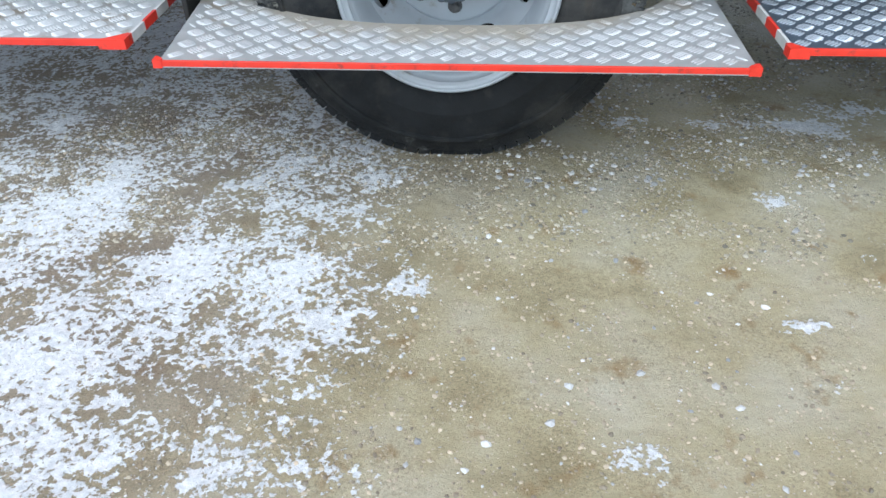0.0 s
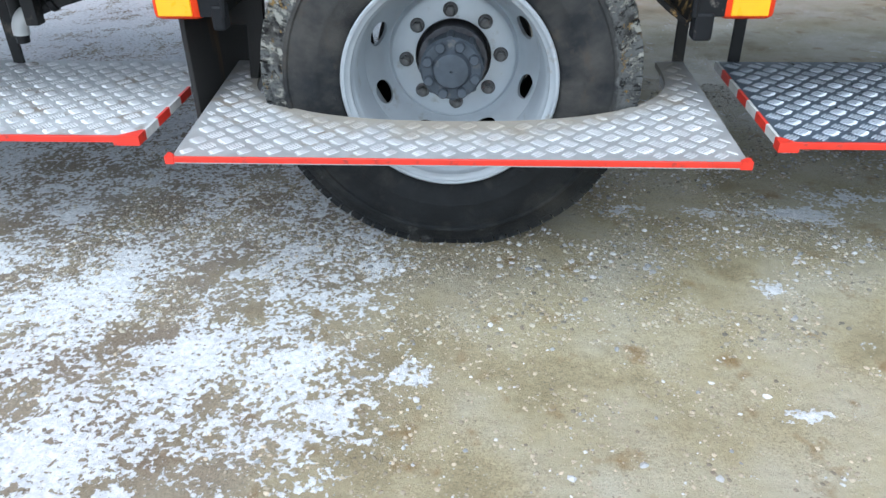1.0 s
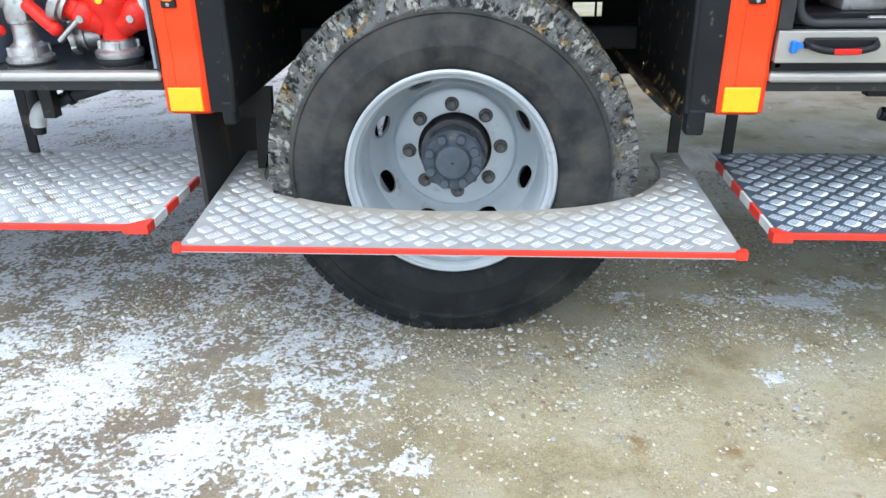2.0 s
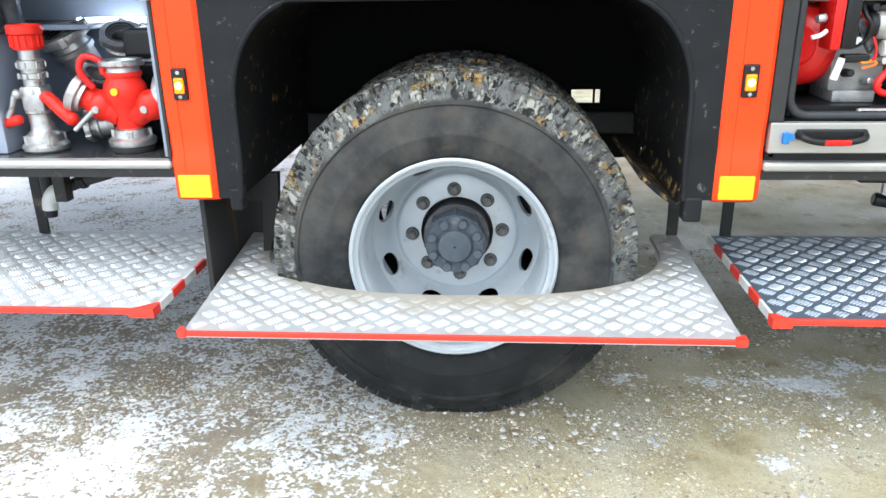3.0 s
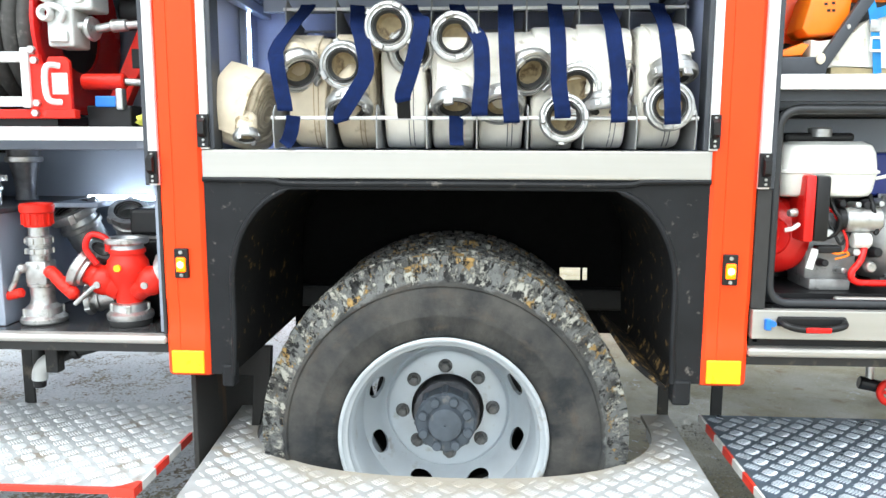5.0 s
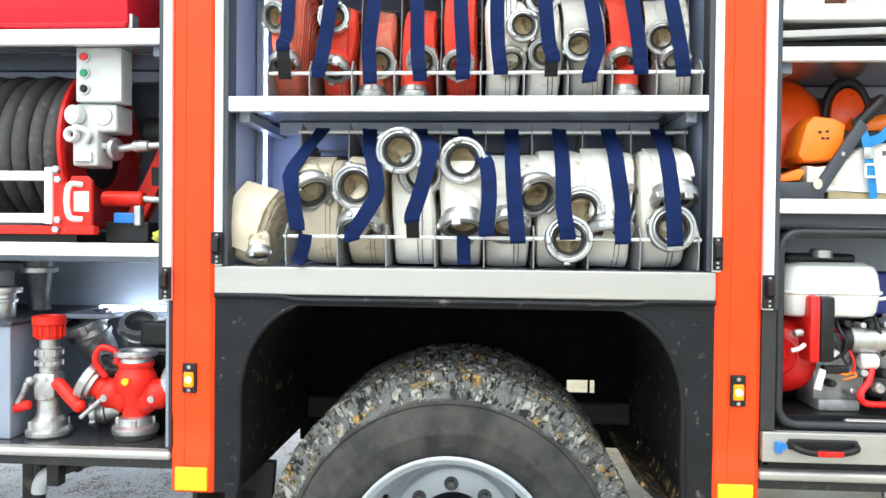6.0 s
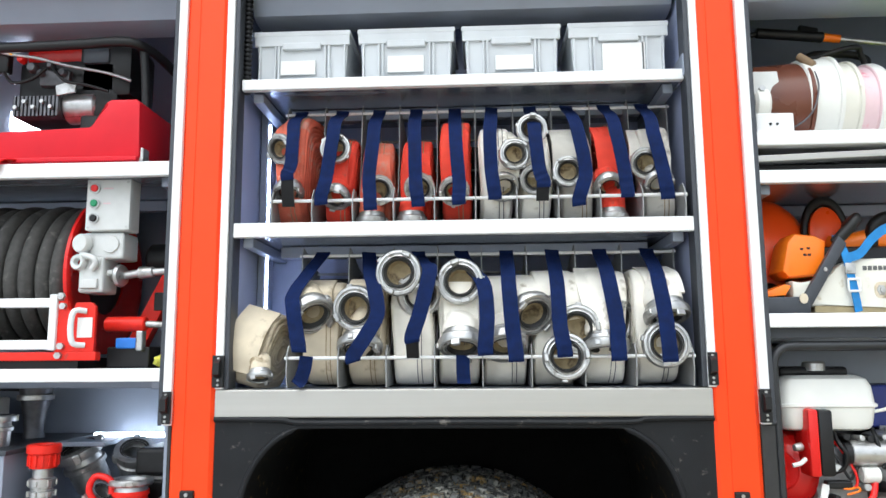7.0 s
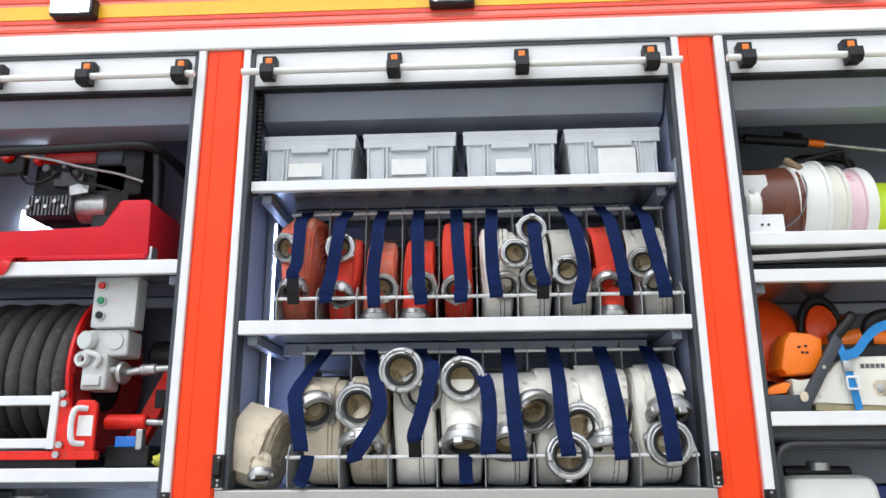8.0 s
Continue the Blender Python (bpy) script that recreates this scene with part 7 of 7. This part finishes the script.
pts = [(0.086 * math.cos(a), -0.06, 0.215 + 0.088 * math.sin(a)) for a in np.linspace(radians(-10), radians(200), 20)]
part("headband", tube(bmesh.new(), pts, 0.015, 10, 1), M_BLACK, em, "", 60)
sw = thing("chain_saw", "orange and cream chain saw with blue strap", "chain saw", (1.044, 0.14, 1.490), m=Matrix.Translation((1.050, 0.13, 1.490)) @ Matrix.Diagonal((0.80, 0.80, 1.0, 1.0)))
bm = prism(bmesh.new(), [(-0.175, 0.118), (-0.150, 0.200), (-0.125, 0.222), (-0.055, 0.216), (-0.020, 0.200), (-0.028, 0.14), (-0.055, 0.105), (-0.155, 0.100)], -0.07, 0.07, "y", 0.014)
part("engine_cover", bm, M_ORPL, sw, "orange plastic engine cover", 40)
for x, z in ((-0.105, 0.178), (-0.082, 0.180), (-0.095, 0.162), (-0.080, 0.162)):
    part("vent_slot", B(x - 0.006, x + 0.004, -0.0725, -0.069, z - 0.003, z + 0.003), M_BLACK, sw)
bm = prism(bmesh.new(), [(-0.10, 0.020), (0.0, 0.022), (0.16, 0.015), (0.30, 0.015), (0.30, 0.150), (0.06, 0.148), (0.02, 0.135), (-0.02, 0.115), (-0.06, 0.085), (-0.12, 0.085), (-0.15, 0.09), (-0.15, 0.045)], -0.085, -0.02, "y", 0.008)
part("side_cover", bm, M_CREAM, sw, "cream plastic sprocket cover", 40)
part("cover_foot", prism(bmesh.new(), [(-0.08, 0.004), (0.05, 0.0), (0.30, 0.0), (0.30, 0.016), (0.05, 0.018), (-0.08, 0.024)], -0.08, 0.02, "y", 0.002), mat("oily_cream", (0.35, 0.28, 0.15), 0.5, bump=0.3), sw)
for x in (0.140, 0.180):
    bm = lathe(bmesh.new(), [(0, 0.010), (0.007, 0.010), (0.0085, 0.006), (0.014, 0.005), (0.016, 0.0), (0, 0)], frame_to((x, -0.085, 0.062), F), 6)
    part("bar_nut", bm, M_STEEL, sw)
part("nut_recess", prism(bmesh.new(), rounded(0.118, 0.205, 0.040, 0.084, 0.018, 5), -0.0865, -0.084, "y"), M_CANVASOLD, sw)
for k in range(5):
    part("print_bar", box(bmesh.new(), 0.085 + k * 0.017, 0.098 + k * 0.017, -0.0868, -0.084, 0.116, 0.128, 0, 1), M_PALEWRITE, sw)
bm = box(bmesh.new(), -0.018, 0.018, -0.012, 0.012, -0.12, 0.12, 0.006, 2, Matrix.Translation((-0.055, -0.095, 0.105)) @ Matrix.Rotation(radians(38), 4, "Y"))
part("hand_guard", bm, M_GREYDK, sw, "dark grey bent hand guard", 40)
part("guard_bolt", rod(bmesh.new(), (-0.048, -0.106, 0.118), (-0.048, -0.111, 0.118), 0.006, n=10), M_BRUSH, sw)
part("guard_foot", B(-0.262, -0.105, -0.11, -0.08, 0.0, 0.045, bevel=0.004), M_GREYDK, sw, "", 40)
part("guard_pad", rod(bmesh.new(), (-0.128, -0.112, 0.04), (-0.128, -0.116, 0.04), 0.014, n=16), M_CANVASOLD, sw)
part("front_handle", tube(bmesh.new(), [(0.0, -0.08, 0.19), (0.04, -0.09, 0.225), (0.075, -0.09, 0.255), (0.09, -0.04, 0.26), (0.10, 0.04, 0.25)], 0.017, 12), M_BLACK, sw, "black front handle", 50)
part("rear_handle", tube(bmesh.new(), [(0.05, 0.06, 0.20), (0.12, 0.06, 0.205), (0.19, 0.05, 0.215), (0.26, 0.05, 0.20)], 0.03, 14), M_ORPL, sw, "orange rear handle", 50)
part("chassis", B(-0.02, 0.30, -0.02, 0.08, 0.02, 0.19, bevel=0.015), M_BLACK, sw, "", 40)
part("orange_foot", prism(bmesh.new(), [(-0.25, 0.045), (-0.18, 0.05), (-0.16, 0.075), (-0.18, 0.08), (-0.25, 0.058)], -0.1, 0.0, "y", 0.003), M_ORPL, sw, "", 40)
part("strap", ribbon(bmesh.new(), [(0.01, -0.075, 0.215), (0.022, -0.10, 0.165), (0.035, -0.102, 0.11), (0.045, -0.102, 0.06), (0.055, -0.098, 0.004)], 0.026, 0.003, (1, 0.1, 0.2)), M_BLUESTRAP, sw, "blue webbing strap", 40)
part("strap", ribbon(bmesh.new(), [(0.032, -0.100, 0.150), (0.07, -0.104, 0.160), (0.115, -0.104, 0.200), (0.16, -0.098, 0.225), (0.22, -0.08, 0.24)], 0.026, 0.003, (0.5, 0.0, -1)), M_BLUESTRAP, sw, "blue webbing strap", 40)
bm = tube(bmesh.new(), [(x + 0.043, -0.107, z + 0.075) for x, z in rounded(-0.019, 0.019, -0.016, 0.016, 0.004, 2)] + [(0.062, -0.107, 0.087)], 0.0035, 8, 1)
part("strap_buckle", bm, M_FRAME, sw, "white metal strap buckle", 50)
part("strap_plate", B(0.018, 0.052, -0.108, -0.101, 0.105, 0.135, bevel=0.002), M_STEEL, sw)
s2 = thing("chain_saw", "second orange chain saw with black handle behind", "chain saw", (1.300, 0.27, 1.489))
part("body", B(-0.12, 0.20, -0.06, 0.12, 0.02, 0.25, bevel=0.03), M_ORDARK, s2, "", 40)
part("handle", tube(bmesh.new(), [(-0.10, -0.10, 0.16), (-0.10, -0.12, 0.25), (-0.04, -0.12, 0.28), (0.08, -0.1, 0.27), (0.12, -0.08, 0.20)], 0.018, 12), M_BLACK, s2, "", 50)
part("feet", B(-0.10, 0.18, -0.07, 0.11, 0.0, 0.025), M_BLACK, s2)

# ---- right locker: buckets on the top shelf ----
part("tray", B(0.838, 2.0, 0.01, 0.05, 1.945, 1.985, bevel=0.004), M_FRAME, truck, "white raised tray edge")
part("tray_board", B(0.838, 2.0, 0.05, 0.54, 1.970, 1.982), M_FRAME, truck)
part("ladder_beam", prism(bmesh.new(), [(0.838, 1.900), (2.0, 1.935), (2.0, 1.955), (0.838, 1.918)], 0.015, 0.05, "y", 0.002), M_BRUSH, truck, "aluminium ladder beam under tray")
part("ladder_beam", B(0.838, 2.0, 0.06, 0.10, 1.874, 1.90), M_BLACK, truck)


def bucket(x0, x1, r0, r1, material, name, label, rim=M_WHITEPL):
    t = thing("bucket", label, "bucket", (x0, 0.22, 1.983 + max(r0, r1)), "nested buckets")
    m = frame_to((0, 0, 0), (1, 0, 0.0))
    L = x1 - x0
    part("shell", lathe(bmesh.new(), [(0, 0.0), (r0 - 0.008, 0), (r0, 0.006), (r1, L - 0.012), (r1 + 0.006, L - 0.010), (r1 + 0.006, L), (r1 - 0.003, L), (r1 - 0.005, L - 0.02), (r0 - 0.004, 0.01), (0, 0.006)], m, 48), material, t, "", 40)
    return t


b1 = bucket(0.850, 1.046, 0.122, 0.132, M_BROWN, "brown", "glossy brown plastic bucket lying on its side")
part("wire_bail", tube(bmesh.new(), [(0.201, -0.118, 0.07), (0.200, -0.14, 0.02), (0.18, -0.142, -0.05), (0.14, -0.13, -0.09), (0.08, -0.10, -0.11)], 0.0025, 6), M_DARKSTEEL, b1, "", 50)
part("bail_grip", rod(bmesh.new(), (0.176, -0.075, 0.135), (0.209, -0.10, 0.095), 0.012, 0.012, 12, 0.003), mat("weathered_wood", (0.25, 0.17, 0.10), 0.7, bump=0.4), b1, "grey wooden bail grip", 40)
b2 = bucket(1.026, 1.122, 0.134, 0.138, M_WHITEPL, "white", "white plastic bucket nested into another")
b3 = bucket(1.112, 1.178, 0.128, 0.130, M_CREAM, "cream", "dirty cream plastic bucket nested into another")
b4 = bucket(1.168, 1.235, 0.120, 0.124, M_PINK, "pink", "translucent bucket with pink paint stains")
part("rim_band", lathe(bmesh.new(), [(0.118, 0.058), (0.132, 0.060), (0.134, 0.080), (0.130, 0.092), (0.118, 0.092)], frame_to((0, 0, 0), (1, 0, 0)), 44, True), M_WHITEPL, b4, "thick white rim", 40)
sp = thing("garden_sprayer", "lime green pressure sprayer with black hose and lance", "pressure sprayer", (1.335, 0.26, 1.983))
part("tank", lathe(bmesh.new(), [(0, -0.06), (0.09, -0.06), (0.105, -0.05), (0.11, 0.0), (0.108, 0.25), (0.09, 0.28), (0, 0.28)], frame_to((0, 0, 0.112), (1, 0, 0)), 40), M_LIME, sp, "", 40)
part("pump_cap", rod(bmesh.new(), (-0.10, 0.13, 0.265), (-0.10, 0.09, 0.30), 0.035, 0.03, 20, 0.005), M_LIME, sp, "", 40)
part("handle_loop", tube(bmesh.new(), [(-0.19, 0.10, 0.32), (-0.17, 0.10, 0.355), (-0.05, 0.10, 0.352), (0.0, 0.10, 0.33), (-0.04, 0.10, 0.295), (-0.16, 0.10, 0.295), (-0.19, 0.10, 0.32)], 0.012, 10), M_BLACK, sp, "", 50)
part("feed_hose", tube(bmesh.new(), [(-0.020, 0.050, 0.250), (-0.060, 0.020, 0.320), (-0.085, 0.000, 0.337), (-0.195, -0.010, 0.307), (-0.315, 0.000, 0.267), (-0.415, 0.020, 0.282), (-0.440, 0.030, 0.332), (-0.415, 0.030, 0.387), (-0.355, 0.020, 0.400)], 0.0085, 10), M_BLACK, sp, "", 50)
bm = rod(bmesh.new(), (-0.375, 0.020, 0.400), (-0.170, 0.020, 0.380), 0.016, 0.017, 14, 0.004)
part("lance_grip", bm, M_BLACK, sp, "black ribbed grip", 40)
part("lance_trigger", box(bmesh.new(), -0.03, 0.03, -0.008, 0.008, -0.012, 0.012, 0.004, 1, Matrix.Translation((-0.215, 0.020, 0.404)) @ Matrix.Rotation(radians(12), 4, "Y")), M_BLACK, sp)
part("orange_collar", rod(bmesh.new(), (-0.170, 0.020, 0.380), (-0.120, 0.020, 0.373), 0.013, n=14), M_ORPL, sp, "orange collar", 40)
part("lance", rod(bmesh.new(), (-0.120, 0.020, 0.373), (0.250, 0.000, 0.310), 0.007, n=10), M_STEEL, sp, "thin steel lance", 40)
ca = thing("castor_bracket", "white pulley block with grey metal bracket", "pulley block", (0.905, 0.10, 1.985))
part("base_block", B(-0.048, 0.055, -0.055, 0.03, 0.0, 0.062, bevel=0.004), M_FRAME, ca)
part("wheel", rod(bmesh.new(), (-0.045, -0.01, 0.10), (0.0, -0.01, 0.10), 0.05, 0.05, 28, 0.008), M_WHITEPL, ca, "white plastic wheel", 40)
bm = prism(bmesh.new(), [(-0.06, 0.185), (0.02, 0.185), (0.024, 0.155), (0.004, 0.14), (-0.005, 0.115), (-0.028, 0.10), (-0.045, 0.115), (-0.05, 0.14), (-0.06, 0.15)], -0.048, -0.040, "y", 0.001)
part("bracket", bm, M_GREYPL, ca, "grey pressed metal bracket")
bm = rod(bmesh.new(), (-0.025, -0.048, 0.135), (-0.025, -0.056, 0.135), 0.009, n=6)
part("bolt", bm, M_STEEL, ca)
for z in (0.03,):
    for x in (-0.01, 0.008):
        part("bolt_hole", rod(bmesh.new(), (x, -0.054, z), (x, -0.0575, z), 0.004, n=10), M_BLACK, ca)

# ---- pipes below the lockers ----
dp = part("drain_pipe", tube(bmesh.new(), [(-1.02, 0.36, 0.70), (-1.12, 0.34, 0.672), (-1.20, 0.33, 0.650), (-1.265, 0.32, 0.625)], 0.020, 14), M_RUBBER, truck, "black drain pipe with grey outlet", 50)
part("pipe_clamp", rod(bmesh.new(), (-1.185, 0.332, 0.655), (-1.205, 0.329, 0.648), 0.026, 0.026, 20, 0.003), M_BLACK, dp)
part("outlet_elbow", tube(bmesh.new(), [(-1.255, 0.322, 0.630), (-1.288, 0.318, 0.616), (-1.308, 0.318, 0.590), (-1.312, 0.318, 0.560)], 0.024, 14), M_GREYPL, dp, "grey plastic outlet elbow", 50)
part("outlet_end", rod(bmesh.new(), (-1.312, 0.318, 0.568), (-1.314, 0.318, 0.535), 0.021, 0.019, 16, 0.002), M_BLACK, dp)
part("drop_bracket", B(-1.255, -1.215, 0.26, 0.30, 0.60, 0.79, bevel=0.003), M_CHASSIS, truck)
vs = part("valve_stem", rod(bmesh.new(), (1.262, 0.30, 0.78), (1.266, 0.30, 0.612), 0.012, 0.012, 14, 0.002), M_STEEL, truck, "drain valve with red hand wheel")
part("valve_arm", B(1.18, 1.33, 0.28, 0.32, 0.664, 0.682, bevel=0.004), M_CHASSIS, vs)
part("valve_body", rod(bmesh.new(), (1.235, 0.30, 0.612), (1.30, 0.29, 0.600), 0.020, 0.018, 14, 0.004), M_BLACK, vs)
pts = [(1.312 + 0.030 * math.cos(a), 0.268, 0.592 + 0.032 * math.sin(a)) for a in np.linspace(0, 2 * math.pi, 21)]
part("hand_wheel", tube(bmesh.new(), pts, 0.010, 10, 1), M_REDSAT, vs, "red hand wheel", 50)
part("wheel_spoke", rod(bmesh.new(), (1.285, 0.268, 0.592), (1.34, 0.268, 0.592), 0.006, 0.006, 8), M_REDSAT, vs)
